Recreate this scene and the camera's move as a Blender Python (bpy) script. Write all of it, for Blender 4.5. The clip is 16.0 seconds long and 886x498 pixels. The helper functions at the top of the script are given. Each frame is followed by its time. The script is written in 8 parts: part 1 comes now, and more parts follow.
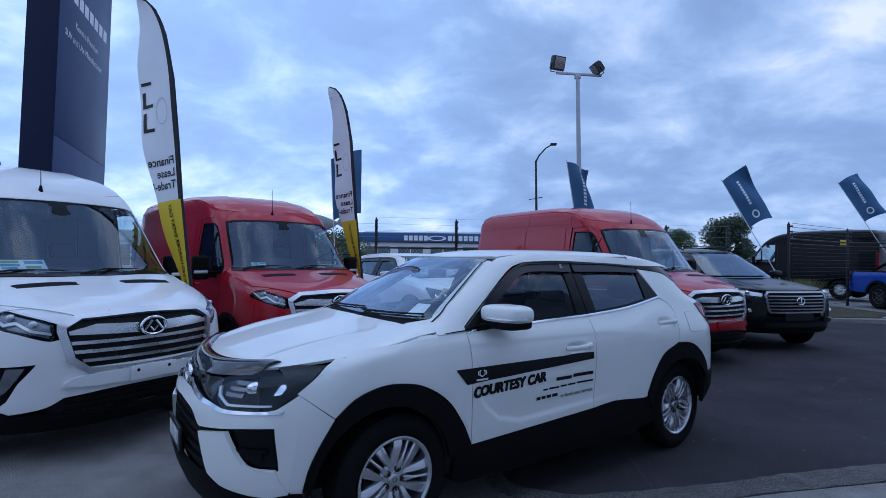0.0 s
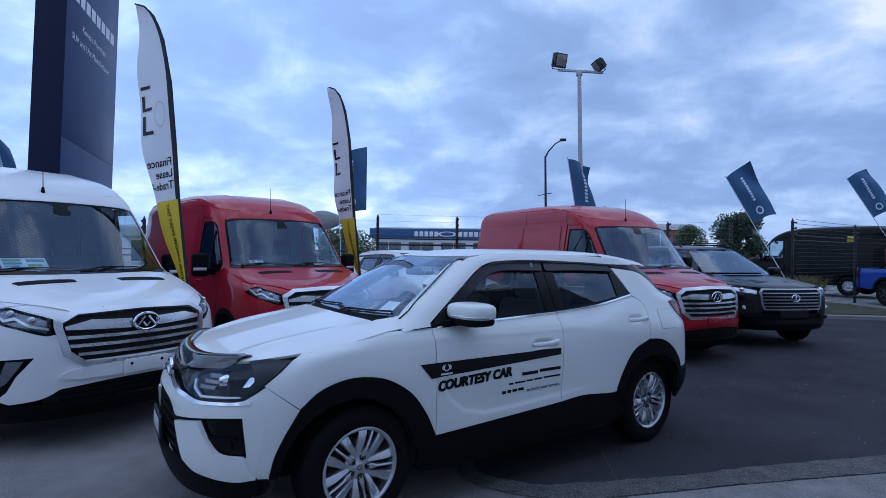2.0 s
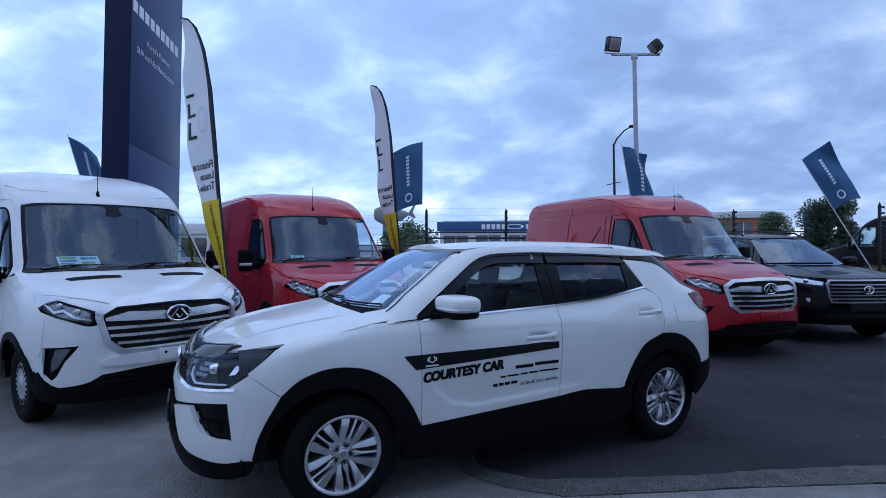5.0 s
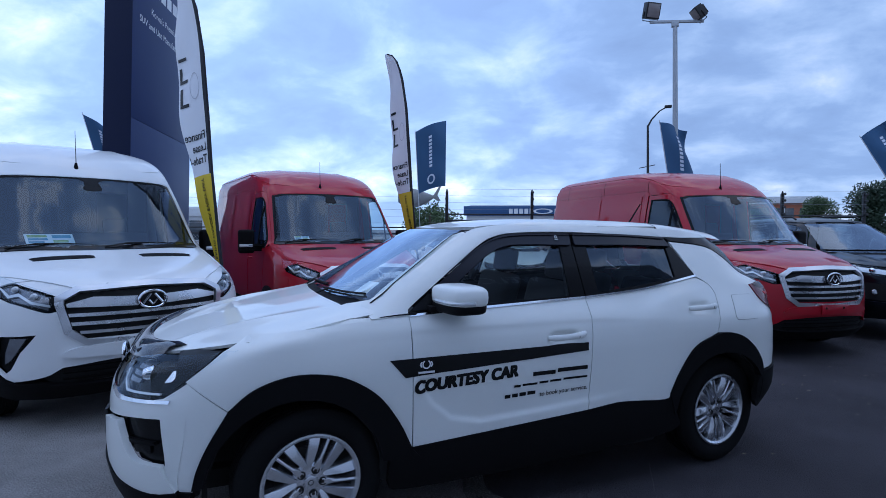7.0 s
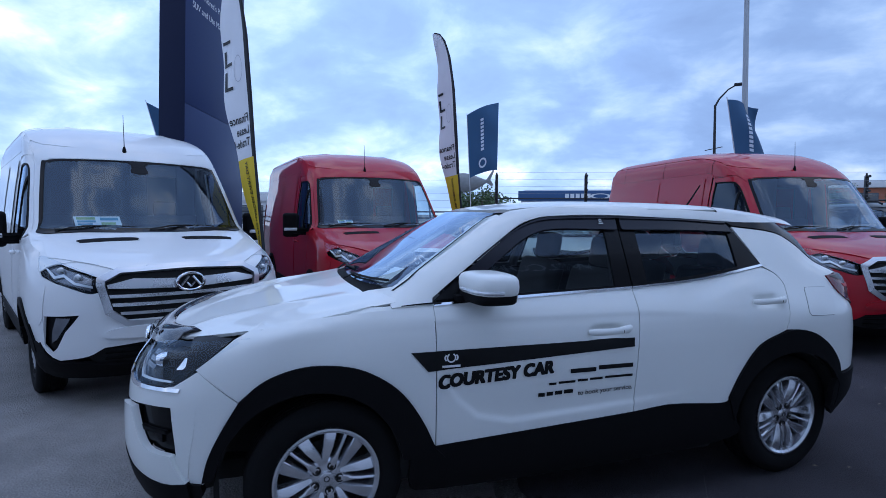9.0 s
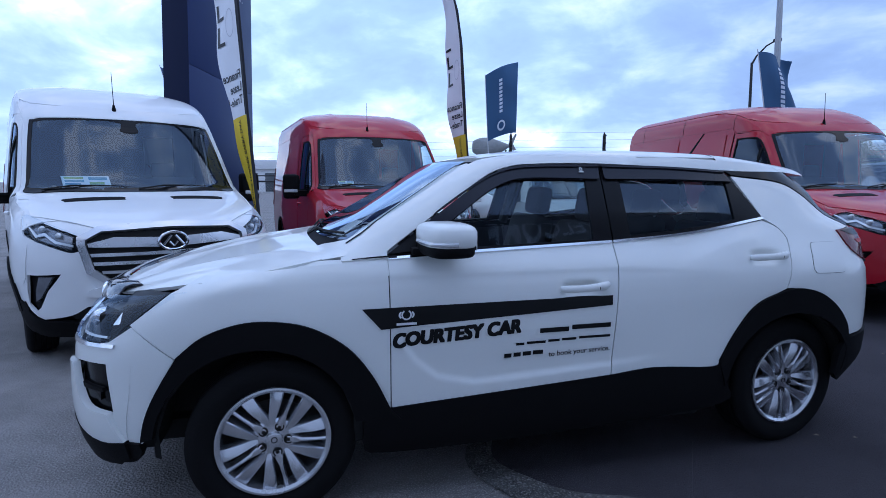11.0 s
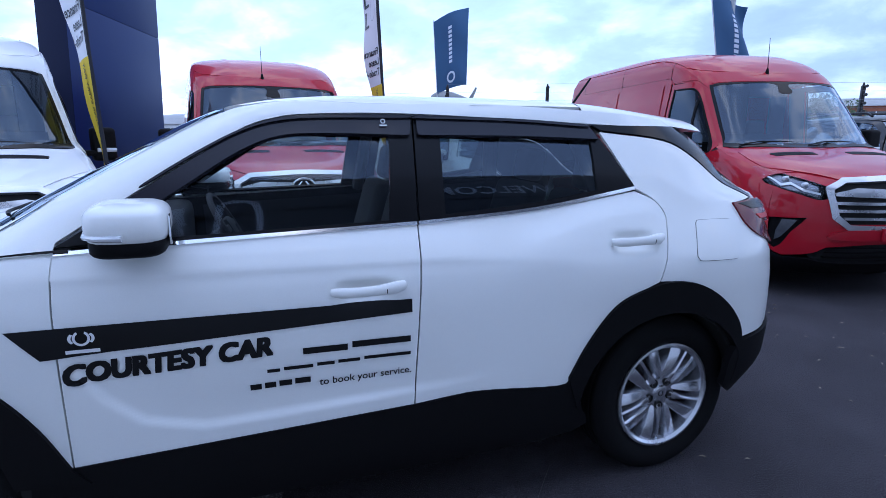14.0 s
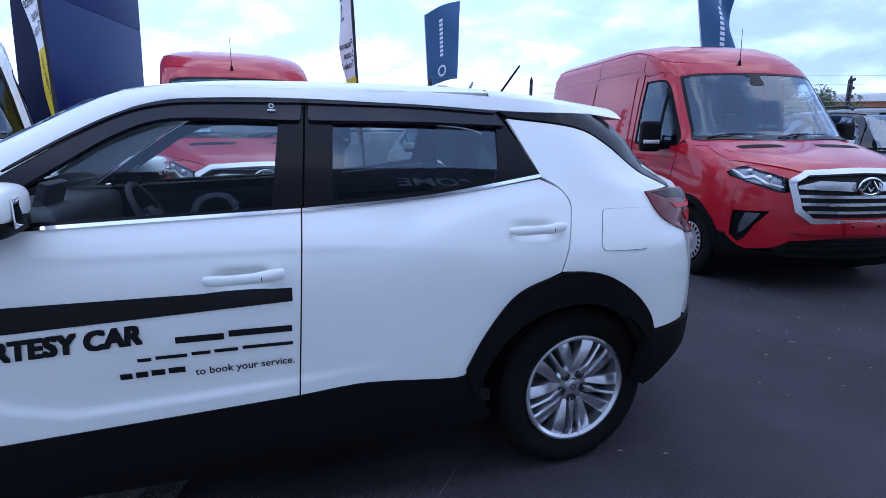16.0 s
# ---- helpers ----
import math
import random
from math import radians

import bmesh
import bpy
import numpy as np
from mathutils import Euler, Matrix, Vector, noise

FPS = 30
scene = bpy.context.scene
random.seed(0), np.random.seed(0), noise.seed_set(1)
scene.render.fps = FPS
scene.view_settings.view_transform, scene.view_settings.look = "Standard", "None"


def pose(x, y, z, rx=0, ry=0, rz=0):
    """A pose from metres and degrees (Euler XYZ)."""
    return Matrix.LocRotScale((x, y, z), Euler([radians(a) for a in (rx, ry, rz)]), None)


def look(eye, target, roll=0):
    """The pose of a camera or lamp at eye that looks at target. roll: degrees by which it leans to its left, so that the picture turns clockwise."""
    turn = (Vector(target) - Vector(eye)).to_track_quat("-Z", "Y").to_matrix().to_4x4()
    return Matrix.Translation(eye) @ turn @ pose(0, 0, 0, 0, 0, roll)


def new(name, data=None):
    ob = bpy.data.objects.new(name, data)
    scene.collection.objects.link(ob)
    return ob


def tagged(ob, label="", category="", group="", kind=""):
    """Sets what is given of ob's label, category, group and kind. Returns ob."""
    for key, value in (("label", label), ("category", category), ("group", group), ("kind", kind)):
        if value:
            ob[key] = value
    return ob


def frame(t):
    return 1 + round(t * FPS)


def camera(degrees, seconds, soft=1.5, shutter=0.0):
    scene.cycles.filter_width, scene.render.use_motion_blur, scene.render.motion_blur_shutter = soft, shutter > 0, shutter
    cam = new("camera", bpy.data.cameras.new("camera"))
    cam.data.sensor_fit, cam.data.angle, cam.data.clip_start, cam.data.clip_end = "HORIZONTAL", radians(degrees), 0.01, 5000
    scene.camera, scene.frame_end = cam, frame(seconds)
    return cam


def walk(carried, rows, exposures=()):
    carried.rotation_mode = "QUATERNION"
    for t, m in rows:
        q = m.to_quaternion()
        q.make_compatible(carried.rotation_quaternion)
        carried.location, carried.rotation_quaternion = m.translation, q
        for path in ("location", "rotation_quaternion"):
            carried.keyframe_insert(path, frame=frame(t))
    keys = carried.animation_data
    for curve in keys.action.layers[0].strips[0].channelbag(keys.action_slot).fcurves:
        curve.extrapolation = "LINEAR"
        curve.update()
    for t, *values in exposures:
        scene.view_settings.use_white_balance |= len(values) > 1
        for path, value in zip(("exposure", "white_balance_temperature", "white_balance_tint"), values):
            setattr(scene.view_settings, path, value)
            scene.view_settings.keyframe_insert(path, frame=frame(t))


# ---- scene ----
from mathutils.geometry import delaunay_2d_cdt as delaunay

cam = camera(78.4, 16.0, 0.8)
PATH = [
    (0, (0.297, -0.047, 1.563), (0.145, 1.947, 1.59), 0.6),
    (0.5, (0.412, 0.071, 1.58), (0.263, 2.065, 1.611), 0.4),
    (1, (0.55, 0.092, 1.597), (0.389, 2.085, 1.626), 0.3),
    (1.5, (0.547, -0.038, 1.577), (0.369, 1.954, 1.608), 0.5),
    (2, (0.597, -0.179, 1.595), (0.398, 1.811, 1.605), 0.6),
    (2.5, (0.75, -0.211, 1.612), (0.516, 1.775, 1.614), 0.4),
    (3, (0.845, -0.243, 1.612), (0.531, 1.732, 1.611), 0.2),
    (5.5, (1.168, -0.026, 1.585), (0.691, 1.916, 1.559), 0.0),
    (6, (1.157, 0.136, 1.554), (0.657, 2.072, 1.508), 0.3),
    (6.5, (1.125, 0.407, 1.553), (0.602, 2.337, 1.484), 0.3),
    (7, (1.121, 0.625, 1.55), (0.563, 2.544, 1.478), 0.2),
    (7.5, (1.162, 0.898, 1.545), (0.521, 2.791, 1.459), -0.0),
    (8, (1.167, 0.949, 1.522), (0.472, 2.822, 1.418), 0.1),
    (8.5, (1.154, 0.876, 1.538), (0.431, 2.738, 1.424), 0.3),
    (11, (1.391, 1.186, 1.443), (0.557, 2.988, 1.197), -0.0),
    (11.5, (1.411, 1.37, 1.393), (0.565, 3.159, 1.107), -0.1),
    (12, (1.512, 1.605, 1.359), (0.664, 3.389, 1.047), -0.3),
    (12.5, (1.606, 1.827, 1.403), (0.766, 3.612, 1.075), -0.3),
    (13, (1.699, 1.946, 1.412), (0.868, 3.731, 1.061), -0.1),
    (13.5, (1.74, 2.095, 1.423), (0.953, 3.891, 1.032), -0.0),
    (14, (1.826, 2.2, 1.449), (1.09, 4.015, 1.047), 0.1),
    (14.5, (2.013, 2.312, 1.452), (1.299, 4.138, 1.056), -0.1),
    (15, (2.142, 2.355, 1.46), (1.423, 4.178, 1.057), -0.0),
    (15.5, (2.162, 2.366, 1.443), (1.44, 4.184, 1.027), 0.1),
    (16, (2.188, 2.394, 1.415), (1.44, 4.201, 0.997), 0.2),
]
EXPOSURES = [(0.0, 0.12, 5330, 24), (3.0, 0.14, 5340, 24), (7.0, 0.22, 5370, 24), (11.0, 0.46, 5400, 26), (13.0, 0.8, 5480, 28), (16.0, 1.0, 5480, 28)]
CLOUD = 0.80
# The lot rises gently away from the showroom: everything that stands on it lies in the lot's own frame
SLOPE, UPHILL = 3.0, 14.0
LOT = pose(0, 0, 0, 0, 0, UPHILL) @ pose(0, 0, 0, SLOPE, 0, 0) @ pose(0, 0, 0, 0, 0, -UPHILL)
walk(cam, [(t, LOT @ look(eye, target, roll)) for t, eye, target, roll in PATH], EXPOSURES)


def on_lot(x, y, z=0.0, turn=0.0):
    """Pose on the sloping lot, standing square to it."""
    return LOT @ pose(x, y, z, 0, 0, turn)


def upright(x, y, z=0.0, turn=0.0):
    """Pose at a spot of the lot, but plumb."""
    return Matrix.Translation(LOT @ Vector((x, y, z))) @ pose(0, 0, 0, 0, 0, turn)


# ---- world and light ----
world = bpy.data.worlds.new("sky")
scene.world = world
world.use_nodes = True
wt = world.node_tree
wt.nodes.clear()


def wnode(kind, **values):
    n = wt.nodes.new(kind)
    for key, value in values.items():
        if key in n.inputs:
            n.inputs[key].default_value = value
    return n


SUN_EL, SUN_AZ = 60.0, 165.0
w_sky = wnode("ShaderNodeTexSky")
w_sky.sky_type, w_sky.sun_disc = "NISHITA", False
w_sky.sun_elevation, w_sky.sun_rotation = radians(SUN_EL), radians(SUN_AZ)
w_dir = wnode("ShaderNodeTexCoord")
w_sep = wnode("ShaderNodeSeparateXYZ")
wt.links.new(w_dir.outputs["Generated"], w_sep.inputs[0])
# cloud sheet: the direction projected onto a high flat layer
w_h = wnode("ShaderNodeMath")
w_h.operation = "MAXIMUM"
w_h.inputs[1].default_value = 0.0
wt.links.new(w_sep.outputs["Z"], w_h.inputs[0])
w_hp = wnode("ShaderNodeMath")
w_hp.operation = "ADD"
w_hp.inputs[1].default_value = 0.34
wt.links.new(w_h.outputs[0], w_hp.inputs[0])
w_div = wnode("ShaderNodeVectorMath")
w_div.operation = "DIVIDE"
w_comb = wnode("ShaderNodeCombineXYZ")
for k in range(3):
    wt.links.new(w_hp.outputs[0], w_comb.inputs[k])
wt.links.new(w_dir.outputs["Generated"], w_div.inputs[0])
wt.links.new(w_comb.outputs[0], w_div.inputs[1])
w_map = wnode("ShaderNodeMapping")
w_map.inputs["Location"].default_value = (5.35, 2.25, 0.0)
w_map.inputs["Scale"].default_value = (1.0, 1.15, 0.6)
wt.links.new(w_div.outputs[0], w_map.inputs["Vector"])
w_n1 = wnode("ShaderNodeTexNoise", Scale=3.6, Detail=8.0, Roughness=0.56, Distortion=0.25)
w_n2 = wnode("ShaderNodeTexNoise", Scale=1.5, Detail=4.0, Roughness=0.5, Distortion=0.1)
wt.links.new(w_map.outputs[0], w_n1.inputs["Vector"])
wt.links.new(w_map.outputs[0], w_n2.inputs["Vector"])
w_mix = wnode("ShaderNodeMath")
w_mix.operation = "MULTIPLY_ADD"
w_mix.inputs[1].default_value = 0.55
wt.links.new(w_n1.outputs["Fac"], w_mix.inputs[0])
w_half = wnode("ShaderNodeMath")
w_half.operation = "MULTIPLY"
w_half.inputs[1].default_value = 0.45
wt.links.new(w_n2.outputs["Fac"], w_half.inputs[0])
wt.links.new(w_half.outputs[0], w_mix.inputs[2])
w_ramp = wnode("ShaderNodeValToRGB")
ramp = w_ramp.color_ramp
ramp.elements[0].position, ramp.elements[0].color = 0.36, (0.315, 0.455, 0.625, 1)
ramp.elements[1].position, ramp.elements[1].color = 0.63, (1.00, 1.060, 1.020, 1)
for pos, colour in ((0.44, (0.357, 0.518, 0.698, 1)), (0.50, (0.462, 0.638, 0.795, 1)), (0.56, (0.630, 0.790, 0.902, 1))):
    el = ramp.elements.new(pos)
    el.color = colour
# broken, darker and brighter cloud overhead
w_n3 = wnode("ShaderNodeTexNoise", Scale=5.5, Detail=5.0, Roughness=0.55, Distortion=0.4)
wt.links.new(w_dir.outputs["Generated"], w_n3.inputs["Vector"])
w_c3 = wnode("ShaderNodeMath")
w_c3.operation = "SUBTRACT"
w_c3.inputs[1].default_value = 0.53
wt.links.new(w_n3.outputs["Fac"], w_c3.inputs[0])
w_hi = wnode("ShaderNodeMapRange")
w_hi.interpolation_type = "SMOOTHSTEP"
w_hi.inputs["From Min"].default_value, w_hi.inputs["From Max"].default_value = 0.35, 0.75
w_hi.inputs["To Min"].default_value, w_hi.inputs["To Max"].default_value = 0.0, 2.2
wt.links.new(w_sep.outputs["Z"], w_hi.inputs["Value"])
w_add3 = wnode("ShaderNodeMath")
w_add3.operation = "MULTIPLY_ADD"
wt.links.new(w_c3.outputs[0], w_add3.inputs[0])
wt.links.new(w_hi.outputs[0], w_add3.inputs[1])
wt.links.new(w_mix.outputs[0], w_add3.inputs[2])
wt.links.new(w_add3.outputs[0], w_ramp.inputs["Fac"])
# the cloud thins towards the low north-west, where it is lit through
w_glow = wnode("ShaderNodeVectorMath")
w_glow.operation = "DOT_PRODUCT"
w_glow.inputs[1].default_value = (-0.64, 0.74, 0.21)
wt.links.new(w_dir.outputs["Generated"], w_glow.inputs[0])
w_gr = wnode("ShaderNodeMapRange")
w_gr.interpolation_type = "SMOOTHSTEP"
w_gr.inputs["From Min"].default_value, w_gr.inputs["From Max"].default_value = 0.66, 1.0
w_gr.inputs["To Min"].default_value, w_gr.inputs["To Max"].default_value = 1.0, 1.45
wt.links.new(w_glow.outputs["Value"], w_gr.inputs["Value"])
w_scl = wnode("ShaderNodeVectorMath")
w_scl.operation = "SCALE"
wt.links.new(w_ramp.outputs["Color"], w_scl.inputs[0])
wt.links.new(w_gr.outputs[0], w_scl.inputs["Scale"])
# an overcast dome is brightest overhead
w_el = wnode("ShaderNodeMapRange")
w_el.inputs["From Min"].default_value, w_el.inputs["From Max"].default_value = 0.40, 0.95
w_el.inputs["To Min"].default_value, w_el.inputs["To Max"].default_value = 1.0, 1.5
wt.links.new(w_sep.outputs["Z"], w_el.inputs["Value"])
w_sc2 = wnode("ShaderNodeVectorMath")
w_sc2.operation = "SCALE"
wt.links.new(w_scl.outputs[0], w_sc2.inputs[0])
wt.links.new(w_el.outputs[0], w_sc2.inputs["Scale"])
w_bg = wnode("ShaderNodeBackground", Strength=0.08)
wt.links.new(w_sky.outputs[0], w_bg.inputs["Color"])
w_cl = wnode("ShaderNodeBackground", Strength=CLOUD)
wt.links.new(w_sc2.outputs[0], w_cl.inputs["Color"])
w_ms = wnode("ShaderNodeMixShader", Fac=0.93)
wt.links.new(w_bg.outputs[0], w_ms.inputs[1])
wt.links.new(w_cl.outputs[0], w_ms.inputs[2])
w_out = wnode("ShaderNodeOutputWorld")
wt.links.new(w_ms.outputs[0], w_out.inputs[0])

sun = new("sun", bpy.data.lights.new("sun", "SUN"))
sun.data.energy, sun.data.angle, sun.data.color = 0.2, radians(170), (0.94, 0.97, 1.0)
sun.matrix_world = look((math.sin(radians(SUN_AZ)) * 30, math.cos(radians(SUN_AZ)) * 30, 30 * math.tan(radians(SUN_EL))), (0, 0, 0))


# ---- materials ----
def material(name, base, rough=0.5, metal=0.0, grain=0.0, scale=20.0, bump=0.0, coat=0.0, big=0.0, big_scale=1.2, spec=0.5, coat_rough=0.03, emit=None, dark=None):
    """A Principled surface with two sizes of variation in colour and roughness, and fine relief."""
    m = bpy.data.materials.new(name)
    m.use_nodes = True
    nt = m.node_tree
    p = nt.nodes["Principled BSDF"]
    p.inputs["Base Color"].default_value = (*base, 1)
    p.inputs["Roughness"].default_value, p.inputs["Metallic"].default_value = rough, metal
    p.inputs["Specular IOR Level"].default_value = spec
    p.inputs["Coat Weight"].default_value, p.inputs["Coat Roughness"].default_value = coat, coat_rough
    tc = nt.nodes.new("ShaderNodeTexCoord")
    fine = nt.nodes.new("ShaderNodeTexNoise")
    fine.inputs["Scale"].default_value, fine.inputs["Detail"].default_value = scale, 4.0
    nt.links.new(tc.outputs["Object"], fine.inputs["Vector"])
    if grain or big:
        wide = nt.nodes.new("ShaderNodeTexNoise")
        wide.inputs["Scale"].default_value, wide.inputs["Detail"].default_value = big_scale, 5.0
        nt.links.new(tc.outputs["Object"], wide.inputs["Vector"])
        amount = nt.nodes.new("ShaderNodeMath")
        amount.operation = "MULTIPLY_ADD"
        amount.inputs[1].default_value = 2 * grain
        nt.links.new(fine.outputs["Fac"], amount.inputs[0])
        amount2 = nt.nodes.new("ShaderNodeMath")
        amount2.operation = "MULTIPLY_ADD"
        amount2.inputs[1].default_value, amount2.inputs[2].default_value = 2 * big, 1.0 - grain - big
        nt.links.new(wide.outputs["Fac"], amount2.inputs[0])
        nt.links.new(amount2.outputs[0], amount.inputs[2])
        shade = nt.nodes.new("ShaderNodeVectorMath")
        shade.operation = "SCALE"
        shade.inputs[0].default_value = base
        nt.links.new(amount.outputs[0], shade.inputs["Scale"])
        nt.links.new(shade.outputs[0], p.inputs["Base Color"])
        rr = nt.nodes.new("ShaderNodeMapRange")
        rr.inputs["To Min"].default_value, rr.inputs["To Max"].default_value = max(0.0, rough - 0.12 * (1 - coat)), min(1.0, rough + 0.12 * (1 - coat))
        nt.links.new(wide.outputs["Fac"], rr.inputs["Value"])
        nt.links.new(rr.outputs[0], p.inputs["Roughness"])
    if bump:
        b = nt.nodes.new("ShaderNodeBump")
        b.inputs["Strength"].default_value, b.inputs["Distance"].default_value = 1.0, bump
        nt.links.new(fine.outputs["Fac"], b.inputs["Height"])
        nt.links.new(b.outputs[0], p.inputs["Normal"])
    if emit:
        p.inputs["Emission Color"].default_value, p.inputs["Emission Strength"].default_value = (*emit[:3], 1), emit[3]
    return m


def paint(name, base, flake=0.0, coat=0.7, rough=0.4):
    """Car paint under clear coat, with a faint dust film."""
    return material(name, base, rough, flake, 0.03, 260.0, 0.0, coat, 0.035, 1.6, spec=0.08, coat_rough=0.015)


def glass(name, tint, gloss=1.0):
    """Thin automotive glass: tinted and clear, with a mirror skin that grows at grazing angles."""
    m = bpy.data.materials.new(name)
    m.use_nodes = True
    nt = m.node_tree
    nt.nodes.clear()
    t = nt.nodes.new("ShaderNodeBsdfTransparent")
    t.inputs[0].default_value = (*tint, 1)
    g = nt.nodes.new("ShaderNodeBsdfGlossy")
    g.inputs["Color"].default_value = (0.64, 0.76, 0.92, 1)
    g.inputs["Roughness"].default_value = 0.01
    f = nt.nodes.new("ShaderNodeLayerWeight")
    f.inputs["Blend"].default_value = 0.5
    w = nt.nodes.new("ShaderNodeMath")
    w.operation = "POWER"
    w.inputs[1].default_value = 4.2
    k = nt.nodes.new("ShaderNodeMath")
    k.operation, k.use_clamp = "MULTIPLY_ADD", True
    k.inputs[1].default_value, k.inputs[2].default_value = 2.1 * gloss, 0.125 * gloss
    x = nt.nodes.new("ShaderNodeMixShader")
    o = nt.nodes.new("ShaderNodeOutputMaterial")
    nt.links.new(f.outputs["Facing"], w.inputs[0])
    nt.links.new(w.outputs[0], k.inputs[0])
    nt.links.new(k.outputs[0], x.inputs[0])
    nt.links.new(t.outputs[0], x.inputs[1])
    nt.links.new(g.outputs[0], x.inputs[2])
    nt.links.new(x.outputs[0], o.inputs[0])
    return m


WHITE = paint("white_paint", (0.82, 0.83, 0.80))
VAN_WHITE = paint("van_white_paint", (0.80, 0.81, 0.81))
RED = paint("red_paint", (0.40, 0.009, 0.020), 0.0)
BLACK_PAINT = paint("black_paint", (0.003, 0.004, 0.008), 0.0, 0.42)
VAN_BLACK = paint("van_black_paint", (0.005, 0.005, 0.006), 0.0, 0.18)
BLUE = paint("blue_paint", (0.010, 0.055, 0.34), 0.35)
TRIM = material("black_plastic", (0.0055, 0.0052, 0.006), 0.62, 0, 0.12, 300, 0.0006, 0, 0.16, 2.0, spec=0.10)
GLOSS_BLACK = material("gloss_black", (0.006, 0.006, 0.007), 0.2, 0, 0.02, 40, 0, 0.05, 0.03, 2, spec=0.14)
VISOR = material("smoked_shield", (0.014, 0.013, 0.019), 0.14, 0, 0.03, 30, 0, 0.0, 0.05, 2, spec=0.34)
GUARD = material("smoked_guard", (0.016, 0.015, 0.020), 0.07, 0, 0.03, 30, 0, 0.5, 0.05, 2, spec=0.5)
UNDER = material("underbody", (0.006, 0.006, 0.006), 0.9, 0, 0.2, 30, 0.001, 0, 0.2, 3)
RUBBER = material("tyre_rubber", (0.009, 0.0088, 0.0095), 0.8, 0, 0.15, 120, 0.0008, 0, 0.25, 5, spec=0.10)
ALLOY = material("alloy", (0.68, 0.69, 0.72), 0.24, 0.88, 0.04, 90, 0, 0.3, 0.08, 6)
DARK_ALLOY = material("dark_alloy", (0.03, 0.03, 0.033), 0.42, 0.6, 0.06, 90, 0, 0.2, 0.1, 6)
HUBCAP = material("painted_hubcap", (0.50, 0.51, 0.53), 0.38, 0.5, 0.05, 60, 0, 0.1, 0.1, 5)
BRAKE = material("brake_iron", (0.040, 0.036, 0.034), 0.55, 0.7, 0.2, 60, 0.0005, 0, 0.2, 8)
CHROME = material("chrome", (0.82, 0.83, 0.85), 0.08, 1.0, 0.02, 40, 0, 0, 0.04, 3)
SATIN = material("satin_silver", (0.60, 0.61, 0.63), 0.28, 0.85, 0.03, 60, 0, 0.2, 0.05, 3)
GLASS = glass("clear_glass", (0.86, 0.91, 0.89), 0.45)
SCREEN = glass("windscreen_glass", (0.66, 0.78, 0.83), 0.74)
SCREEN_DARK = glass("tinted_windscreen_glass", (0.30, 0.36, 0.40), 0.75)
SCREEN_CLEAR = glass("clear_windscreen_glass", (0.88, 0.92, 0.91), 0.68)
PRIVACY = glass("privacy_glass", (0.36, 0.43, 0.43), 0.65)
LENS = glass("lamp_lens", (0.94, 0.96, 0.97), 0.22)
MIRROR = material("mirror_glass", (0.85, 0.87, 0.88), 0.02, 1.0)
RED_LENS = material("red_lens", (0.13, 0.004, 0.008), 0.12, 0, 0.04, 60, 0.0004, 0.0, 0.1, 8, spec=0.4)
RED_BRIGHT = material("red_reflector", (0.55, 0.012, 0.018), 0.35, 0, 0.1, 90, 0.0008, 0, 0.1, 8, spec=0.3)
LAMP_MID = material("lamp_chamber", (0.20, 0.21, 0.235), 0.22, 0.7, 0.15, 40, 0.001, 0, 0.3, 14, spec=0.2)
DARK_SATIN = material("dark_satin", (0.36, 0.36, 0.39), 0.3, 0.8, 0.03, 60, 0, 0.1, 0.05, 3)
LAMP_IN = material("lamp_reflector", (0.68, 0.70, 0.72), 0.2, 0.45, 0.06, 50, 0.0008, 0, 0.1, 9)
LAMP_DARK = material("lamp_bezel", (0.008, 0.009, 0.011), 0.3, 0.0, 0.05, 50, spec=0.12)
SEAT = material("seat_cloth", (0.045, 0.045, 0.050), 0.9, 0, 0.15, 220, 0.0006, 0, 0.1, 5)
SEAT_GREY = material("grey_seat_cloth", (0.09, 0.09, 0.10), 0.9, 0, 0.15, 220, 0.0006, 0, 0.1, 5)
DASH = material("dash_plastic", (0.045, 0.045, 0.050), 0.65, 0, 0.1, 200, 0.0004, 0, 0.1, 4, spec=0.2)
CABIN_GREY = material("cabin_lining", (0.08, 0.085, 0.10), 0.85, 0, 0.05, 90, 0, 0, 0.06, 3, spec=0.2)
INK = material("vinyl_black", (0.006, 0.006, 0.007), 0.35, 0, 0.02, 60, 0, 0.0, 0.03, 3, spec=0.2)
INK_WHITE = material("vinyl_white", (0.78, 0.79, 0.80), 0.4, 0, 0.02, 60, 0, 0.0, 0.03, 3)
PLATE = material("number_plate", (0.02, 0.021, 0.024), 0.35, 0, 0.04, 60, 0, 0.0, 0.06, 8)
PAPER = material("printed_paper", (0.80, 0.85, 0.83), 0.6, 0, 0.03, 60, 0, 0.0, 0.04, 8)
PAPER_BLUE = material("print_blue", (0.10, 0.32, 0.45), 0.6)
PAPER_GREEN = material("print_green", (0.30, 0.45, 0.12), 0.6)


# ---- geometry helpers ----
def part(name, shape, mat, parent, label="", smooth=True):
    """Links a bmesh or (vertices, faces) as one mesh under a thing or a part."""
    me = bpy.data.meshes.new(name)
    if isinstance(shape, tuple):
        me.from_pydata([tuple(v) for v in shape[0]], [], [tuple(f) for f in shape[1]])
    else:
        shape.to_mesh(me)
        shape.free()
    if smooth:
        me.polygons.foreach_set("use_smooth", [True] * len(me.polygons))
        me.set_sharp_from_angle(angle=radians(38))
    me.materials.append(mat)
    ob = new(name, me)
    if parent is not None:
        ob.parent = parent
    if label:
        ob["label"] = label
    return ob


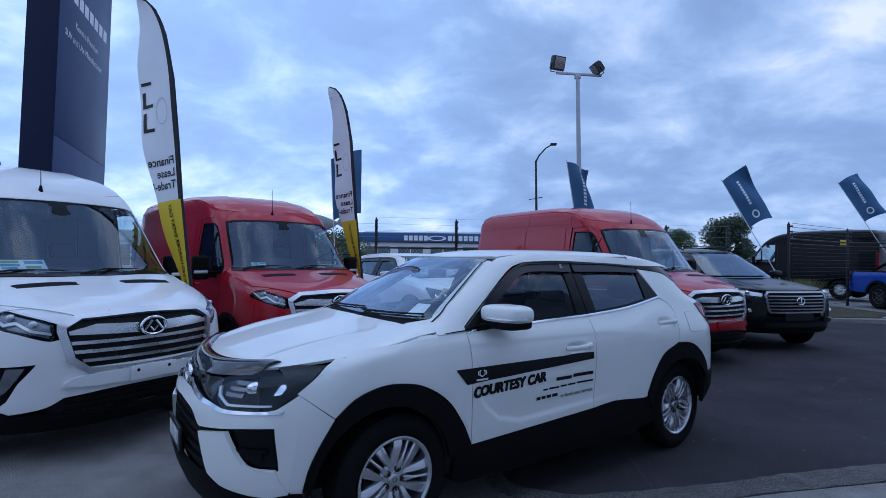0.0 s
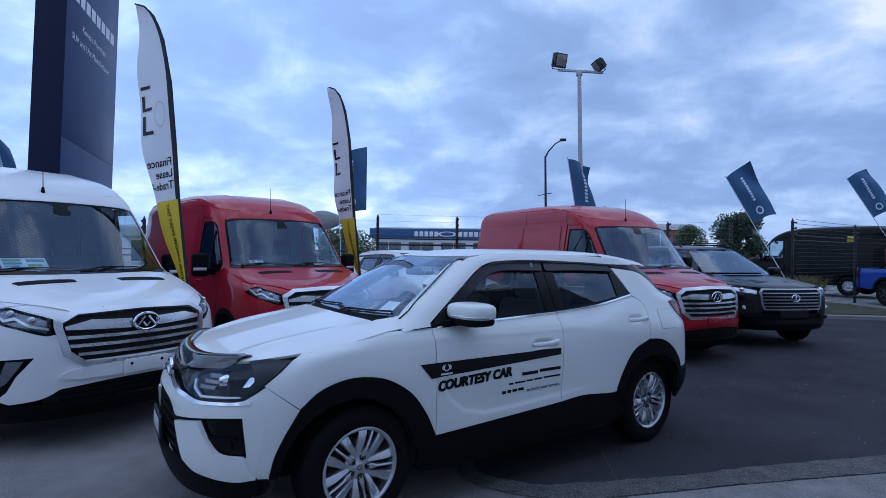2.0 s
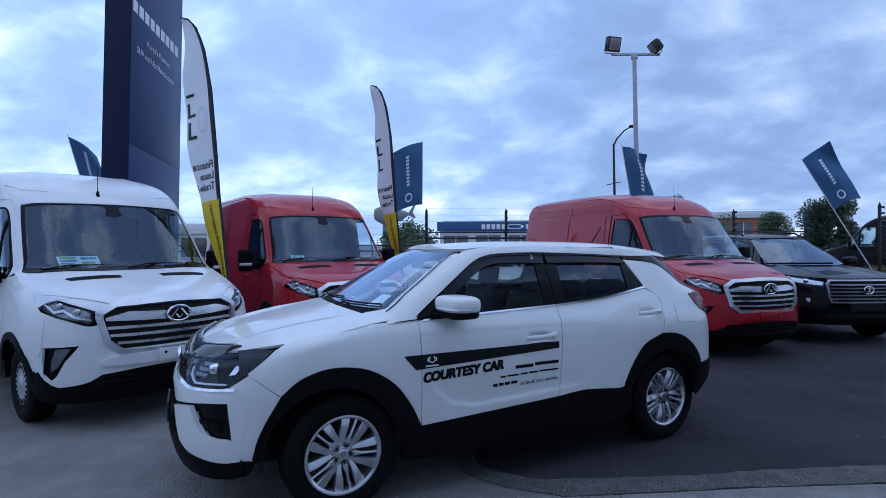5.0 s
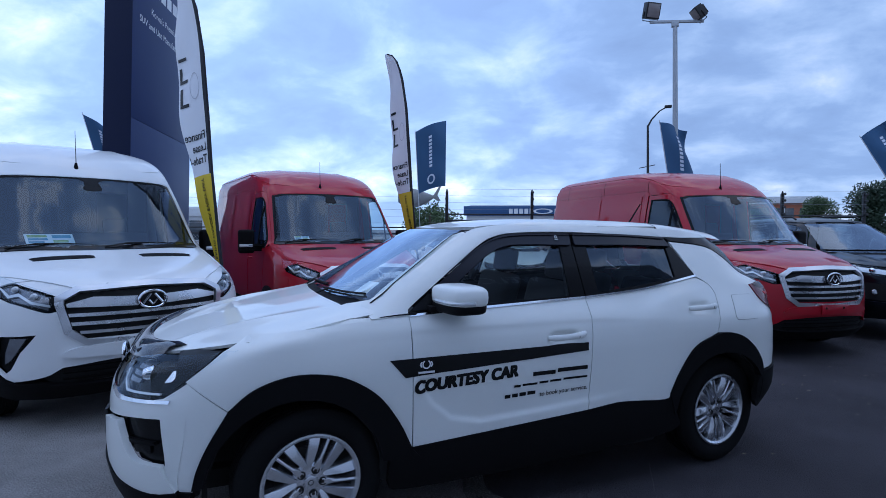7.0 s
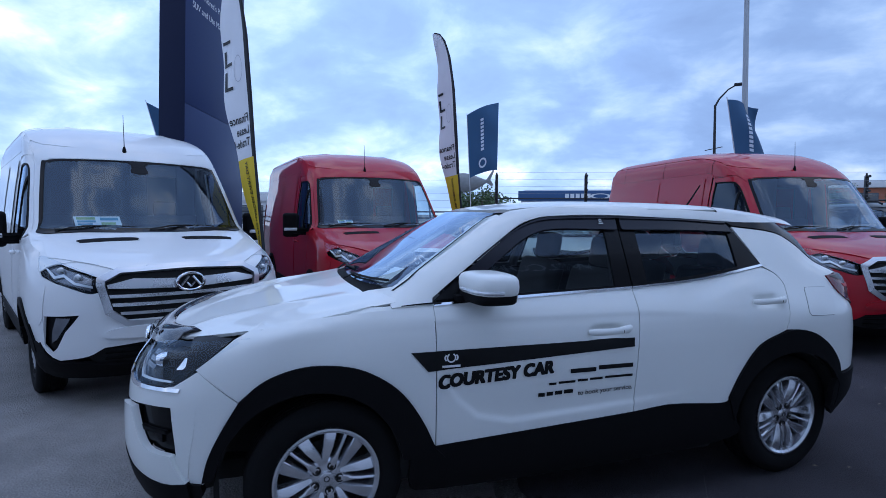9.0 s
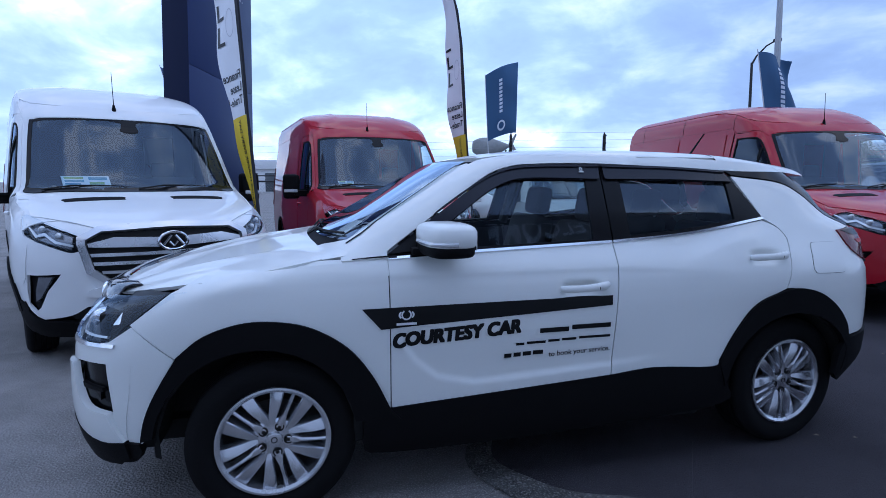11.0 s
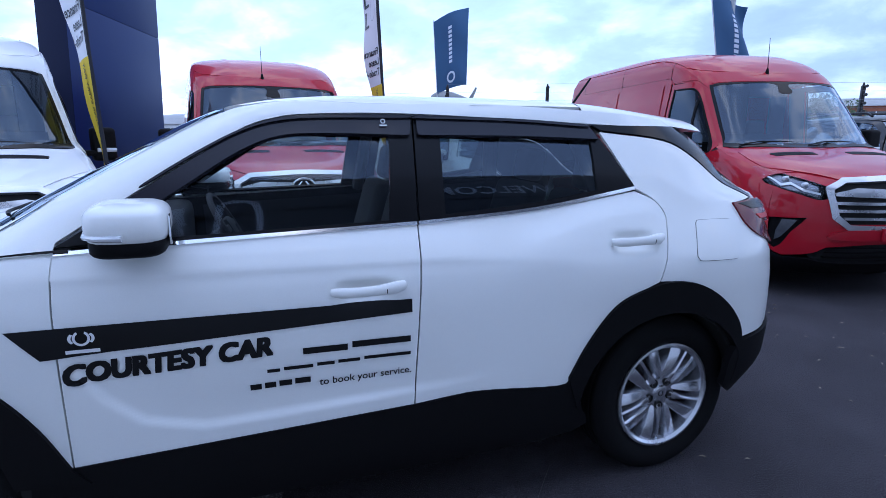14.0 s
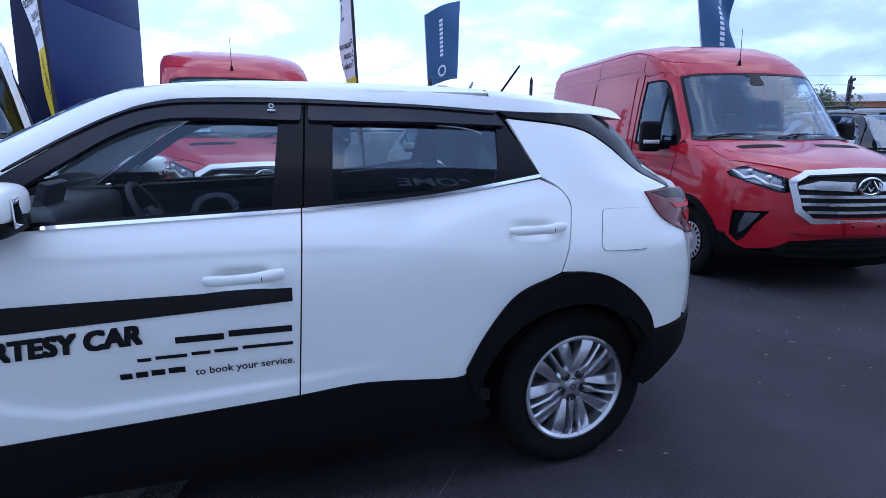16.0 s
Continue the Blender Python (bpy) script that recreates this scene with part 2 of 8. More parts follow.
def thing(name, m, label, category, group="", kind=""):
    ob = new(name)
    ob.matrix_world = m
    ob.empty_display_size = 0.2
    return tagged(ob, label, category, group, kind)


def joined(*shapes):
    """Several (vertices, faces) as one."""
    verts, faces = [], []
    for v, f in shapes:
        n = len(verts)
        verts += [tuple(p) for p in v]
        faces += [tuple(i + n for i in q) for q in f]
    return verts, faces


def outward(shape):
    """Turns all faces of a closed shape outwards."""
    bm = bmesh.new()
    vs = [bm.verts.new(p) for p in shape[0]]
    for q in shape[1]:
        bm.faces.new([vs[k] for k in q])
    bmesh.ops.recalc_face_normals(bm, faces=list(bm.faces))
    bm.verts.index_update()
    out = [tuple(v.co) for v in bm.verts], [tuple(v.index for v in f.verts) for f in bm.faces]
    bm.free()
    return out


def moved(shape, m):
    return [tuple(m @ Vector(p)) for p in shape[0]], shape[1]


def block(x0, x1, y0, y1, z0, z1, edge=0.01, steps=2):
    """A box with rounded edges, as (vertices, faces)."""
    bm = bmesh.new()
    bmesh.ops.create_cube(bm, size=1.0)
    for v in bm.verts:
        v.co = ((x0 + x1) / 2 + v.co.x * (x1 - x0), (y0 + y1) / 2 + v.co.y * (y1 - y0), (z0 + z1) / 2 + v.co.z * (z1 - z0))
    edge = min(edge, 0.45 * min(abs(x1 - x0), abs(y1 - y0), abs(z1 - z0)))
    if edge > 0:
        bmesh.ops.bevel(bm, geom=list(bm.edges), offset=edge, segments=steps, affect="EDGES", profile=0.6)
    bm.verts.index_update()
    out = [tuple(v.co) for v in bm.verts], [tuple(v.index for v in f.verts) for f in bm.faces]
    bm.free()
    return out


def egg(c, r, power=0.6, rings=12, steps=24):
    """A rounded body between a box and an ellipsoid."""
    def soft(a):
        return math.copysign(abs(a) ** power, a)

    verts, faces = [], []
    for i in range(rings + 1):
        e = math.pi * (i / rings - 0.5)
        for k in range(steps):
            a = 2 * math.pi * k / steps
            verts.append((c[0] + r[0] * soft(math.cos(e)) * soft(math.cos(a)), c[1] + r[1] * soft(math.cos(e)) * soft(math.sin(a)), c[2] + r[2] * soft(math.sin(e))))
    for i in range(rings):
        for k in range(steps):
            j = (k + 1) % steps
            faces.append((i * steps + k, i * steps + j, (i + 1) * steps + j, (i + 1) * steps + k))
    return verts, faces


def lathe(profile, steps=48, axis="y", close=False):
    """Turns (radius, along) pairs about an axis."""
    verts, faces, n = [], [], len(profile)
    for i in range(steps):
        a = 2 * math.pi * i / steps
        for r, h in profile:
            verts.append((r * math.cos(a), h, r * math.sin(a)) if axis == "y" else (r * math.cos(a), r * math.sin(a), h))
    for i in range(steps):
        j = (i + 1) % steps
        for k in range(n - 1 + close):
            q = (i * n + k, j * n + k, j * n + (k + 1) % n, i * n + (k + 1) % n)
            faces.append(q if axis == "z" else q[::-1])
    return verts, faces


def tube(points, radius, sides=8, caps=True):
    """A round bar along points; radius may be one per point."""
    pts = [Vector(p) for p in points]
    rad = radius if isinstance(radius, (list, tuple)) else [radius] * len(pts)
    verts, faces = [], []
    side = None
    for i, p in enumerate(pts):
        d = (pts[min(i + 1, len(pts) - 1)] - pts[max(i - 1, 0)]).normalized()
        if side is None:
            side = d.orthogonal().normalized()
        side = (side - d * side.dot(d)).normalized()
        up = d.cross(side)
        for k in range(sides):
            a = 2 * math.pi * k / sides
            verts.append(tuple(p + (side * math.cos(a) + up * math.sin(a)) * rad[i]))
    for i in range(len(pts) - 1):
        for k in range(sides):
            j = (k + 1) % sides
            faces.append((i * sides + k, i * sides + j, (i + 1) * sides + j, (i + 1) * sides + k))
    if caps:
        faces.append(tuple(range(sides))[::-1])
        faces.append(tuple((len(pts) - 1) * sides + k for k in range(sides)))
    return verts, faces


def smooth_line(pts, per=6, closed=False):
    """A soft curve through points; a point given as (x, y, 1) stays a sharp corner."""
    out, n = [], len(pts)
    span = n if closed else n - 1
    for i in range(span):
        p1, p2 = pts[i], pts[(i + 1) % n]
        p0 = pts[(i - 1) % n] if (closed or i > 0) else p1
        p3 = pts[(i + 2) % n] if (closed or i + 2 < n) else p2
        hard1, hard2 = len(p1) > 2, len(p2) > 2
        t1 = np.array([p2[k] - (p1 if hard1 else p0)[k] for k in (0, 1)]) * (1 if hard1 else 0.5)
        t2 = np.array([(p2 if hard2 else p3)[k] - p1[k] for k in (0, 1)]) * (1 if hard2 else 0.5)
        a, b = np.array(p1[:2], float), np.array(p2[:2], float)
        if hard1 and hard2:
            out.append(tuple(a))
            continue
        for k in range(per):
            t = k / per
            out.append(tuple((2 * t**3 - 3 * t**2 + 1) * a + (t**3 - 2 * t**2 + t) * t1 + (3 * t**2 - 2 * t**3) * b + (t**3 - t**2) * t2))
    if not closed:
        out.append(tuple(pts[-1][:2]))
    return out


def outline(pts, per=6, gap=0.0, step=0.05):
    """A closed 2D outline: softened, drawn in by a gap, and cut into short steps."""
    line = np.array(smooth_line(pts, per, True))
    area = 0.5 * np.sum(line[:, 0] * np.roll(line[:, 1], -1) - np.roll(line[:, 0], -1) * line[:, 1])
    if area < 0:
        line = line[::-1]
    dense = []
    for a, b in zip(line, np.roll(line, -1, 0)):
        n = max(1, int(np.linalg.norm(b - a) / step))
        dense += [a + (b - a) * k / n for k in range(n)]
    line = np.array(dense)
    keep = np.linalg.norm(line - np.roll(line, 1, 0), axis=1) > 1e-4
    line = line[keep]
    if gap:
        d1 = line - np.roll(line, 1, 0)
        d2 = np.roll(line, -1, 0) - line
        d1 /= np.linalg.norm(d1, axis=1)[:, None]
        d2 /= np.linalg.norm(d2, axis=1)[:, None]
        nrm = np.stack([-(d1 + d2)[:, 1], (d1 + d2)[:, 0]], 1)
        nrm /= np.maximum(np.linalg.norm(nrm, axis=1)[:, None], 1e-6)
        line = line + nrm * gap
    return line


def patch(pts, chart, thick=0.012, per=6, gap=0.0, step=0.05, holes=(), lift=0.0, soft=False, flip=False):
    """A panel: a 2D outline filled with a fine net, laid onto a surface by chart(u, v) -> (points, normals), with depth inwards."""
    rings = [outline(pts, per, gap, step)] + [outline(h, per, -gap, step)[::-1] for h in holes]
    verts, edges = [], []
    for ring in rings:
        n = len(verts)
        verts += [Vector(p) for p in ring]
        edges += [(n + i, n + (i + 1) % len(ring)) for i in range(len(ring))]
    lo, hi = rings[0].min(0), rings[0].max(0)
    xs, ys = np.arange(lo[0] + step / 2, hi[0], step), np.arange(lo[1] + step / 2, hi[1], step)
    if len(xs) and len(ys):
        grid = np.stack(np.meshgrid(xs, ys), -1).reshape(-1, 2)
        inside = np.zeros(len(grid), bool)
        near = np.full(len(grid), 1e9)
        for ring in rings:
            a, b = ring, np.roll(ring, -1, 0)
            for p, q in zip(a, b):
                if p[1] != q[1]:
                    cross = ((grid[:, 1] > p[1]) != (grid[:, 1] > q[1])) & (grid[:, 0] < (q[0] - p[0]) * (grid[:, 1] - p[1]) / (q[1] - p[1]) + p[0])
                    inside ^= cross
                d = q - p
                t = np.clip(((grid - p) @ d) / max(d @ d, 1e-12), 0, 1)
                near = np.minimum(near, np.linalg.norm(grid - p - t[:, None] * d, axis=1))
        verts += [Vector(p) for p in grid[inside & (near > step * 0.35)]]
    from_2d = delaunay(verts, edges, [], 1, 1e-6)
    co, tris = np.array([tuple(v) for v in from_2d[0]]), [tuple(f) for f in from_2d[2]]
    if tris:
        mid = np.array([co[list(f)].mean(0) for f in tris])
        keep = np.zeros(len(mid), bool)
        for ring in rings:
            for p, q in zip(ring, np.roll(ring, -1, 0)):
                if p[1] != q[1]:
                    keep ^= ((mid[:, 1] > p[1]) != (mid[:, 1] > q[1])) & (mid[:, 0] < (q[0] - p[0]) * (mid[:, 1] - p[1]) / (q[1] - p[1]) + p[0])
        tris = [f for f, k in zip(tris, keep) if k]
    pos, nor = chart(co[:, 0], co[:, 1])
    pos = pos + nor * lift
    a, b, c = (pos[[f[k] for f in tris]] for k in range(3))
    if len(tris) and np.sum(np.cross(b - a, c - a) * nor[[f[0] for f in tris]]) < 0:
        tris = [f[::-1] for f in tris]
    out, faces = [tuple(p) for p in pos], list(tris)
    if thick:
        count = {}
        for f in tris:
            for i, j in zip(f, f[1:] + f[:1]):
                count[(i, j)] = 1
        rim = [e for e in count if (e[1], e[0]) not in count]
        low, rnd = {}, {}
        for i, _ in rim:
            rnd[i] = len(out)
            out.append(tuple(pos[i]))
            low[i] = len(out)
            out.append(tuple(pos[i] - nor[i] * thick))
        for i, j in rim:
            if i in low and j in low:
                faces.append((rnd[j], rnd[i], low[i], low[j]))
    return out, faces


def flipped(shape):
    """Mirrored to the other side of a vehicle."""
    return [(x, -y, z) for x, y, z in shape[0]], [tuple(f)[::-1] for f in shape[1]]


def soft_interp(x, xs, ys):
    """Monotone cubic through knots."""
    xs, ys = np.asarray(xs, float), np.asarray(ys, float)
    h, d = np.diff(xs), np.diff(ys) / np.diff(xs)
    m = np.zeros(len(xs))
    m[1:-1] = np.where(d[:-1] * d[1:] > 0, 2 * d[:-1] * d[1:] / (d[:-1] + d[1:] + 1e-12 * np.sign(d[:-1] + d[1:] + 1e-30)), 0)
    m[0], m[-1] = d[0], d[-1]
    x = np.clip(np.asarray(x, float), xs[0], xs[-1])
    i = np.clip(np.searchsorted(xs, x) - 1, 0, len(h) - 1)
    t = (x - xs[i]) / h[i]
    return (2 * t**3 - 3 * t**2 + 1) * ys[i] + (t**3 - 2 * t**2 + t) * h[i] * m[i] + (3 * t**2 - 2 * t**3) * ys[i + 1] + (t**3 - t**2) * h[i] * m[i + 1]


class Hull:
    """A car body as level lines: at each height the nose, the half width, and how the ends round off."""

    def __init__(self, knots, shape_side=None):
        k = np.array(knots, float)
        self.z, self.cols, self.extra = k[:, 0], k[:, 1:], shape_side

    def at(self, z):
        return [soft_interp(z, self.z, self.cols[:, n]) for n in range(self.cols.shape[1])]

    def half(self, x, z):
        nose, b, a, e, tail, ar, er = self.at(z)
        f = np.clip((x - (nose - a)) / a, 0, 0.9995)
        r = np.clip(((tail + ar) - x) / ar, 0, 0.9995)
        w = b * (1 - f**e) ** (1 / e) * (1 - r**er) ** (1 / er)
        return w + (self.extra(x, z) if self.extra else 0)

    def nose(self, y, z):
        nose, b, a, e, *_ = self.at(z)
        f = np.clip(np.abs(y) / b, 0, 0.9995)
        return nose - a + a * (1 - f**e) ** (1 / e)

    def tail(self, y, z):
        _, b, _, _, tail, ar, er = self.at(z)
        f = np.clip(np.abs(y) / b, 0, 0.9995)
        return tail + ar - ar * (1 - f**er) ** (1 / er)

    def top(self, x, y):
        lo, hi = np.full(np.shape(x), self.z[0] + 0.3), np.full(np.shape(x), self.z[-1])
        for _ in range(26):
            mid = (lo + hi) / 2
            nose, b, a, e, tail, ar, er = self.at(mid)
            f = np.clip((x - (nose - a)) / a, 0, 2)
            r = np.clip(((tail + ar) - x) / ar, 0, 2)
            ok = (f < 1) & (r < 1)
            w = b * np.maximum(1 - np.minimum(f, 1) ** e, 0) ** (1 / e) * np.maximum(1 - np.minimum(r, 1) ** er, 0) ** (1 / er)
            inside = ok & (np.abs(y) <= w)
            lo, hi = np.where(inside, mid, lo), np.where(inside, hi, mid)
        return lo

    @staticmethod
    def _normals(f, u, v, order):
        h = 2e-3
        du = (f(u + h, v) - f(u - h, v)) / (2 * h)
        dv = (f(u, v + h) - f(u, v - h)) / (2 * h)
        n = np.stack([-du, -dv, np.ones_like(du)], -1)
        n /= np.linalg.norm(n, axis=1)[:, None]
        return n[:, order]

    def side(self, u, v):
        """Chart over (x, z): the left flank."""
        n = self._normals(self.half, u, v, [0, 2, 1])
        return np.stack([u, self.half(u, v), v], -1), n

    def front(self, u, v):
        """Chart over (y, z): the nose and the windscreen."""
        n = self._normals(self.nose, u, v, [2, 0, 1])
        return np.stack([self.nose(u, v), u, v], -1), n

    def rear(self, u, v):
        n = self._normals(lambda y, z: -self.tail(y, z), u, v, [2, 0, 1]) * (-1, 1, 1)
        return np.stack([self.tail(u, v), u, v], -1), n

    def cap(self, u, v):
        """Chart over (x, y): the bonnet and the roof."""
        n = self._normals(self.top, u, v, [0, 1, 2])
        return np.stack([u, v, self.top(u, v)], -1), n


def flat(m):
    """A plane chart: u, v in the first two axes of a pose."""
    r = np.array(m.to_3x3())
    o = np.array(m.translation)

    def chart(u, v):
        return o + np.outer(u, r[:, 0]) + np.outer(v, r[:, 1]), np.repeat(r[:, 2][None], len(u), 0)

    return chart


def words(text, size, align="CENTER", shear=0.0, bold=0.0):
    """Text in the built-in font as flat (vertices, faces) in x and y."""
    c = bpy.data.curves.new("words", "FONT")
    c.body, c.size, c.align_x, c.align_y, c.shear, c.offset = text, size, align, "CENTER", shear, bold
    c.resolution_u = 3
    ob = bpy.data.objects.new("words", c)
    me = bpy.data.meshes.new_from_object(ob)
    out = [tuple(v.co) for v in me.vertices], [tuple(p.vertices) for p in me.polygons]
    bpy.data.objects.remove(ob)
    bpy.data.curves.remove(c)
    bpy.data.meshes.remove(me)
    return out


def heavy(shape, w):
    """Thickens flat lettering by layers set a little apart."""
    out = []
    steps = [(i, j) for i in (-1, -0.5, 0, 0.5, 1) for j in (-1, 0, 1)]
    for k, (i, j) in enumerate(steps):
        out.append(([(x + w * i, y + 0.75 * w * j, 0.0001 * k) for x, y, _ in shape[0]], shape[1]))
    return joined(*out)


def laid(shape, chart, lift=0.002, m=(1, 0, 0, 0, 1, 0), solid=0.0):
    """Lays a flat figure onto a chart; m turns the figure's x, y into u, v."""
    v = np.array(shape[0], float)
    a, b, c, d, e, f = m
    u, w = a * v[:, 0] + b * v[:, 1] + c, d * v[:, 0] + e * v[:, 1] + f
    pos, nor = chart(u, w)
    pos = pos + nor * (lift + v[:, 2])[:, None]
    faces = [tuple(q) for q in shape[1]]
    if faces:
        p = pos[list(faces[0][:3])]
        if np.dot(np.cross(p[1] - p[0], p[2] - p[0]), nor[faces[0][0]]) < 0:
            faces = [q[::-1] for q in faces]
    return [tuple(q) for q in pos], faces


def quad(u0, u1, v0, v1, lean=0.0, n=8):
    """A flat bar cut into short lengths."""
    verts, faces = [], []
    for i in range(n + 1):
        u = u0 + (u1 - u0) * i / n
        verts += [(u + lean * 0, v0, 0), (u + lean * (v1 - v0), v1, 0)]
    for i in range(n):
        faces.append((2 * i, 2 * i + 2, 2 * i + 3, 2 * i + 1))
    return verts, faces


def ring_shape(r0, r1, n=28, sx=1.0, sy=1.0, a0=0.0, a1=360.0):
    verts, faces = [], []
    for i in range(n + 1):
        a = radians(a0 + (a1 - a0) * i / n)
        verts += [(r0 * sx * math.cos(a), r0 * sy * math.sin(a), 0), (r1 * sx * math.cos(a), r1 * sy * math.sin(a), 0)]
    for i in range(n):
        faces.append((2 * i, 2 * i + 1, 2 * i + 3, 2 * i + 2))
    return verts, faces


# ---- vehicles ----
def tyre_shape(r, w, rim):
    h = w / 2
    prof = [(rim - 0.005, -h * 0.72), (rim + 0.012, -h * 0.86), (rim + 0.03, -h * 0.98), ((r + rim) / 2 + 0.01, -h), (r - 0.03, -h * 0.95), (r - 0.009, -h * 0.80)]
    tread = []
    for k in range(5):
        c = -h * 0.62 + k * h * 0.31
        tread += [(r - 0.001, c - h * 0.10), (r, c), (r - 0.001, c + h * 0.10), (r - 0.009, c + h * 0.125), (r - 0.009, c + h * 0.185)]
    prof = prof + tread[:-2] + [(a, -b) for a, b in prof[:6][::-1]]
    return lathe(prof, 56)


def wheel(parent, x, y, r, w, rim_r, side, style, turn=0.0, toe=0.0):
    """Tyre, rim and brake, with the axle along y; side is +1 for the left."""
    hub = part("wheel", ([(0, 0, 0), (0.001, 0, 0), (0, 0.001, 0)], [(0, 1, 2)]), UNDER, parent)
    hub.matrix_local = pose(x, y, r, 0, 0, toe if side > 0 else 180 - toe)
    part("tyre", tyre_shape(r, w, rim_r), RUBBER, hub)
    f = w / 2
    barrel = lathe([(rim_r - 0.004, -f * 0.8), (rim_r - 0.02, -f * 0.6), (rim_r - 0.025, f * 0.45), (rim_r - 0.018, f * 0.62), (rim_r - 0.016, f * 0.74),
                    (rim_r + 0.001, f * 0.80), (rim_r + 0.006, f * 0.86), (rim_r + 0.003, f * 0.92), (rim_r - 0.006, f * 0.93), (rim_r - 0.018, f * 0.84), (rim_r - 0.022, f * 0.62)], 56)
    disc = joined(lathe([(0.0, f * 0.18), (rim_r * 0.68, f * 0.18), (rim_r * 0.68, f * 0.10), (0.0, f * 0.10)], 36),
                  lathe([(0.0, -f * 0.3), (rim_r * 0.95, -f * 0.3), (rim_r * 0.97, -f * 0.4)], 30))
    part("brake_disc", disc, BRAKE, hub)
    if style == "steel":
        cap = [(0.0, f * 0.98), (0.05, f * 0.97), (0.062, f * 0.9), (rim_r * 0.55, f * 0.80), (rim_r * 0.62, f * 0.86), (rim_r * 0.9, f * 0.86), (rim_r * 0.99, f * 0.74)]
        part("rim", barrel, TRIM, hub)
        part("hubcap", lathe(cap, 48), HUBCAP, hub)
        slots = []
        for k in range(20):
            a = 2 * math.pi * k / 20
            slots.append(moved(block(-0.011, 0.011, -0.004, 0.004, -0.02, 0.02, 0.003), Matrix.Rotation(-a, 4, "Y") @ Matrix.Translation((rim_r * 0.78, f * 0.865, 0)) @ Matrix.Rotation(radians(90), 4, "Y")))
        part("vent_ring", joined(*slots), TRIM, hub)
        return hub
    metal = DARK_ALLOY if style == "dark" else ALLOY
    part("rim", barrel, metal, hub)
    r0, r1 = rim_r * 0.25, rim_r - 0.016

    def spoke(curve, tall, deep=0.05):
        """A spoke along (angle, radius, half width, lift) stations, ridged off its middle."""
        verts = []
        for a, rr, wd, lift, ridge in curve:
            a = radians(a)
            c, t = Vector((math.cos(a) * rr, 0, math.sin(a) * rr)), Vector((-math.sin(a), 0, math.cos(a)))
            h = f * 0.70 + lift
            for e, d in ((-1, -deep), (-0.97, -0.004), (-0.86, -0.001), (ridge, tall), (0.86, -0.001), (0.97, -0.004), (1, -deep)):
                verts.append(tuple(c + t * wd * e + Vector((0, h + d, 0))))
        n = len(curve)
        return verts, [(i * 7 + k, (i + 1) * 7 + k, (i + 1) * 7 + k + 1, i * 7 + k + 1) for i in range(n - 1) for k in range(6)] + [tuple(range(7)), tuple((n - 1) * 7 + k for k in range(7))[::-1]]

    for k in range(5):
        c = turn + 72 * k + 90
        # a narrow blade runs out from each nut, a splayed pair of broad ones from between the nuts
        part("spoke", spoke([(c, r0 * 0.9, 0.020, -0.002, 0), (c, rim_r * 0.40, 0.015, 0.004, 0), (c, rim_r * 0.50, 0.0085, 0.006, 0), (c, rim_r * 0.7, 0.0075, 0.006, 0), (c, r1, 0.0085, 0.002, 0)], 0.003), metal, hub)
        for e in (1, -1):
            m = c + 36
            part("spoke", spoke([(m + e * 5, rim_r * 0.28, 0.012, -0.008, 0.6 * e), (m + e * 11, rim_r * 0.44, 0.018, 0.003, 0.7 * e), (m + e * 15.5, rim_r * 0.66, 0.024, 0.009, 0.75 * e), (m + e * 17, rim_r * 0.85, 0.0275, 0.009, 0.75 * e), (m + e * 17.5, r1, 0.029, 0.002, 0.75 * e)], 0.006), metal, hub)
    boss = lathe([(0.0, f * 0.70), (rim_r * 0.145, f * 0.70), (rim_r * 0.155, f * 0.67), (rim_r * 0.20, f * 0.655), (rim_r * 0.33, f * 0.64), (rim_r * 0.385, f * 0.52), (rim_r * 0.36, f * 0.2)], 40)
    part("hub_boss", boss, metal, hub)
    cap_ = part("centre_cap", lathe([(0.0, f * 0.735), (rim_r * 0.11, f * 0.735), (rim_r * 0.13, f * 0.72), (rim_r * 0.138, f * 0.69)], 32), metal, hub)
    part("cap_emblem", moved(ring_solid(rim_r * 0.05, 0.0025), Matrix.Translation((0, f * 0.738, 0))), DARK_ALLOY, cap_)
    for k in range(5):
        a = radians(turn + 72 * k + 90)
        at = Matrix.Translation((math.cos(a) * r0, 0, math.sin(a) * r0))
        part("nut_pocket", moved(lathe([(0.0, f * 0.668), (0.0135, f * 0.668), (0.0150, f * 0.71), (0.0185, f * 0.71), (0.0205, f * 0.63)], 20), at), UNDER, hub)
        part("wheel_nut", moved(lathe([(0.0, f * 0.725), (0.0075, f * 0.722), (0.0095, f * 0.69), (0.0100, f * 0.66)], 6), at), BRAKE, hub, smooth=False)
    return hub


def ring_solid(r, thick, n=20):
    """A small round ring facing along y."""
    return tube([(r * math.cos(2 * math.pi * i / n), 0, r * math.sin(2 * math.pi * i / n)) for i in range(n + 1)], thick, 5, False)


def arch_line(x, r, z, a0, a1, n=10):
    return [(x + r * math.cos(radians(a0 + (a1 - a0) * i / n)), z + r * math.sin(radians(a0 + (a1 - a0) * i / n))) for i in range(n + 1)]


def arch_liner(wx, s, r, z, out, n=14):
    """The dark shell inside one wheel arch."""
    pts = arch_line(wx, r, z, 3, 177, n)
    v = [(p[0], s * y, p[1]) for p in pts for y in (0.55, out)]
    shell = (v, [(2 * i, 2 * i + 1, 2 * i + 3, 2 * i + 2) for i in range(len(pts) - 1)])
    c = [(wx, s * 0.55, z)] + [(p[0], s * 0.55, p[1]) for p in pts]
    return joined(shell, (c, [(0, i, i + 1) for i in range(1, len(pts))]))


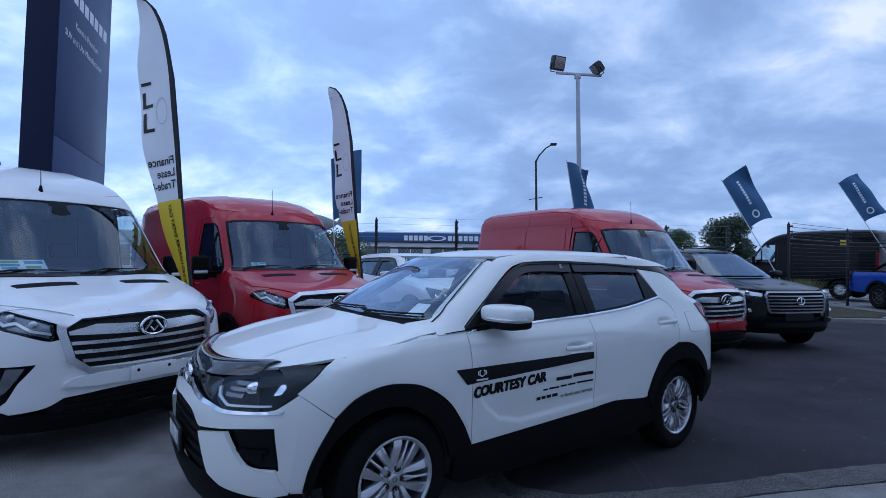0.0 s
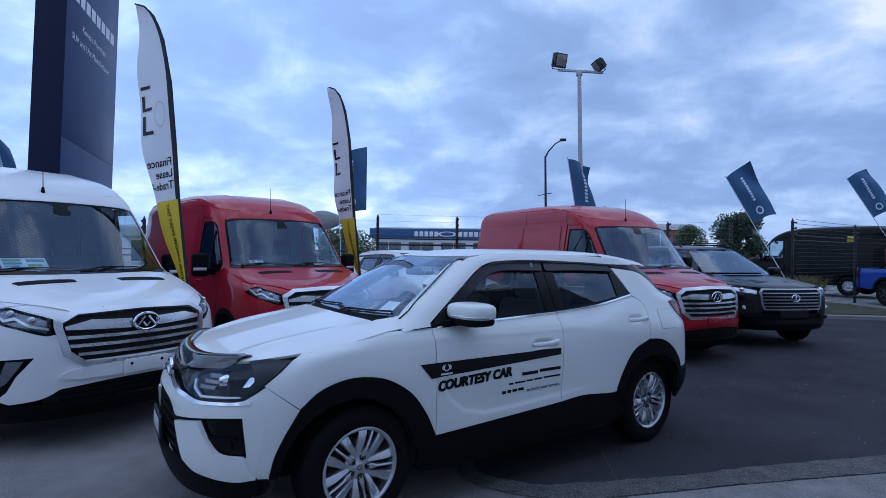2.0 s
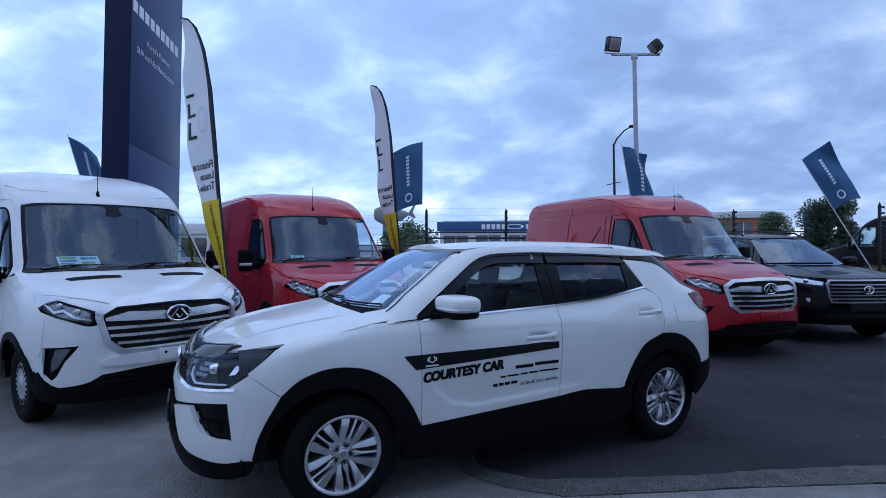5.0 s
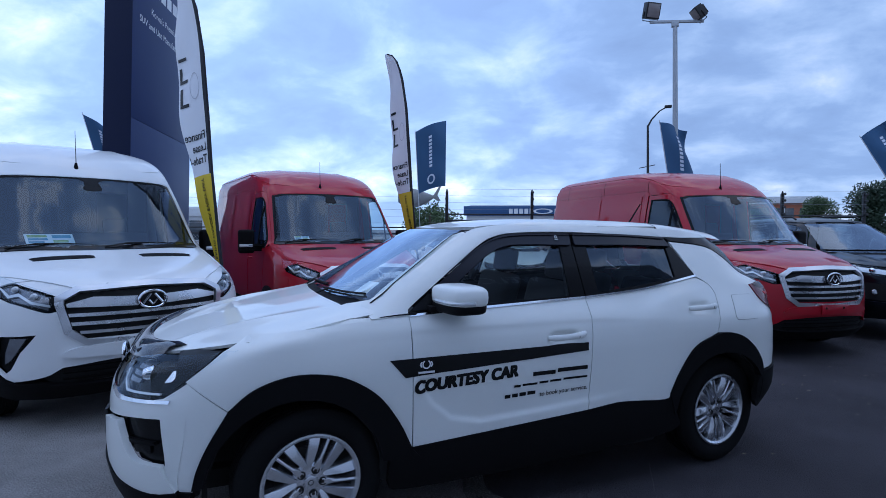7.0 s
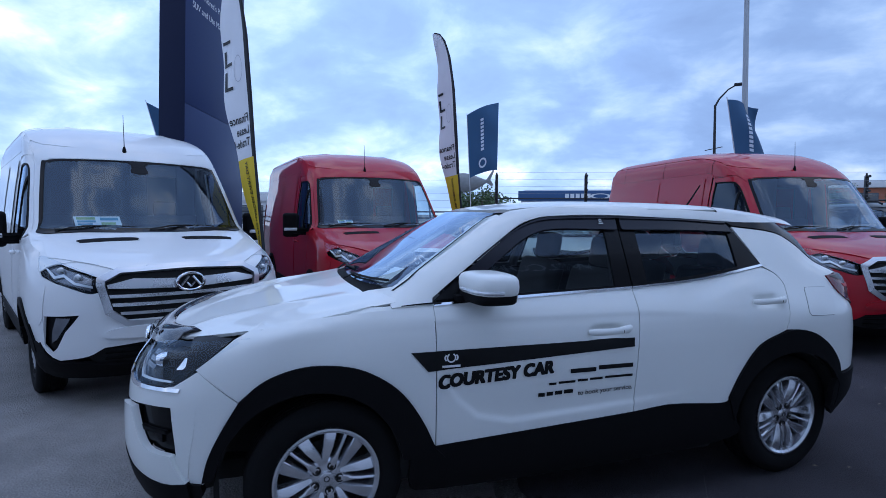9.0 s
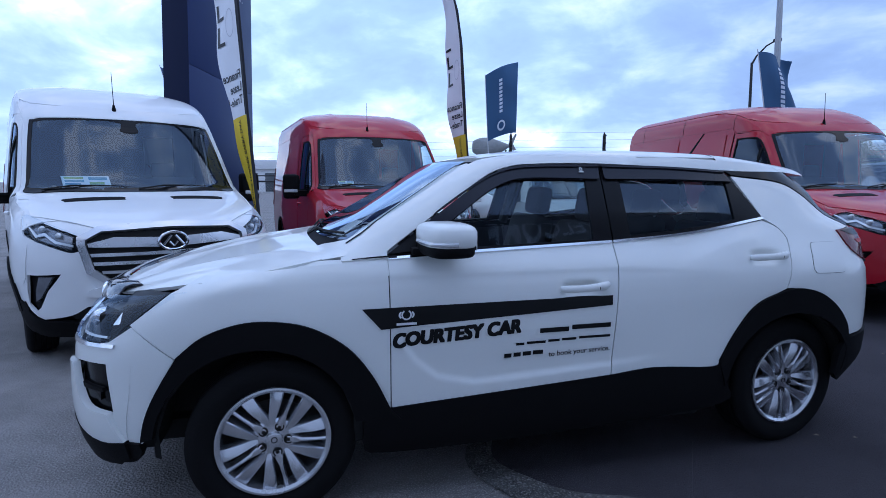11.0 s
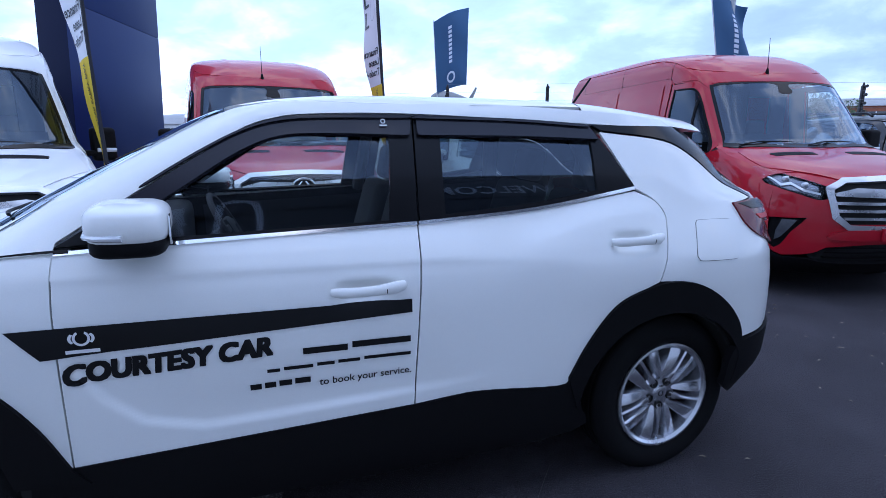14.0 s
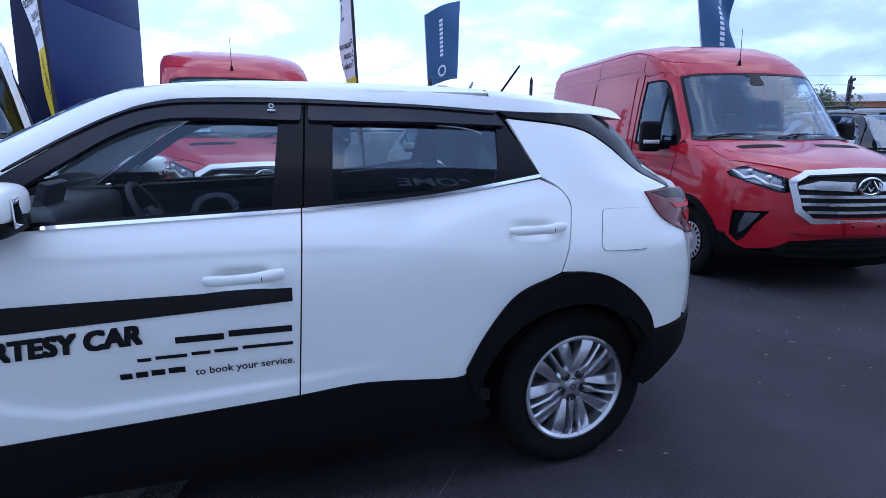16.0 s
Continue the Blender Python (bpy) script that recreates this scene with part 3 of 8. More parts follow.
def arch_band(x, z, r0, r1, a0, a1, n=12):
    """Outline of a band round a wheel."""
    return [(*p, 1) for p in arch_line(x, r1, z, a0, a1, n)] + [(*p, 1) for p in arch_line(x, r0, z, a1, a0, n)]


def both(name, shape, mat, parent, label=""):
    """The same panel on both flanks; returns the left one and the right one."""
    return part(name, shape, mat, parent, label), part(name, flipped(shape), mat, parent, label)


def seat(parent, x, y, z, tall=0.58, mat=None):
    mat = mat or SEAT
    shapes = [block(x - 0.25, x + 0.27, y - 0.25, y + 0.25, z - 0.02, z + 0.14, 0.05, 3),
              moved(block(-0.07, 0.07, -0.25, 0.25, 0, tall, 0.06, 3), pose(x - 0.24, y, z + 0.08, 0, -16, 0)),
              moved(block(-0.05, 0.05, -0.13, 0.13, 0.0, 0.19, 0.045, 3), pose(x - 0.24 - 0.28 * tall - 0.02, y, z + 0.08 + 0.97 * tall, 0, -10, 0)),
              block(x - 0.2, x + 0.2, y - 0.2, y + 0.2, z - 0.24, z, 0.03)]
    return part("seat", joined(*shapes), mat, parent)


def steering_wheel(parent, x, y, z, tilt=62):
    rim = []
    for i in range(25):
        a = 2 * math.pi * i / 24
        rim.append((0, 0.185 * math.cos(a), 0.185 * math.sin(a)))
    shapes = [tube(rim, 0.016, 8, False), block(-0.02, 0.02, -0.07, 0.07, -0.06, 0.05, 0.02), block(-0.012, 0.012, -0.18, 0.18, -0.02, 0.02, 0.01), block(-0.012, 0.012, -0.02, 0.02, -0.18, 0.0, 0.01),
              tube([(0, 0, 0), (0.35, 0, -0.05)], 0.03)]
    return part("steering_wheel", moved(joined(*shapes), pose(x, y, z, 0, 90 - tilt, 0)), DASH, parent)


# the small SUV -------------------------------------------------------------
def beside(x, z, line):
    """Signed distance from a line of points (positive to its left) and the way along it, 0 to 1."""
    best, sign, along = np.full(np.shape(x), 9.0), np.ones(np.shape(x)), np.zeros(np.shape(x))
    n = len(line) - 1
    for k in range(n):
        (ax, az), (bx, bz) = line[k], line[k + 1]
        dx, dz = bx - ax, bz - az
        t = np.clip(((x - ax) * dx + (z - az) * dz) / (dx * dx + dz * dz), 0, 1)
        d = np.hypot(x - ax - t * dx, z - az - t * dz)
        near = d < best
        side = np.sign(dx * (z - az) - dz * (x - ax))
        best, sign, along = np.where(near, d, best), np.where(near, side, sign), np.where(near, (k + t) / n, along)
    return best * sign, along


def ease(t):
    t = np.clip(t, 0, 1)
    return t * t * (3 - 2 * t)


def suv_flank(x, z):
    """Creases of the doors and the swell over the rear wheel."""
    s, a = beside(x, z, [(-2.05, 0.60), (-1.62, 0.566), (-1.30, 0.548), (-0.93, 0.533), (-0.76, 0.575), (-0.66, 0.66), (-0.58, 0.775), (-0.56, 0.90)])
    scoop = -0.013 * ease((s + 0.010) / 0.030) * (1 - ease((s - 0.02) / 0.22)) * ease(a / 0.25) * ease((1 - a) / 0.25)
    haunch = 0.020 * np.exp(-(((x + 2.72) / 0.42) ** 2)) * np.exp(-(((z - 0.96) / 0.16) ** 2))
    s, a = beside(x, z, [(-2.75, 1.17), (-2.50, 1.145), (-2.30, 1.11), (-2.10, 1.05), (-1.92, 0.97)])
    ridge = 0.014 * np.where(s > 0, np.exp(-((s / 0.05) ** 2)), np.exp(-((s / 0.09) ** 2))) * ease(a / 0.3) * ease((1 - a) / 0.35)
    line = soft_interp(-x, [-0.4, 0.5, 1.6, 2.2, 2.6], [0.98, 1.035, 1.03, 1.0, 0.97])
    fade = np.clip((2.3 + x) / 0.5, 0, 1) * np.clip((0.35 - x) / 0.2, 0, 1)
    d = z - line
    crease = 0.015 * fade * np.where(d < 0, np.exp(d / 0.030), np.exp(-((d / 0.085) ** 2)))
    flare = 0.012 * np.exp(-(((x) / 0.42) ** 2)) * np.exp(-(((z - 0.8) / 0.18) ** 2))
    dimple = -0.024 * sum(np.exp(-(((x - xc) / 0.085) ** 4)) * np.exp(-(((z - zc) / 0.034) ** 4)) for xc, zc in ((-1.45, 0.940), (-2.495, 1.047)))
    return scoop + haunch + crease + flare + ridge + dimple


SUV = Hull([
    # z, nose, half width, front round, power, tail, rear round, power
    (0.20, 0.74, 0.88, 0.62, 2.6, -3.34, 0.66, 2.3),
    (0.32, 0.83, 0.915, 0.66, 2.6, -3.44, 0.70, 2.3),
    (0.50, 0.865, 0.928, 0.68, 2.6, -3.55, 0.69, 2.45),
    (0.72, 0.855, 0.932, 0.68, 2.6, -3.56, 0.69, 2.45),
    (0.84, 0.80, 0.932, 0.66, 2.6, -3.56, 0.70, 2.45),
    (0.92, 0.74, 0.928, 0.64, 2.6, -3.55, 0.70, 2.45),
    (0.97, 0.62, 0.920, 0.54, 2.6, -3.545, 0.69, 2.45),
    (1.03, 0.40, 0.895, 0.42, 2.6, -3.53, 0.69, 2.45),
    (1.08, 0.15, 0.868, 0.42, 2.6, -3.53, 0.66, 2.5),
    (1.12, -0.08, 0.845, 0.42, 2.8, -3.525, 0.64, 2.5),
    (1.15, -0.23, 0.828, 0.36, 3.0, -3.51, 0.62, 2.5),
    (1.19, -0.30, 0.806, 0.34, 3.0, -3.47, 0.61, 2.5),
    (1.25, -0.41, 0.772, 0.30, 3.0, -3.34, 0.60, 2.5),
    (1.40, -0.68, 0.682, 0.30, 3.0, -3.22, 0.56, 2.6),
    (1.50, -0.86, 0.618, 0.30, 3.0, -3.08, 0.50, 2.6),
    (1.545, -0.96, 0.594, 0.32, 3.0, -2.98, 0.50, 2.6),
    (1.575, -1.08, 0.562, 0.36, 3.0, -2.80, 0.50, 2.6),
    (1.598, -1.25, 0.485, 0.40, 3.0, -2.50, 0.50, 2.6),
    (1.612, -1.45, 0.31, 0.40, 3.0, -2.20, 0.50, 2.6),
    (1.616, -1.60, 0.020, 0.40, 3.0, -2.05, 0.50, 2.6),
], suv_flank)



def small_suv(m, label, decals=True):
    """White five-door SUV; x ahead, y to its left, origin under the middle of the front axle."""
    car = thing("suv_car", m, label, "car")
    side, front, cap, rear = SUV.side, SUV.front, SUV.cap, SUV.rear
    G = 0.0005
    # inner shell behind the gaps, and the floor
    inner = [(0.42, 0.30, 1), (0.40, 1.0, 1), (-0.3, 1.09, 1), (-2.55, 1.2, 1), (-3.0, 1.2, 1), (-3.1, 0.35, 1),
             *[(*p, 1) for p in arch_line(-2.675, 0.40, 0.357, 190, -10)], (-2.2, 0.30, 1), (-0.5, 0.30, 1), *[(*p, 1) for p in arch_line(0, 0.40, 0.357, 190, -10)[::-1]][::-1]]
    both("inner_panel", patch(inner, side, 0, 2, 0.0, 0.08, lift=-0.028), UNDER, car)
    part("floor_pan", joined(block(-3.3, 0.55, -0.55, 0.55, 0.24, 0.34, 0.02), block(-2.2, -0.48, -0.84, 0.84, 0.22, 0.32, 0.02), block(0.42, 0.62, -0.75, 0.75, 0.3, 0.9, 0.02), block(-3.32, -3.15, -0.5, 0.5, 0.35, 1.0, 0.02), block(-0.45, -0.38, -0.78, 0.78, 0.3, 1.06, 0.01)), UNDER, car)
    for wx in (0.0, -2.675):
        for s in (1, -1):
            part("wheel_arch_liner", arch_liner(wx, s, 0.405, 0.357, 0.885, 16), UNDER, car)

    # flanks
    arch_f = [(0.443, 0.426), (0.424, 0.502), (0.379, 0.603), (0.29, 0.744), (0.193, 0.826), (0.054, 0.870), (-0.085, 0.871), (-0.229, 0.835), (-0.375, 0.740), (-0.48, 0.602), (-0.545, 0.470)]
    wing = [(-0.5535, 0.448, 1), (-0.5535, 1.100, 1), (-0.281, 1.088), (-0.029, 1.066), (0.205, 1.045, 1), (0.318, 0.990, 1), (0.470, 0.872, 1), (0.300, 0.742, 1)] + arch_f[4:-1]
    both("front_wing", patch(wing, side, 0.012, 5, G, 0.025), WHITE, car)
    fdoor = [(-0.5575, 0.448, 1), (-0.5575, 1.100, 1), (-0.97, 1.117), (-1.655, 1.142, 1), (-1.617, 0.512, 1)]
    fd = both("front_door", patch(fdoor, side, 0.012, 5, G, 0.009), WHITE, car)
    rdoor = [(-1.621, 0.514, 1), (-1.659, 1.142, 1), (-2.12, 1.172), (-2.565, 1.232, 1), (-2.64, 1.195), (-2.672, 1.145), (-2.662, 1.088), (-2.595, 0.892, 1), (-2.532, 0.866), (-2.41, 0.806), (-2.298, 0.663), (-2.232, 0.540, 1), (-2.186, 0.505), (-1.854, 0.530)]
    rd = both("rear_door", patch(rdoor, side, 0.012, 5, G, 0.011), WHITE, car)
    quarter = [(-2.480, 1.464, 1), (-2.78, 1.428), (-2.92, 1.36), (-3.06, 1.252), (-3.19, 1.185, 1), (-3.035, 1.172, 1), (-3.090, 1.070), (-3.24, 1.005, 1), (-3.28, 0.80), (-3.25, 0.62, 1), (-3.06, 0.612, 1), (-3.012, 0.690), (-2.923, 0.787), (-2.798, 0.862), (-2.658, 0.890), (-2.600, 0.894, 1), (-2.666, 1.088), (-2.677, 1.148), (-2.643, 1.200), (-2.578, 1.240, 1)]
    q = both("rear_quarter_panel", patch(quarter, side, 0.012, 5, G, 0.025), WHITE, car)
    flap = [(-2.802, 1.085), (-2.812, 1.106), (-2.835, 1.113), (-2.965, 1.112), (-2.995, 1.104), (-3.003, 1.082), (-2.988, 0.990), (-2.978, 0.970), (-2.955, 0.962), (-2.80, 0.964), (-2.778, 0.972), (-2.772, 0.994)]
    part("flap_seam", patch(flap, side, 0.0, 4, -0.0018, 0.04, lift=0.0012), TRIM, q[0])
    part("fuel_flap", patch(flap, side, 0.008, 4, 0.0, 0.04, lift=0.004), WHITE, q[0])
    frame_ = [(-0.34, 1.150, 1), (-0.62, 1.305, 1), (-0.98, 1.508), (-1.12, 1.556), (-1.35, 1.578), (-1.78, 1.580), (-2.48, 1.550), (-2.93, 1.512, 1), (-2.90, 1.477, 1), (-2.437, 1.497, 1), (-1.718, 1.528), (-1.349, 1.525), (-1.188, 1.507), (-1.05, 1.452), (-0.765, 1.270), (-0.56, 1.135, 1), (-0.555, 1.108, 1), (-0.36, 1.098, 1)]
    both("roof_side_frame", patch(frame_, side, 0.012, 4, 0.001, 0.03), WHITE, car)
    # black glasshouse frames, glass, shields
    front_win = [(-0.655, 1.132, 1), (-0.80, 1.235), (-0.95, 1.332), (-1.09, 1.412), (-1.215, 1.454), (-1.35, 1.468), (-1.598, 1.472, 1), (-1.560, 1.160, 1), (-1.2, 1.148), (-0.86, 1.137)]
    fdlo = [(-0.555, 1.118, 1), (-0.765, 1.261), (-1.05, 1.442), (-1.188, 1.498), (-1.349, 1.516), (-1.690, 1.521, 1), (-1.660, 1.152, 1), (-0.97, 1.128)]
    for s_, door in zip((1, -1), fd):
        k = (lambda a: a) if s_ > 0 else flipped
        part("window_frame", k(patch(fdlo, side, 0.014, 4, 0.001, 0.035, holes=[front_win], lift=0.001)), GLOSS_BLACK, door)
        part("window_glass", k(patch(front_win, side, 0.0, 4, -0.004, 0.04, lift=-0.008)), GLASS, door)
    rear_win = [(-1.765, 1.172, 1), (-1.790, 1.460, 1), (-2.1, 1.466), (-2.40, 1.452), (-2.425, 1.440), (-2.40, 1.24, 1), (-2.12, 1.202)]
    rdlo = [(-1.666, 1.153, 1), (-1.695, 1.521, 1), (-2.10, 1.510), (-2.437, 1.490, 1), (-2.469, 1.443, 1), (-2.575, 1.246, 1), (-2.12, 1.184)]
    for s_, door in zip((1, -1), rd):
        k = (lambda a: a) if s_ > 0 else flipped
        part("window_frame", k(patch(rdlo, side, 0.014, 4, 0.001, 0.035, holes=[rear_win], lift=0.001)), GLOSS_BLACK, door)
        part("window_glass", k(patch(rear_win, side, 0.0, 4, -0.004, 0.04, lift=-0.008)), PRIVACY, door)
    for s_, door in ((1, fd[0]), (-1, fd[1])):
        k = (lambda q: q) if s_ > 0 else flipped
        part("belt_chrome", k(patch([(-0.56, 1.108, 1), (-0.97, 1.127), (-1.655, 1.151, 1), (-1.655, 1.140, 1), (-0.97, 1.116), (-0.56, 1.098, 1)], side, 0.01, 4, 0, 0.03, lift=0.006)), CHROME, door)
    for s_, door in ((1, rd[0]), (-1, rd[1])):
        k = (lambda q: q) if s_ > 0 else flipped
        part("belt_chrome", k(patch([(-1.660, 1.151, 1), (-2.12, 1.183), (-2.572, 1.248, 1), (-2.575, 1.236, 1), (-2.12, 1.171), (-1.660, 1.140, 1)], side, 0.01, 4, 0, 0.03, lift=0.006)), CHROME, door)
    shield_f = [(-0.69, 1.210, 1), (-0.90, 1.343), (-1.06, 1.443), (-1.19, 1.497), (-1.35, 1.514), (-1.665, 1.517), (-1.680, 1.505), (-1.672, 1.450), (-1.655, 1.442, 1), (-1.36, 1.448), (-1.205, 1.438), (-1.075, 1.388), (-0.93, 1.296), (-0.755, 1.182, 1)]
    shield_r = [(-1.705, 1.505), (-1.715, 1.517), (-2.1, 1.508), (-2.40, 1.488), (-2.43, 1.472), (-2.455, 1.428, 1), (-2.1, 1.440), (-1.72, 1.442, 1), (-1.702, 1.450)]
    for s_, doors in ((1, (fd[0], rd[0])), (-1, (fd[1], rd[1]))):
        k = (lambda q: q) if s_ > 0 else flipped
        w1 = part("weather_shield", k(patch(shield_f, side, 0.02, 4, 0.0, 0.022, lift=0.015)), VISOR, doors[0], "smoked acrylic wind deflector")
        w2 = part("weather_shield", k(patch(shield_r, side, 0.02, 4, 0.0, 0.022, lift=0.015)), VISOR, doors[1], "smoked acrylic wind deflector")
        rib = [(-0.80, 1.292), (-0.95, 1.386), (-1.09, 1.458), (-1.21, 1.492), (-1.36, 1.503), (-1.655, 1.506), (-1.655, 1.501), (-1.36, 1.498), (-1.21, 1.486), (-1.09, 1.451), (-0.95, 1.378), (-0.80, 1.285)]
        part("shield_rib", k(patch(rib, side, 0.008, 4, 0, 0.02, lift=0.024)), VISOR, w1)
        rib2 = [(-1.722, 1.506), (-2.1, 1.498), (-2.39, 1.479), (-2.39, 1.474), (-2.1, 1.492), (-1.722, 1.500)]
        part("shield_rib", k(patch(rib2, side, 0.008, 4, 0, 0.02, lift=0.024)), VISOR, w2)
    # rear black pillar blade beside the tail window
    blade = [(-2.45, 1.492, 1), (-2.93, 1.490, 1), (-3.05, 1.44), (-3.22, 1.192, 1), (-3.19, 1.188, 1), (-3.06, 1.257), (-2.92, 1.366), (-2.78, 1.434), (-2.485, 1.470, 1)]
    both("rear_pillar_blade", patch(blade, side, 0.012, 4, 0.001, 0.04, lift=0.002), GLOSS_BLACK, car)

    # roof, bonnet, screens
    roof = [(-0.985, 0.0), (-1.015, 0.33), (-1.09, 0.50, 1), (-1.35, 0.565), (-1.78, 0.575), (-2.36, 0.573), (-2.424, 0.571, 1), (-2.424, 0.0), (-2.424, -0.571, 1), (-2.36, -0.573), (-1.78, -0.575), (-1.35, -0.565), (-1.09, -0.50, 1), (-1.015, -0.33)]
    part("roof", patch(roof, cap, 0.02, 4, 0.0, 0.06), WHITE, car)
    bonnet = [(0.735, 0.0), (0.70, 0.30), (0.60, 0.55), (0.47, 0.70), (0.335, 0.79, 1), (0.205, 0.845, 1), (-0.029, 0.855), (-0.281, 0.835, 1), (-0.262, 0.60), (-0.228, 0.3), (-0.215, 0.0), (-0.228, -0.3), (-0.262, -0.60), (-0.281, -0.835, 1), (-0.029, -0.855), (0.205, -0.845, 1), (0.335, -0.79, 1), (0.47, -0.70), (0.60, -0.55), (0.70, -0.30)]

    def bonnet_chart(u, v):
        p, n = cap(u, v)
        ridge = 0.016 * np.exp(-(((np.abs(v) - 0.50 - 0.10 * (0.7 - u)) / 0.05) ** 2)) * np.clip((0.72 - u) / 0.3, 0, 1) * np.clip((u + 0.24) / 0.35, 0, 1)
        p[:, 2] += ridge + 0.010 * np.clip(1 - np.abs(v) / 0.45, 0, 1)
        return p, n

    for s_ in (1, -1):
        top = [(-0.20, 0.62, 1), (-0.281, 0.838, 1), (-0.42, 0.835), (-0.58, 0.822, 1), (-0.46, 0.762), (-0.37, 0.70), (-0.29, 0.62, 1)]
        part("wing_top", patch([(p[0], s_ * p[1], *p[2:]) for p in top], cap, 0.01, 4, 0.0, 0.03, lift=-0.001), WHITE, car)
    both("wing_garnish", patch([(-0.597, 1.113, 1), (-0.597, 1.105, 1), (-0.50, 1.1025), (-0.405, 1.098, 1), (-0.40, 1.102, 1), (-0.50, 1.109)], side, 0, 3, 0.0, 0.02, lift=0.010), GLOSS_BLACK, car)
    both("wing_return", patch([(-0.60, 1.04, 1), (-0.60, 1.118, 1), (-0.30, 1.108), (0.0, 1.090), (0.20, 1.060, 1), (0.20, 1.0, 1)], side, 0, 3, 0.0, 0.04, lift=-0.007), WHITE, car)
    part("bonnet", patch(bonnet, bonnet_chart, 0.015, 4, 0.002, 0.035), WHITE, car)
    both("cowl_cover", patch([(-0.20, 0.0, 1), (-0.21, 0.55), (-0.25, 0.72, 1), (-0.36, 0.71, 1), (-0.33, 0.5), (-0.285, 0.0, 1)], cap, 0.01, 4, 0, 0.05, lift=-0.012), TRIM, car)
    screen = [(-0.745, 1.165), (-0.70, 1.175), (0.0, 1.165), (0.70, 1.175), (0.745, 1.165), (0.735, 1.21), (0.50, 1.515), (0.45, 1.538), (0.0, 1.545), (-0.45, 1.538), (-0.50, 1.515), (-0.735, 1.21)]
    ws = part("windscreen", patch(screen, front, 0.0, 4, 0.0, 0.05), SCREEN_CLEAR, car)
    for s_ in (1, -1):
        skin_ = [(0.70, 1.20, 1), (0.755, 1.16, 1), (0.79, 1.17, 1), (0.72, 1.30), (0.575, 1.52, 1), (0.50, 1.535, 1), (0.48, 1.505, 1)]
        part("pillar_skin", patch([(s_ * p[0], *p[1:]) for p in skin_], front, 0, 3, 0, 0.03, lift=-0.007), WHITE, car)
        edge = [(0.50, 1.52, 1), (0.735, 1.21, 1), (0.755, 1.16, 1), (0.743, 1.161, 1), (0.727, 1.21, 1), (0.494, 1.515, 1)]
        part("screen_edge", patch([(s_ * p[0], *p[1:]) for p in edge], front, 0, 4, 0, 0.05, lift=0.002), GLOSS_BLACK, ws)
    part("registration_label", patch([(0.52, 1.19, 1), (0.645, 1.19, 1), (0.60, 1.255, 1), (0.49, 1.255, 1)], front, 0, 2, 0, 0.05, lift=-0.004), PAPER, ws, "registration and service labels inside the screen")
    for y0, y1, x in ((-0.62, 0.02, 0), (0.05, 0.66, 0.0)):
        pts = []
        for i in range(9):
            y = y0 + (y1 - y0) * i / 8
            z = 1.178 + 0.02 * (i / 8)
            pts.append((float(SUV.nose(np.array([y]), np.array([z]))[0]) + 0.012, y, z + 0.004))
        part("wiper", joined(tube(pts, 0.006, 6), tube([(pts[0][0] + 0.08, y0 - 0.02, 1.13), (pts[2][0] + 0.004, pts[2][1], pts[2][2] + 0.004), pts[4]], 0.006, 6)), UNDER, car)
    # tail
    # the spoiler carries the roof's own section back to a thin edge
    x0 = -2.422
    half_ = [(y, float(SUV.top(np.array([x0]), np.array([y]))[0])) for y in (0.0, 0.15, 0.3, 0.42, 0.50)]
    half_ += [(float(SUV.half(np.array([x0]), np.array([z]))[0]), z) for z in (1.580, 1.570, 1.558, 1.545, 1.530) if z < half_[-1][1]]
    section = [(-y, z) for y, z in half_[:0:-1]] + half_
    n, stations = len(section), 11
    v = []
    for k in range(stations):
        q = k / (stations - 1)
        for y, z in section:
            e = abs(y) / 0.6
            tip_x, tip_z = -3.135 + 0.04 * e * e, 1.541 - 0.07 * e ** 4
            v.append((x0 + (tip_x - x0) * q, y * (1 + 0.004 * min(1, 3 * q) - 0.15 * q ** 1.5), z + (tip_z - z) * q ** 1.3))
    f = [(i * n + k, i * n + (k + 1) % n, (i + 1) * n + (k + 1) % n, (i + 1) * n + k) for i in range(stations - 1) for k in range(n)]
    f.append(tuple((stations - 1) * n + k for k in range(n)))
    part("roof_spoiler", outward((v, f)), WHITE, car)
    tail_gl = [(-0.62, 1.22, 1), (0.62, 1.22, 1), (0.48, 1.47, 1), (-0.48, 1.47, 1)]
    part("tailgate", patch([(-0.80, 0.62, 1), (0.80, 0.62, 1), (0.78, 1.15, 1), (0.66, 1.22, 1), (0.50, 1.49, 1), (-0.50, 1.49, 1), (-0.66, 1.22, 1), (-0.78, 1.15, 1)], rear, 0.012, 3, 0.002, 0.06, holes=[tail_gl]), WHITE, car)
    part("tail_window", patch(tail_gl, rear, 0, 3, 0, 0.08), PRIVACY, car)
    lamp = [(-3.030, 1.172, 1), (-3.19, 1.178, 1), (-3.38, 1.160), (-3.455, 1.10), (-3.455, 1.02), (-3.40, 0.965, 1), (-3.26, 0.995), (-3.085, 1.072)]
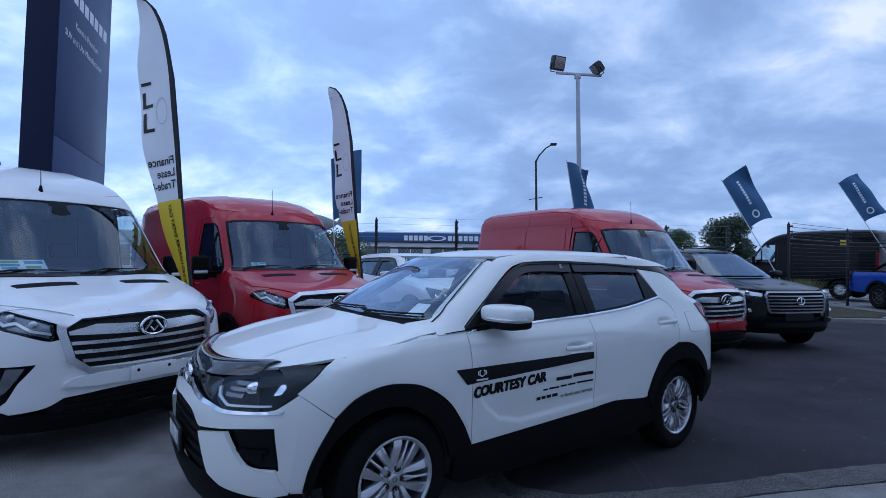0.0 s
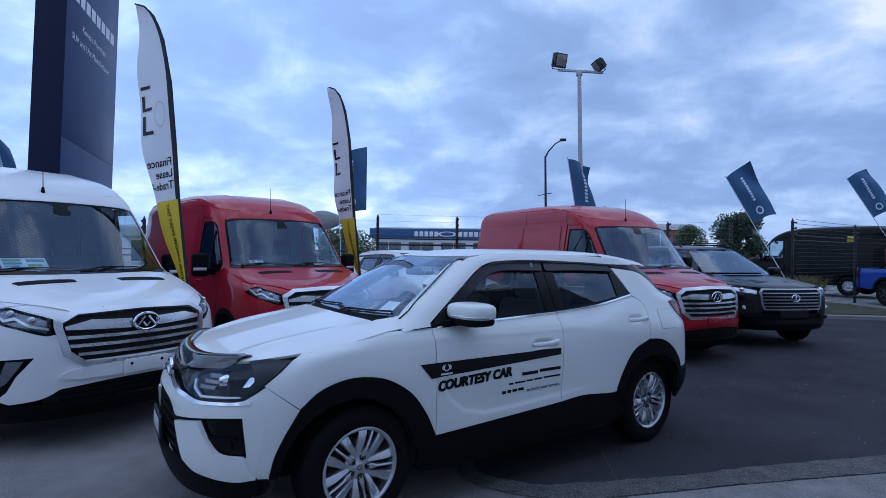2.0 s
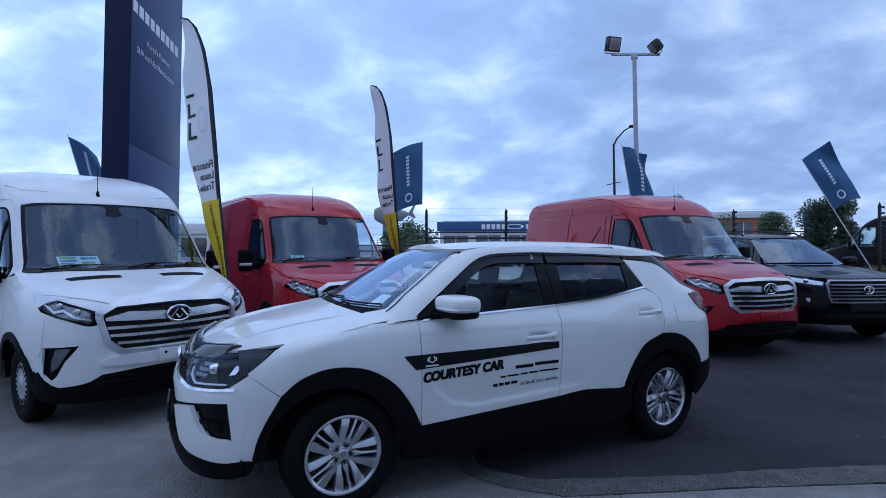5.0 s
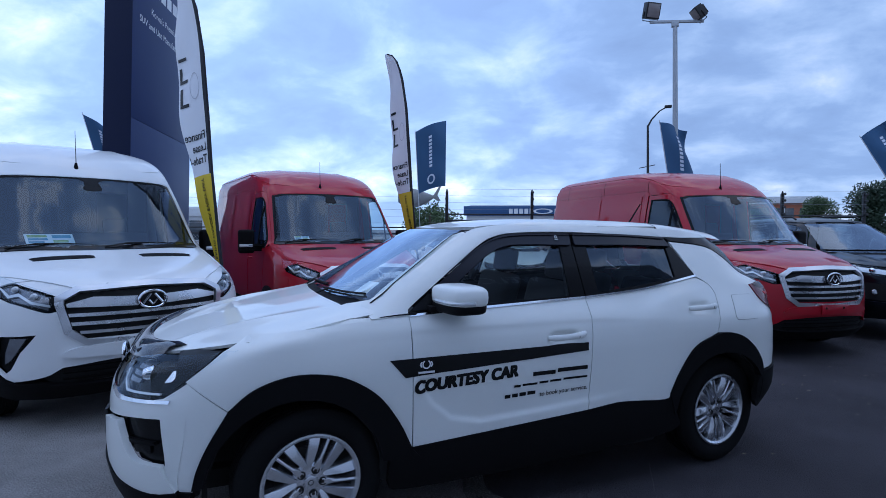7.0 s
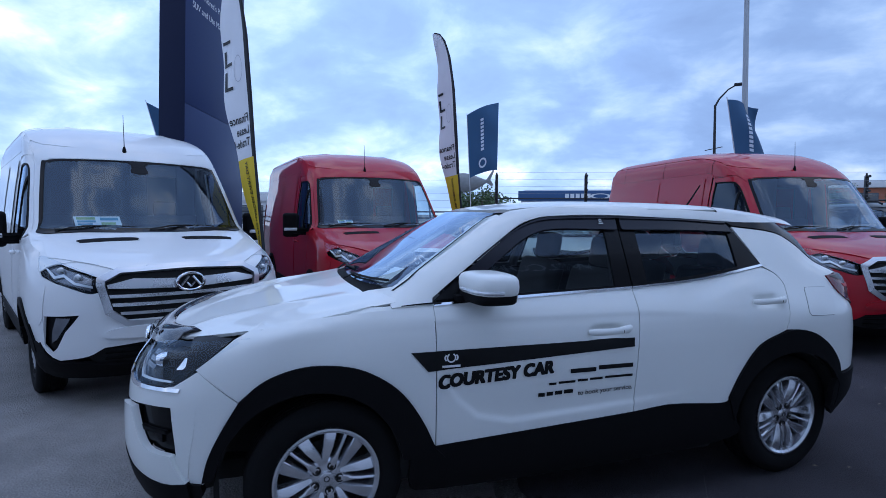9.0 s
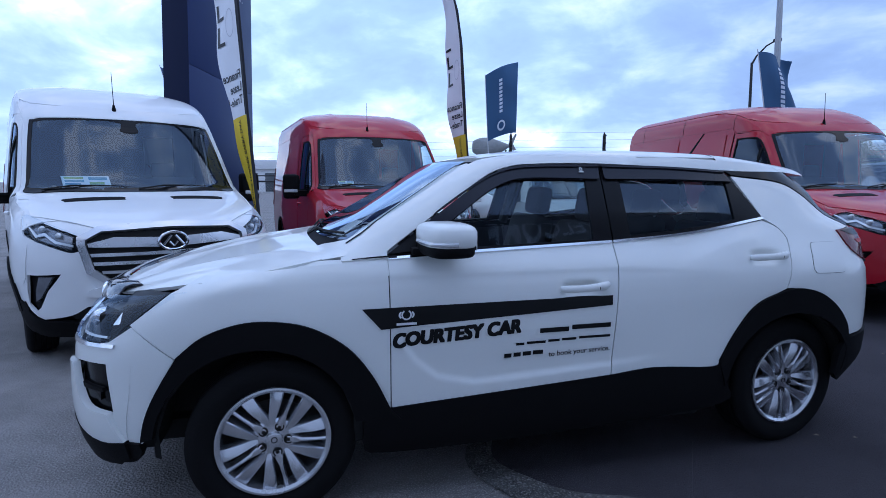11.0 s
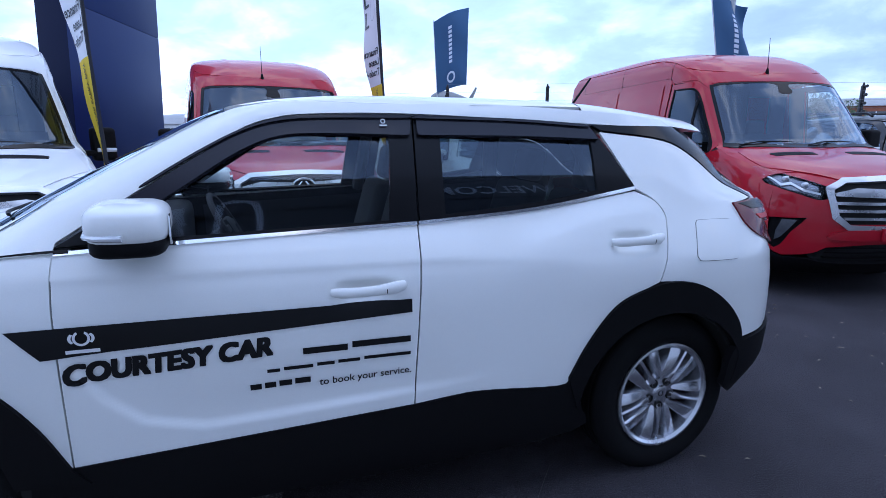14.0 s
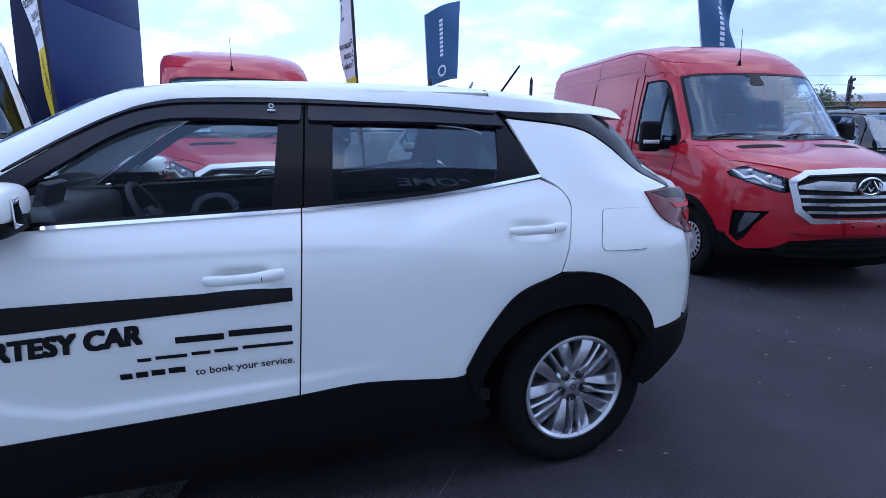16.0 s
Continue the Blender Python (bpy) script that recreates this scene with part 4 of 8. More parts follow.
    for s_, o in zip((1, -1), both("tail_lamp", patch(lamp, side, 0.02, 4, 0.001, 0.025, lift=0.008), RED_LENS, car)):
        k = (lambda q: q) if s_ > 0 else flipped
        part("lamp_bar", k(patch([(-3.16, 1.118, 1), (-3.40, 1.108, 1), (-3.40, 1.090, 1), (-3.19, 1.098, 1)], side, 0.004, 2, 0, 0.03, lift=0.011)), RED_BRIGHT, o)
        part("lamp_bar", k(patch([(-3.23, 1.082, 1), (-3.41, 1.068, 1), (-3.40, 1.020, 1), (-3.30, 1.030, 1)], side, 0.004, 2, 0, 0.03, lift=0.011)), RED_BRIGHT, o)
        part("lamp_cap", k(patch([(-3.06, 1.166, 1), (-3.19, 1.172, 1), (-3.38, 1.152, 1), (-3.40, 1.130, 1), (-3.14, 1.142, 1)], side, 0.004, 2, 0, 0.03, lift=0.010)), GLOSS_BLACK, o)
    r_bump = [(-2.975, 0.40, 1), (-2.985, 0.52), (-3.035, 0.60, 1), (-3.25, 0.615, 1), (-3.40, 0.62, 1), (-3.38, 0.48), (-3.20, 0.36), (-3.05, 0.345, 1)]
    both("rear_bumper_corner", patch(r_bump, side, 0.03, 4, 0.0, 0.04, lift=0.012), TRIM, car)
    part("rear_bumper", patch([(-0.72, 0.36, 1), (0.72, 0.36, 1), (0.76, 0.615, 1), (-0.76, 0.615, 1)], rear, 0.03, 3, 0, 0.06, lift=0.012), TRIM, car)

    # wheel arch and sill cladding
    clad_f = [(p[0], p[1]) for p in arch_f]
    clad_f = [(0.448, 0.40, 1)] + clad_f + [(-0.556, 0.448, 1), (-0.60, 0.40, 1)] + [(*p, 1) for p in arch_line(0.0, 0.405, 0.357, 172, 8, 14)]
    both("wheel_arch_moulding", patch(clad_f, side, 0.03, 4, 0.0, 0.03, lift=0.014), TRIM, car)
    clad_r = [(-2.27, 0.40, 1), (-2.225, 0.535, 1), (-2.298, 0.668), (-2.41, 0.808), (-2.532, 0.868), (-2.658, 0.892), (-2.798, 0.866), (-2.923, 0.790), (-3.012, 0.690), (-3.045, 0.605, 1), (-3.02, 0.42, 1)] + [(*p, 1) for p in arch_line(-2.675, 0.405, 0.357, 172, 8, 14)][::1]
    both("wheel_arch_moulding", patch(clad_r, side, 0.03, 4, 0.0, 0.03, lift=0.014), TRIM, car)
    sill = [(-0.545, 0.455, 1), (-1.617, 0.514), (-1.854, 0.532), (-2.186, 0.508), (-2.232, 0.540, 1), (-2.285, 0.42, 1), (-2.26, 0.30), (-1.5, 0.245), (-0.55, 0.235), (-0.43, 0.30, 1), (-0.44, 0.42, 1)]
    both("sill_moulding", patch(sill, side, 0.05, 4, 0.0, 0.04, lift=0.006), TRIM, car)

    # nose
    # upper bumper skin, split into the two halves of the nose and the lower blades
    upper = [(0.0, 0.800, 1), (0.18, 0.800), (0.35, 0.776), (0.488, 0.768), (0.592, 0.759), (0.72, 0.767), (0.85, 0.778, 1), (0.893, 0.752, 1), (0.888, 0.600), (0.868, 0.398, 1), (0.838, 0.398, 1), (0.850, 0.520), (0.836, 0.712, 1), (0.74, 0.703), (0.651, 0.690, 1), (0.45, 0.662), (0.38, 0.662), (0.26, 0.72), (0.0, 0.735, 1)]
    for s_ in (1, -1):
        part("front_bumper", patch([(s_ * p[0], *p[1:]) for p in upper], front, 0.02, 4, 0.001, 0.03, lift=0.004), WHITE, car)
        blade_ = [(0.430, 0.640, 1), (0.640, 0.676, 1), (0.682, 0.612), (0.75, 0.526), (0.843, 0.512, 1), (0.866, 0.398, 1), (0.80, 0.384), (0.64, 0.405), (0.53, 0.455, 1), (0.50, 0.51)]
        part("bumper_blade", patch([(s_ * p[0], *p[1:]) for p in blade_], front, 0.03, 4, 0.0, 0.03, lift=0.022), WHITE, car)
        pocket = [(0.635, 0.690, 1), (0.74, 0.708), (0.842, 0.716, 1), (0.856, 0.52, 1), (0.835, 0.505, 1), (0.75, 0.518, 1), (0.675, 0.61, 1)]
        part("lamp_pocket", patch([(s_ * p[0], *p[1:]) for p in pocket], front, 0, 3, 0.0, 0.04, lift=-0.022), GLOSS_BLACK, car)
        fin = [(0.67, 0.600, 1), (0.815, 0.605, 1), (0.820, 0.592, 1), (0.685, 0.580, 1)]
        part("pocket_fin", patch([(s_ * p[0], *p[1:]) for p in fin], front, 0.02, 3, 0.0, 0.04, lift=-0.004), TRIM, car)
        # headlamp: dark housing, projector, light guides, clear lens
        lens_ = [(0.395, 0.845), (0.412, 0.878), (0.52, 0.925), (0.62, 0.950), (0.769, 0.968), (0.845, 0.986), (0.880, 0.996, 1), (0.882, 0.950), (0.866, 0.874), (0.838, 0.802), (0.72, 0.783), (0.598, 0.773), (0.50, 0.788), (0.44, 0.812)]
        mir = [(s_ * p[0], *p[1:]) for p in lens_]
        hl = part("headlamp", patch(mir, front, 0, 4, 0.0, 0.025, lift=-0.035), LAMP_DARK, car)
        part("lens", patch(mir, front, 0.01, 4, 0.0, 0.025, lift=0.003), LENS, hl)
        part("light_guide", patch([(s_ * p[0], *p[1:]) for p in [(0.435, 0.862, 1), (0.450, 0.872, 1), (0.485, 0.834, 1), (0.58, 0.802, 1), (0.80, 0.818, 1), (0.80, 0.809, 1), (0.58, 0.791, 1), (0.472, 0.824, 1)]], front, 0.01, 2, 0, 0.03, lift=-0.012), LAMP_IN, hl)
        for k in range(3):
            z = 0.832 + 0.030 * k
            part("lamp_fin", patch([(s_ * p[0], *p[1:]) for p in [(0.52 + 0.02 * k, z, 1), (0.64 + 0.012 * k, z + 0.006, 1), (0.64 + 0.012 * k, z + 0.024, 1), (0.50 + 0.02 * k, z + 0.020, 1)]], front, 0.012, 2, 0, 0.03, lift=-0.022 + 0.004 * k), LAMP_MID, hl)
        part("reflector", patch([(s_ * p[0], *p[1:]) for p in [(0.785, 0.915, 1), (0.815, 0.921, 1), (0.812, 0.868, 1), (0.787, 0.862, 1)]], front, 0.02, 2, 0, 0.03, lift=-0.02), CHROME, hl)
        part("projector", moved(lathe([(0.0, 0.03), (0.022, 0.024), (0.032, 0.005), (0.036, -0.02)], 24, "z"), Matrix.Translation((float(SUV.nose(np.array([0.66]), np.array([0.875]))[0]) - 0.028, s_ * 0.66, 0.875)) @ Matrix.Rotation(radians(90), 4, "Y")), CHROME, hl)
        wing_bar = [(0.03, 0.850, 1), (0.18, 0.824), (0.35, 0.797), (0.488, 0.787), (0.592, 0.775), (0.72, 0.781), (0.85, 0.793, 1), (0.85, 0.778, 1), (0.72, 0.766), (0.592, 0.757), (0.488, 0.767), (0.35, 0.775), (0.18, 0.798), (0.03, 0.822, 1)]
        part("grille_chrome", patch([(s_ * p[0], *p[1:]) for p in wing_bar], front, 0.012, 4, 0, 0.03, lift=0.012), CHROME, car)
        part("fog_lamp_trim", patch([(s_ * p[0], *p[1:]) for p in [(0.70, 0.585, 1), (0.80, 0.59, 1), (0.80, 0.55, 1), (0.73, 0.545, 1)]], front, 0.01, 2, 0, 0.04, lift=-0.012), GLOSS_BLACK, car)
    corner = [(0.300, 0.738, 1), (0.462, 0.866, 1), (0.56, 0.800, 1), (0.66, 0.775, 1), (0.655, 0.722, 1), (0.540, 0.716, 1), (0.530, 0.512, 1), (0.600, 0.500, 1), (0.66, 0.392, 1), (0.446, 0.388, 1), (0.440, 0.430), (0.424, 0.502), (0.379, 0.603)]
    both("headlamp_tail", patch([(0.50, 0.990, 1), (0.322, 0.994, 1), (0.47, 0.878, 1), (0.52, 0.84, 1)], side, 0.01, 3, 0.001, 0.03, lift=-0.002), INK, car)
    both("lip_side", patch([(0.70, 0.400, 1), (0.452, 0.392, 1), (0.442, 0.36, 1), (0.47, 0.315), (0.56, 0.298, 1), (0.70, 0.298, 1)], side, 0.03, 3, 0, 0.03, lift=0.014), TRIM, car)
    both("bumper_side", patch(corner, side, 0.012, 4, 0.0015, 0.03, lift=0.001), WHITE, car)
    part("upper_grille", patch([(-0.42, 0.77, 1), (-0.42, 0.90, 1), (0.0, 0.935), (0.42, 0.90, 1), (0.42, 0.77, 1), (0.0, 0.785)], front, 0, 3, 0, 0.05, lift=-0.02), GLOSS_BLACK, car)
    part("lower_grille", patch([(-0.62, 0.36, 1), (-0.62, 0.67, 1), (0.0, 0.745), (0.62, 0.67, 1), (0.62, 0.36, 1), (0.0, 0.35)], front, 0, 3, 0, 0.05, lift=-0.03), UNDER, car)
    for z in (0.47, 0.525, 0.58, 0.635, 0.69):
        w = 0.52 if z < 0.66 else 0.40
        part("grille_slat", patch([(-w, z, 1), (w, z, 1), (w, z + 0.022, 1), (-w, z + 0.022, 1)], front, 0.02, 2, 0, 0.05, lift=-0.006), TRIM, car)
    part("front_lip", patch([(-0.868, 0.402, 1), (-0.80, 0.388), (-0.64, 0.408), (-0.5, 0.43), (0.0, 0.44), (0.5, 0.43), (0.64, 0.408), (0.80, 0.388), (0.868, 0.402, 1), (0.862, 0.33, 1), (0.75, 0.292), (0.0, 0.275), (-0.75, 0.292), (-0.862, 0.33, 1)], front, 0.03, 3, 0, 0.04, lift=0.026), TRIM, car)
    px = float(SUV.nose(np.array([0.0]), np.array([0.58]))[0])
    plate = part("number_plate", block(px + 0.015, px + 0.03, -0.18, 0.18, 0.465, 0.595, 0.004), PLATE, car)
    for k in range(6):
        part("plate_bar", block(px + 0.0295, px + 0.032, -0.15 + 0.05 * k, -0.118 + 0.05 * k, 0.49, 0.57, 0.0005), INK_WHITE, plate)
    ex = float(SUV.nose(np.array([0.0]), np.array([0.86]))[0])
    part("emblem", joined(*[moved(tube([(0.0, 0.075 * math.cos(a), 0.05 * math.sin(a)) for a in np.linspace(0, 2 * math.pi, 25)], 0.011, 8), Matrix.Translation((ex + 0.03, 0, 0.855))), block(ex + 0.02, ex + 0.035, -0.012, 0.012, 0.80, 0.91, 0.006)]), CHROME, car)
    guard = []
    for i in range(25):
        y = -0.63 + 1.26 * i / 24
        g = []
        slim = min(1.0, 0.55 + 9.0 * (1 - abs(y) / 0.63))
        for dx, dz in ((-0.075, 0.006), (-0.06, 0.024), (-0.02, 0.026), (0.022, 0.004), (0.05, -0.050), (0.042, -0.056), (0.014, -0.006), (-0.02, 0.012), (-0.055, 0.008)):
            xx = 0.735 - 0.36 * abs(y / 0.80) ** 2.4
            zz = float(SUV.top(np.array([xx - 0.03]), np.array([min(abs(y), 0.80)]))[0])
            g.append((xx + dx * (0.6 + 0.4 * slim), y, zz + dz * slim + 0.004))
        guard.append(g)
    n = len(guard[0])
    v = [p for g in guard for p in g]
    f = [(i * n + k, i * n + (k + 1) % n, (i + 1) * n + (k + 1) % n, (i + 1) * n + k) for i in range(24) for k in range(n)] + [tuple(range(n))[::-1], tuple(24 * n + k for k in range(n))]
    part("bonnet_guard", (v, f), GUARD, car, "smoked acrylic bonnet protector")

    # handles, mirrors, aerial
    for (x0, x1, z0), door in (((-1.345, -1.585, 0.945), fd), ((-2.40, -2.62, 1.052), rd)):
        for s_, d in zip((1, -1), door):
            pts = []
            for i in range(9):
                t = i / 8
                x = x0 + (x1 - x0) * t
                y = float(SUV.half(np.array([x1 if t > 0.5 else x0]), np.array([z0]))[0]) + 0.006 + 0.034 * math.sin(math.pi * min(1, max(0, t))) ** 0.6
                pts.append((x, s_ * y, z0 + 0.008 * t))
            bar = tube(pts, [0.010, 0.014, 0.0135, 0.013, 0.013, 0.0135, 0.0155, 0.0165, 0.013], 10)
            bar = ([(p[0], p[1], z0 + (p[2] - z0) * 1.3) for p in bar[0]], bar[1])
            handle = part("door_handle", bar, WHITE, d)
            seam = Vector(pts[6]).lerp(Vector(pts[5]), 0.2)
            part("handle_seam", tube([seam, seam + Vector((-0.0025, 0, 0.0002))], 0.0160, 10), TRIM, handle)
    for s_, d in zip((1, -1), fd):
        def swept(shape, back=0.10):
            """Leans the mirror body back towards its tip."""
            return [(x - back * (abs(y) - 0.89), y, z) for x, y, z in shape[0]], shape[1]

        wm = part("wing_mirror", joined(swept(egg((-0.785, s_ * 0.955, 1.158), (0.098, 0.148, 0.040), 0.50)), block(-0.79, -0.66, s_ * 0.76, s_ * 0.90, 1.118, 1.150, 0.012)), TRIM, d)
        part("mirror_cap", swept(egg((-0.785, s_ * 0.960, 1.208), (0.106, 0.156, 0.058), 0.56)), WHITE, wm)
        strip = [(-0.682, 0.90), (-0.682, 1.01), (-0.690, 1.065), (-0.720, 1.104), (-0.785, 1.117)]
        part("indicator", tube([(x - 0.10 * (y - 0.89), s_ * y, 1.184) for x, y in strip], 0.009, 8), LAMP_IN, wm)
        part("mirror_glass", moved(block(-0.003, 0.003, -0.085, 0.085, -0.04, 0.04, 0.003), pose(-0.892, s_ * 0.955, 1.19, 0, 0, 10 * s_)), MIRROR, wm)
        tri = [(-0.56, 1.12, 1), (-0.705, 1.200, 1), (-0.725, 1.140, 1), (-0.70, 1.128, 1)]
        tp = patch(tri, side, 0.012, 2, 0, 0.04, lift=0.008)
        part("mirror_base", tp if s_ > 0 else flipped(tp), GLOSS_BLACK, d)
    part("roof_aerial", tube([(-2.64, 0.0, 1.555), (-2.69, 0.0, 1.59), (-2.81, 0, 1.75)], [0.014, 0.007, 0.005], 8), TRIM, car)
    # cabin
    part("dashboard", joined(block(-0.72, -0.36, -0.72, 0.72, 0.82, 1.10, 0.06, 3), block(-0.95, -0.55, -0.14, 0.14, 0.45, 0.92, 0.04), moved(block(-0.02, 0.02, -0.12, 0.12, -0.07, 0.07, 0.01), pose(-0.62, 0.0, 1.13, 0, -20, 0))), DASH, car)
    steering_wheel(car, -0.93, -0.38, 0.98)
    for x, y in ((-1.35, 0.38), (-1.35, -0.38)):
        seat(car, x, y, 0.55, 0.60)
    seat(car, -2.2, 0.36, 0.55, 0.58)
    seat(car, -2.2, -0.36, 0.55, 0.58)
    part("cabin_floor", block(-3.1, -0.4, -0.76, 0.76, 0.30, 0.36, 0.01), SEAT, car)
    part("headlining", patch([(-1.05, 0.0), (-1.12, 0.46), (-2.6, 0.48), (-2.75, 0.0), (-2.6, -0.48), (-1.12, -0.46)], cap, 0, 4, 0, 0.12, lift=-0.03), CABIN_GREY, car)
    part("interior_mirror", block(-0.93, -0.90, -0.11, 0.11, 1.40, 1.46, 0.02), DASH, car)
    both("door_lining", patch([(-0.75, 0.45, 1), (-0.75, 1.09, 1), (-1.655, 1.135, 1), (-2.5, 1.20, 1), (-2.5, 0.9, 1), (-2.2, 0.5, 1)], side, 0, 2, 0, 0.1, lift=-0.07), DASH, car)
    for s_ in (1, -1):
        part("pillar_trim", tube([(-1.65, s_ * 0.71, 1.14), (-1.70, s_ * 0.53, 1.50)], 0.035, 8), DASH, car)
        part("pillar_trim", tube([(-2.5, s_ * 0.66, 1.2), (-2.45, s_ * 0.50, 1.48)], 0.05, 8), DASH, car)
    for x in (0.0, -2.675):
        for s_ in (1, -1):
            wheel(car, x - (0.055 if x == 0 else 0.062), s_ * (0.822 if x == 0 else 0.748), 0.350, 0.215, 0.232, s_, "alloy", 24 if x == 0 else 36, 4.0)
    if decals:
        door = fd[0]
        part("sign_stripe", patch([(-0.435, 0.901, 1), (-1.612, 0.904, 1), (-1.612, 0.858, 1), (-0.515, 0.809, 1)], side, 0, 2, 0, 0.03, lift=0.004), INK, door, "black vinyl stripe with emblem")
        part("lettering", laid(heavy(words("COURTESY CAR", 0.084, "LEFT", 0.10, 0.0), 0.0052), side, 0.004, (-0.96, 0, -0.562, 0.055, 1, 0.750)), INK, door, "slanted bold black lettering reading courtesy car")
        part("lettering", laid(words("to book your service.", 0.036, "RIGHT", 0.0, 0.0004), side, 0.004, (-1, 0, -1.608, 0.03, 1, 0.648)), INK, door)
        for u0, u1, z0, h in ((-1.245, -1.390, 0.757, 0.022), (-1.405, -1.605, 0.764, 0.022), (-1.13, -1.17, 0.700, 0.012), (-1.182, -1.275, 0.703, 0.012), (-1.288, -1.345, 0.706, 0.012), (-1.357, -1.43, 0.708, 0.012), (-1.444, -1.605, 0.711, 0.012), (-1.075, -1.110, 0.648, 0.020), (-1.12, -1.155, 0.650, 0.020), (-1.165, -1.205, 0.652, 0.020), (-1.215, -1.265, 0.654, 0.020)):
            part("text_bar", laid(quad(u0, u1, z0 - h / 2, z0 + h / 2, 0, 3), side, 0.004), INK, door)
        em = [ring_shape(0.016, 0.023, 24, 1, 1, 120, 420), ring_shape(0.022, 0.029, 10, 1.2, 0.8, -40, 40), ring_shape(0.022, 0.029, 10, 1.2, 0.8, 140, 220), quad(-0.045, 0.045, -0.045, -0.034, 0, 3)]
        part("emblem_print", laid(joined(*em), side, 0.007, (-1, 0, -0.625, 0, 1, 0.868)), INK_WHITE, door)
        part("shield_badge", laid(joined(ring_shape(0.006, 0.009, 14), quad(-0.014, 0.014, -0.017, -0.013, 0, 2)), side, 0.022, (-1, 0, -1.575, 0, 1, 1.488)), INK_WHITE, fd[0])
    return car


# the delivery van -----------------------------------------------------------
def van_flank(x, z):
    """The pressed swage along the load bay and the flare round the front wheel."""
    flare = 0.03 * np.exp(-(((x + 0.93) / 0.5) ** 2)) * np.exp(-(((z - 0.72) / 0.25) ** 2))
    line = 0.010 * np.exp(-(((z - 1.16) / 0.035) ** 2)) * np.clip((-x - 1.2) / 0.3, 0, 1)
    return flare - line


VAN = Hull([
    (0.24, -0.16, 0.93, 0.62, 2.6, -5.50, 0.14, 4.0),
    (0.36, -0.04, 0.985, 0.70, 2.5, -5.53, 0.14, 4.0),
    (0.50, 0.00, 1.00, 0.75, 2.4, -5.53, 0.14, 4.0),
    (0.75, 0.00, 1.01, 0.78, 2.4, -5.53, 0.14, 4.0),
    (0.97, -0.01, 1.01, 0.80, 2.3, -5.53, 0.14, 4.0),
    (1.07, -0.06, 1.005, 0.82, 2.25, -5.53, 0.14, 4.0),
    (1.13, -0.15, 1.00, 0.82, 2.25, -5.53, 0.14, 4.0),
    (1.19, -0.33, 0.998, 0.76, 2.3, -5.53, 0.14, 4.0),
    (1.26, -0.63, 0.995, 0.62, 2.5, -5.53, 0.14, 4.0),
    (1.32, -0.90, 0.990, 0.50, 2.8, -5.53, 0.14, 4.0),
    (1.37, -1.07, 0.985, 0.46, 3.0, -5.53, 0.14, 4.0),
    (1.45, -1.14, 0.975, 0.46, 3.0, -5.53, 0.14, 4.0),
    (1.80, -1.40, 0.930, 0.46, 3.0, -5.52, 0.14, 4.0),
    (2.03, -1.575, 0.895, 0.46, 3.0, -5.50, 0.14, 4.0),
    (2.12, -1.66, 0.888, 0.46, 2.9, -5.49, 0.14, 4.0),
    (2.252, -1.83, 0.880, 0.50, 2.7, -5.47, 0.16, 4.0),
    (2.362, -2.05, 0.855, 0.60, 2.6, -5.43, 0.2, 3.5),
    (2.439, -2.34, 0.80, 0.80, 2.5, -5.36, 0.25, 3.0),
    (2.483, -2.75, 0.69, 0.90, 2.5, -5.20, 0.3, 3.0),
    (2.505, -3.15, 0.48, 0.9, 2.5, -4.95, 0.4, 3.0),
    (2.510, -3.4, 0.02, 0.9, 2.5, -4.75, 0.4, 3.0),
], van_flank)


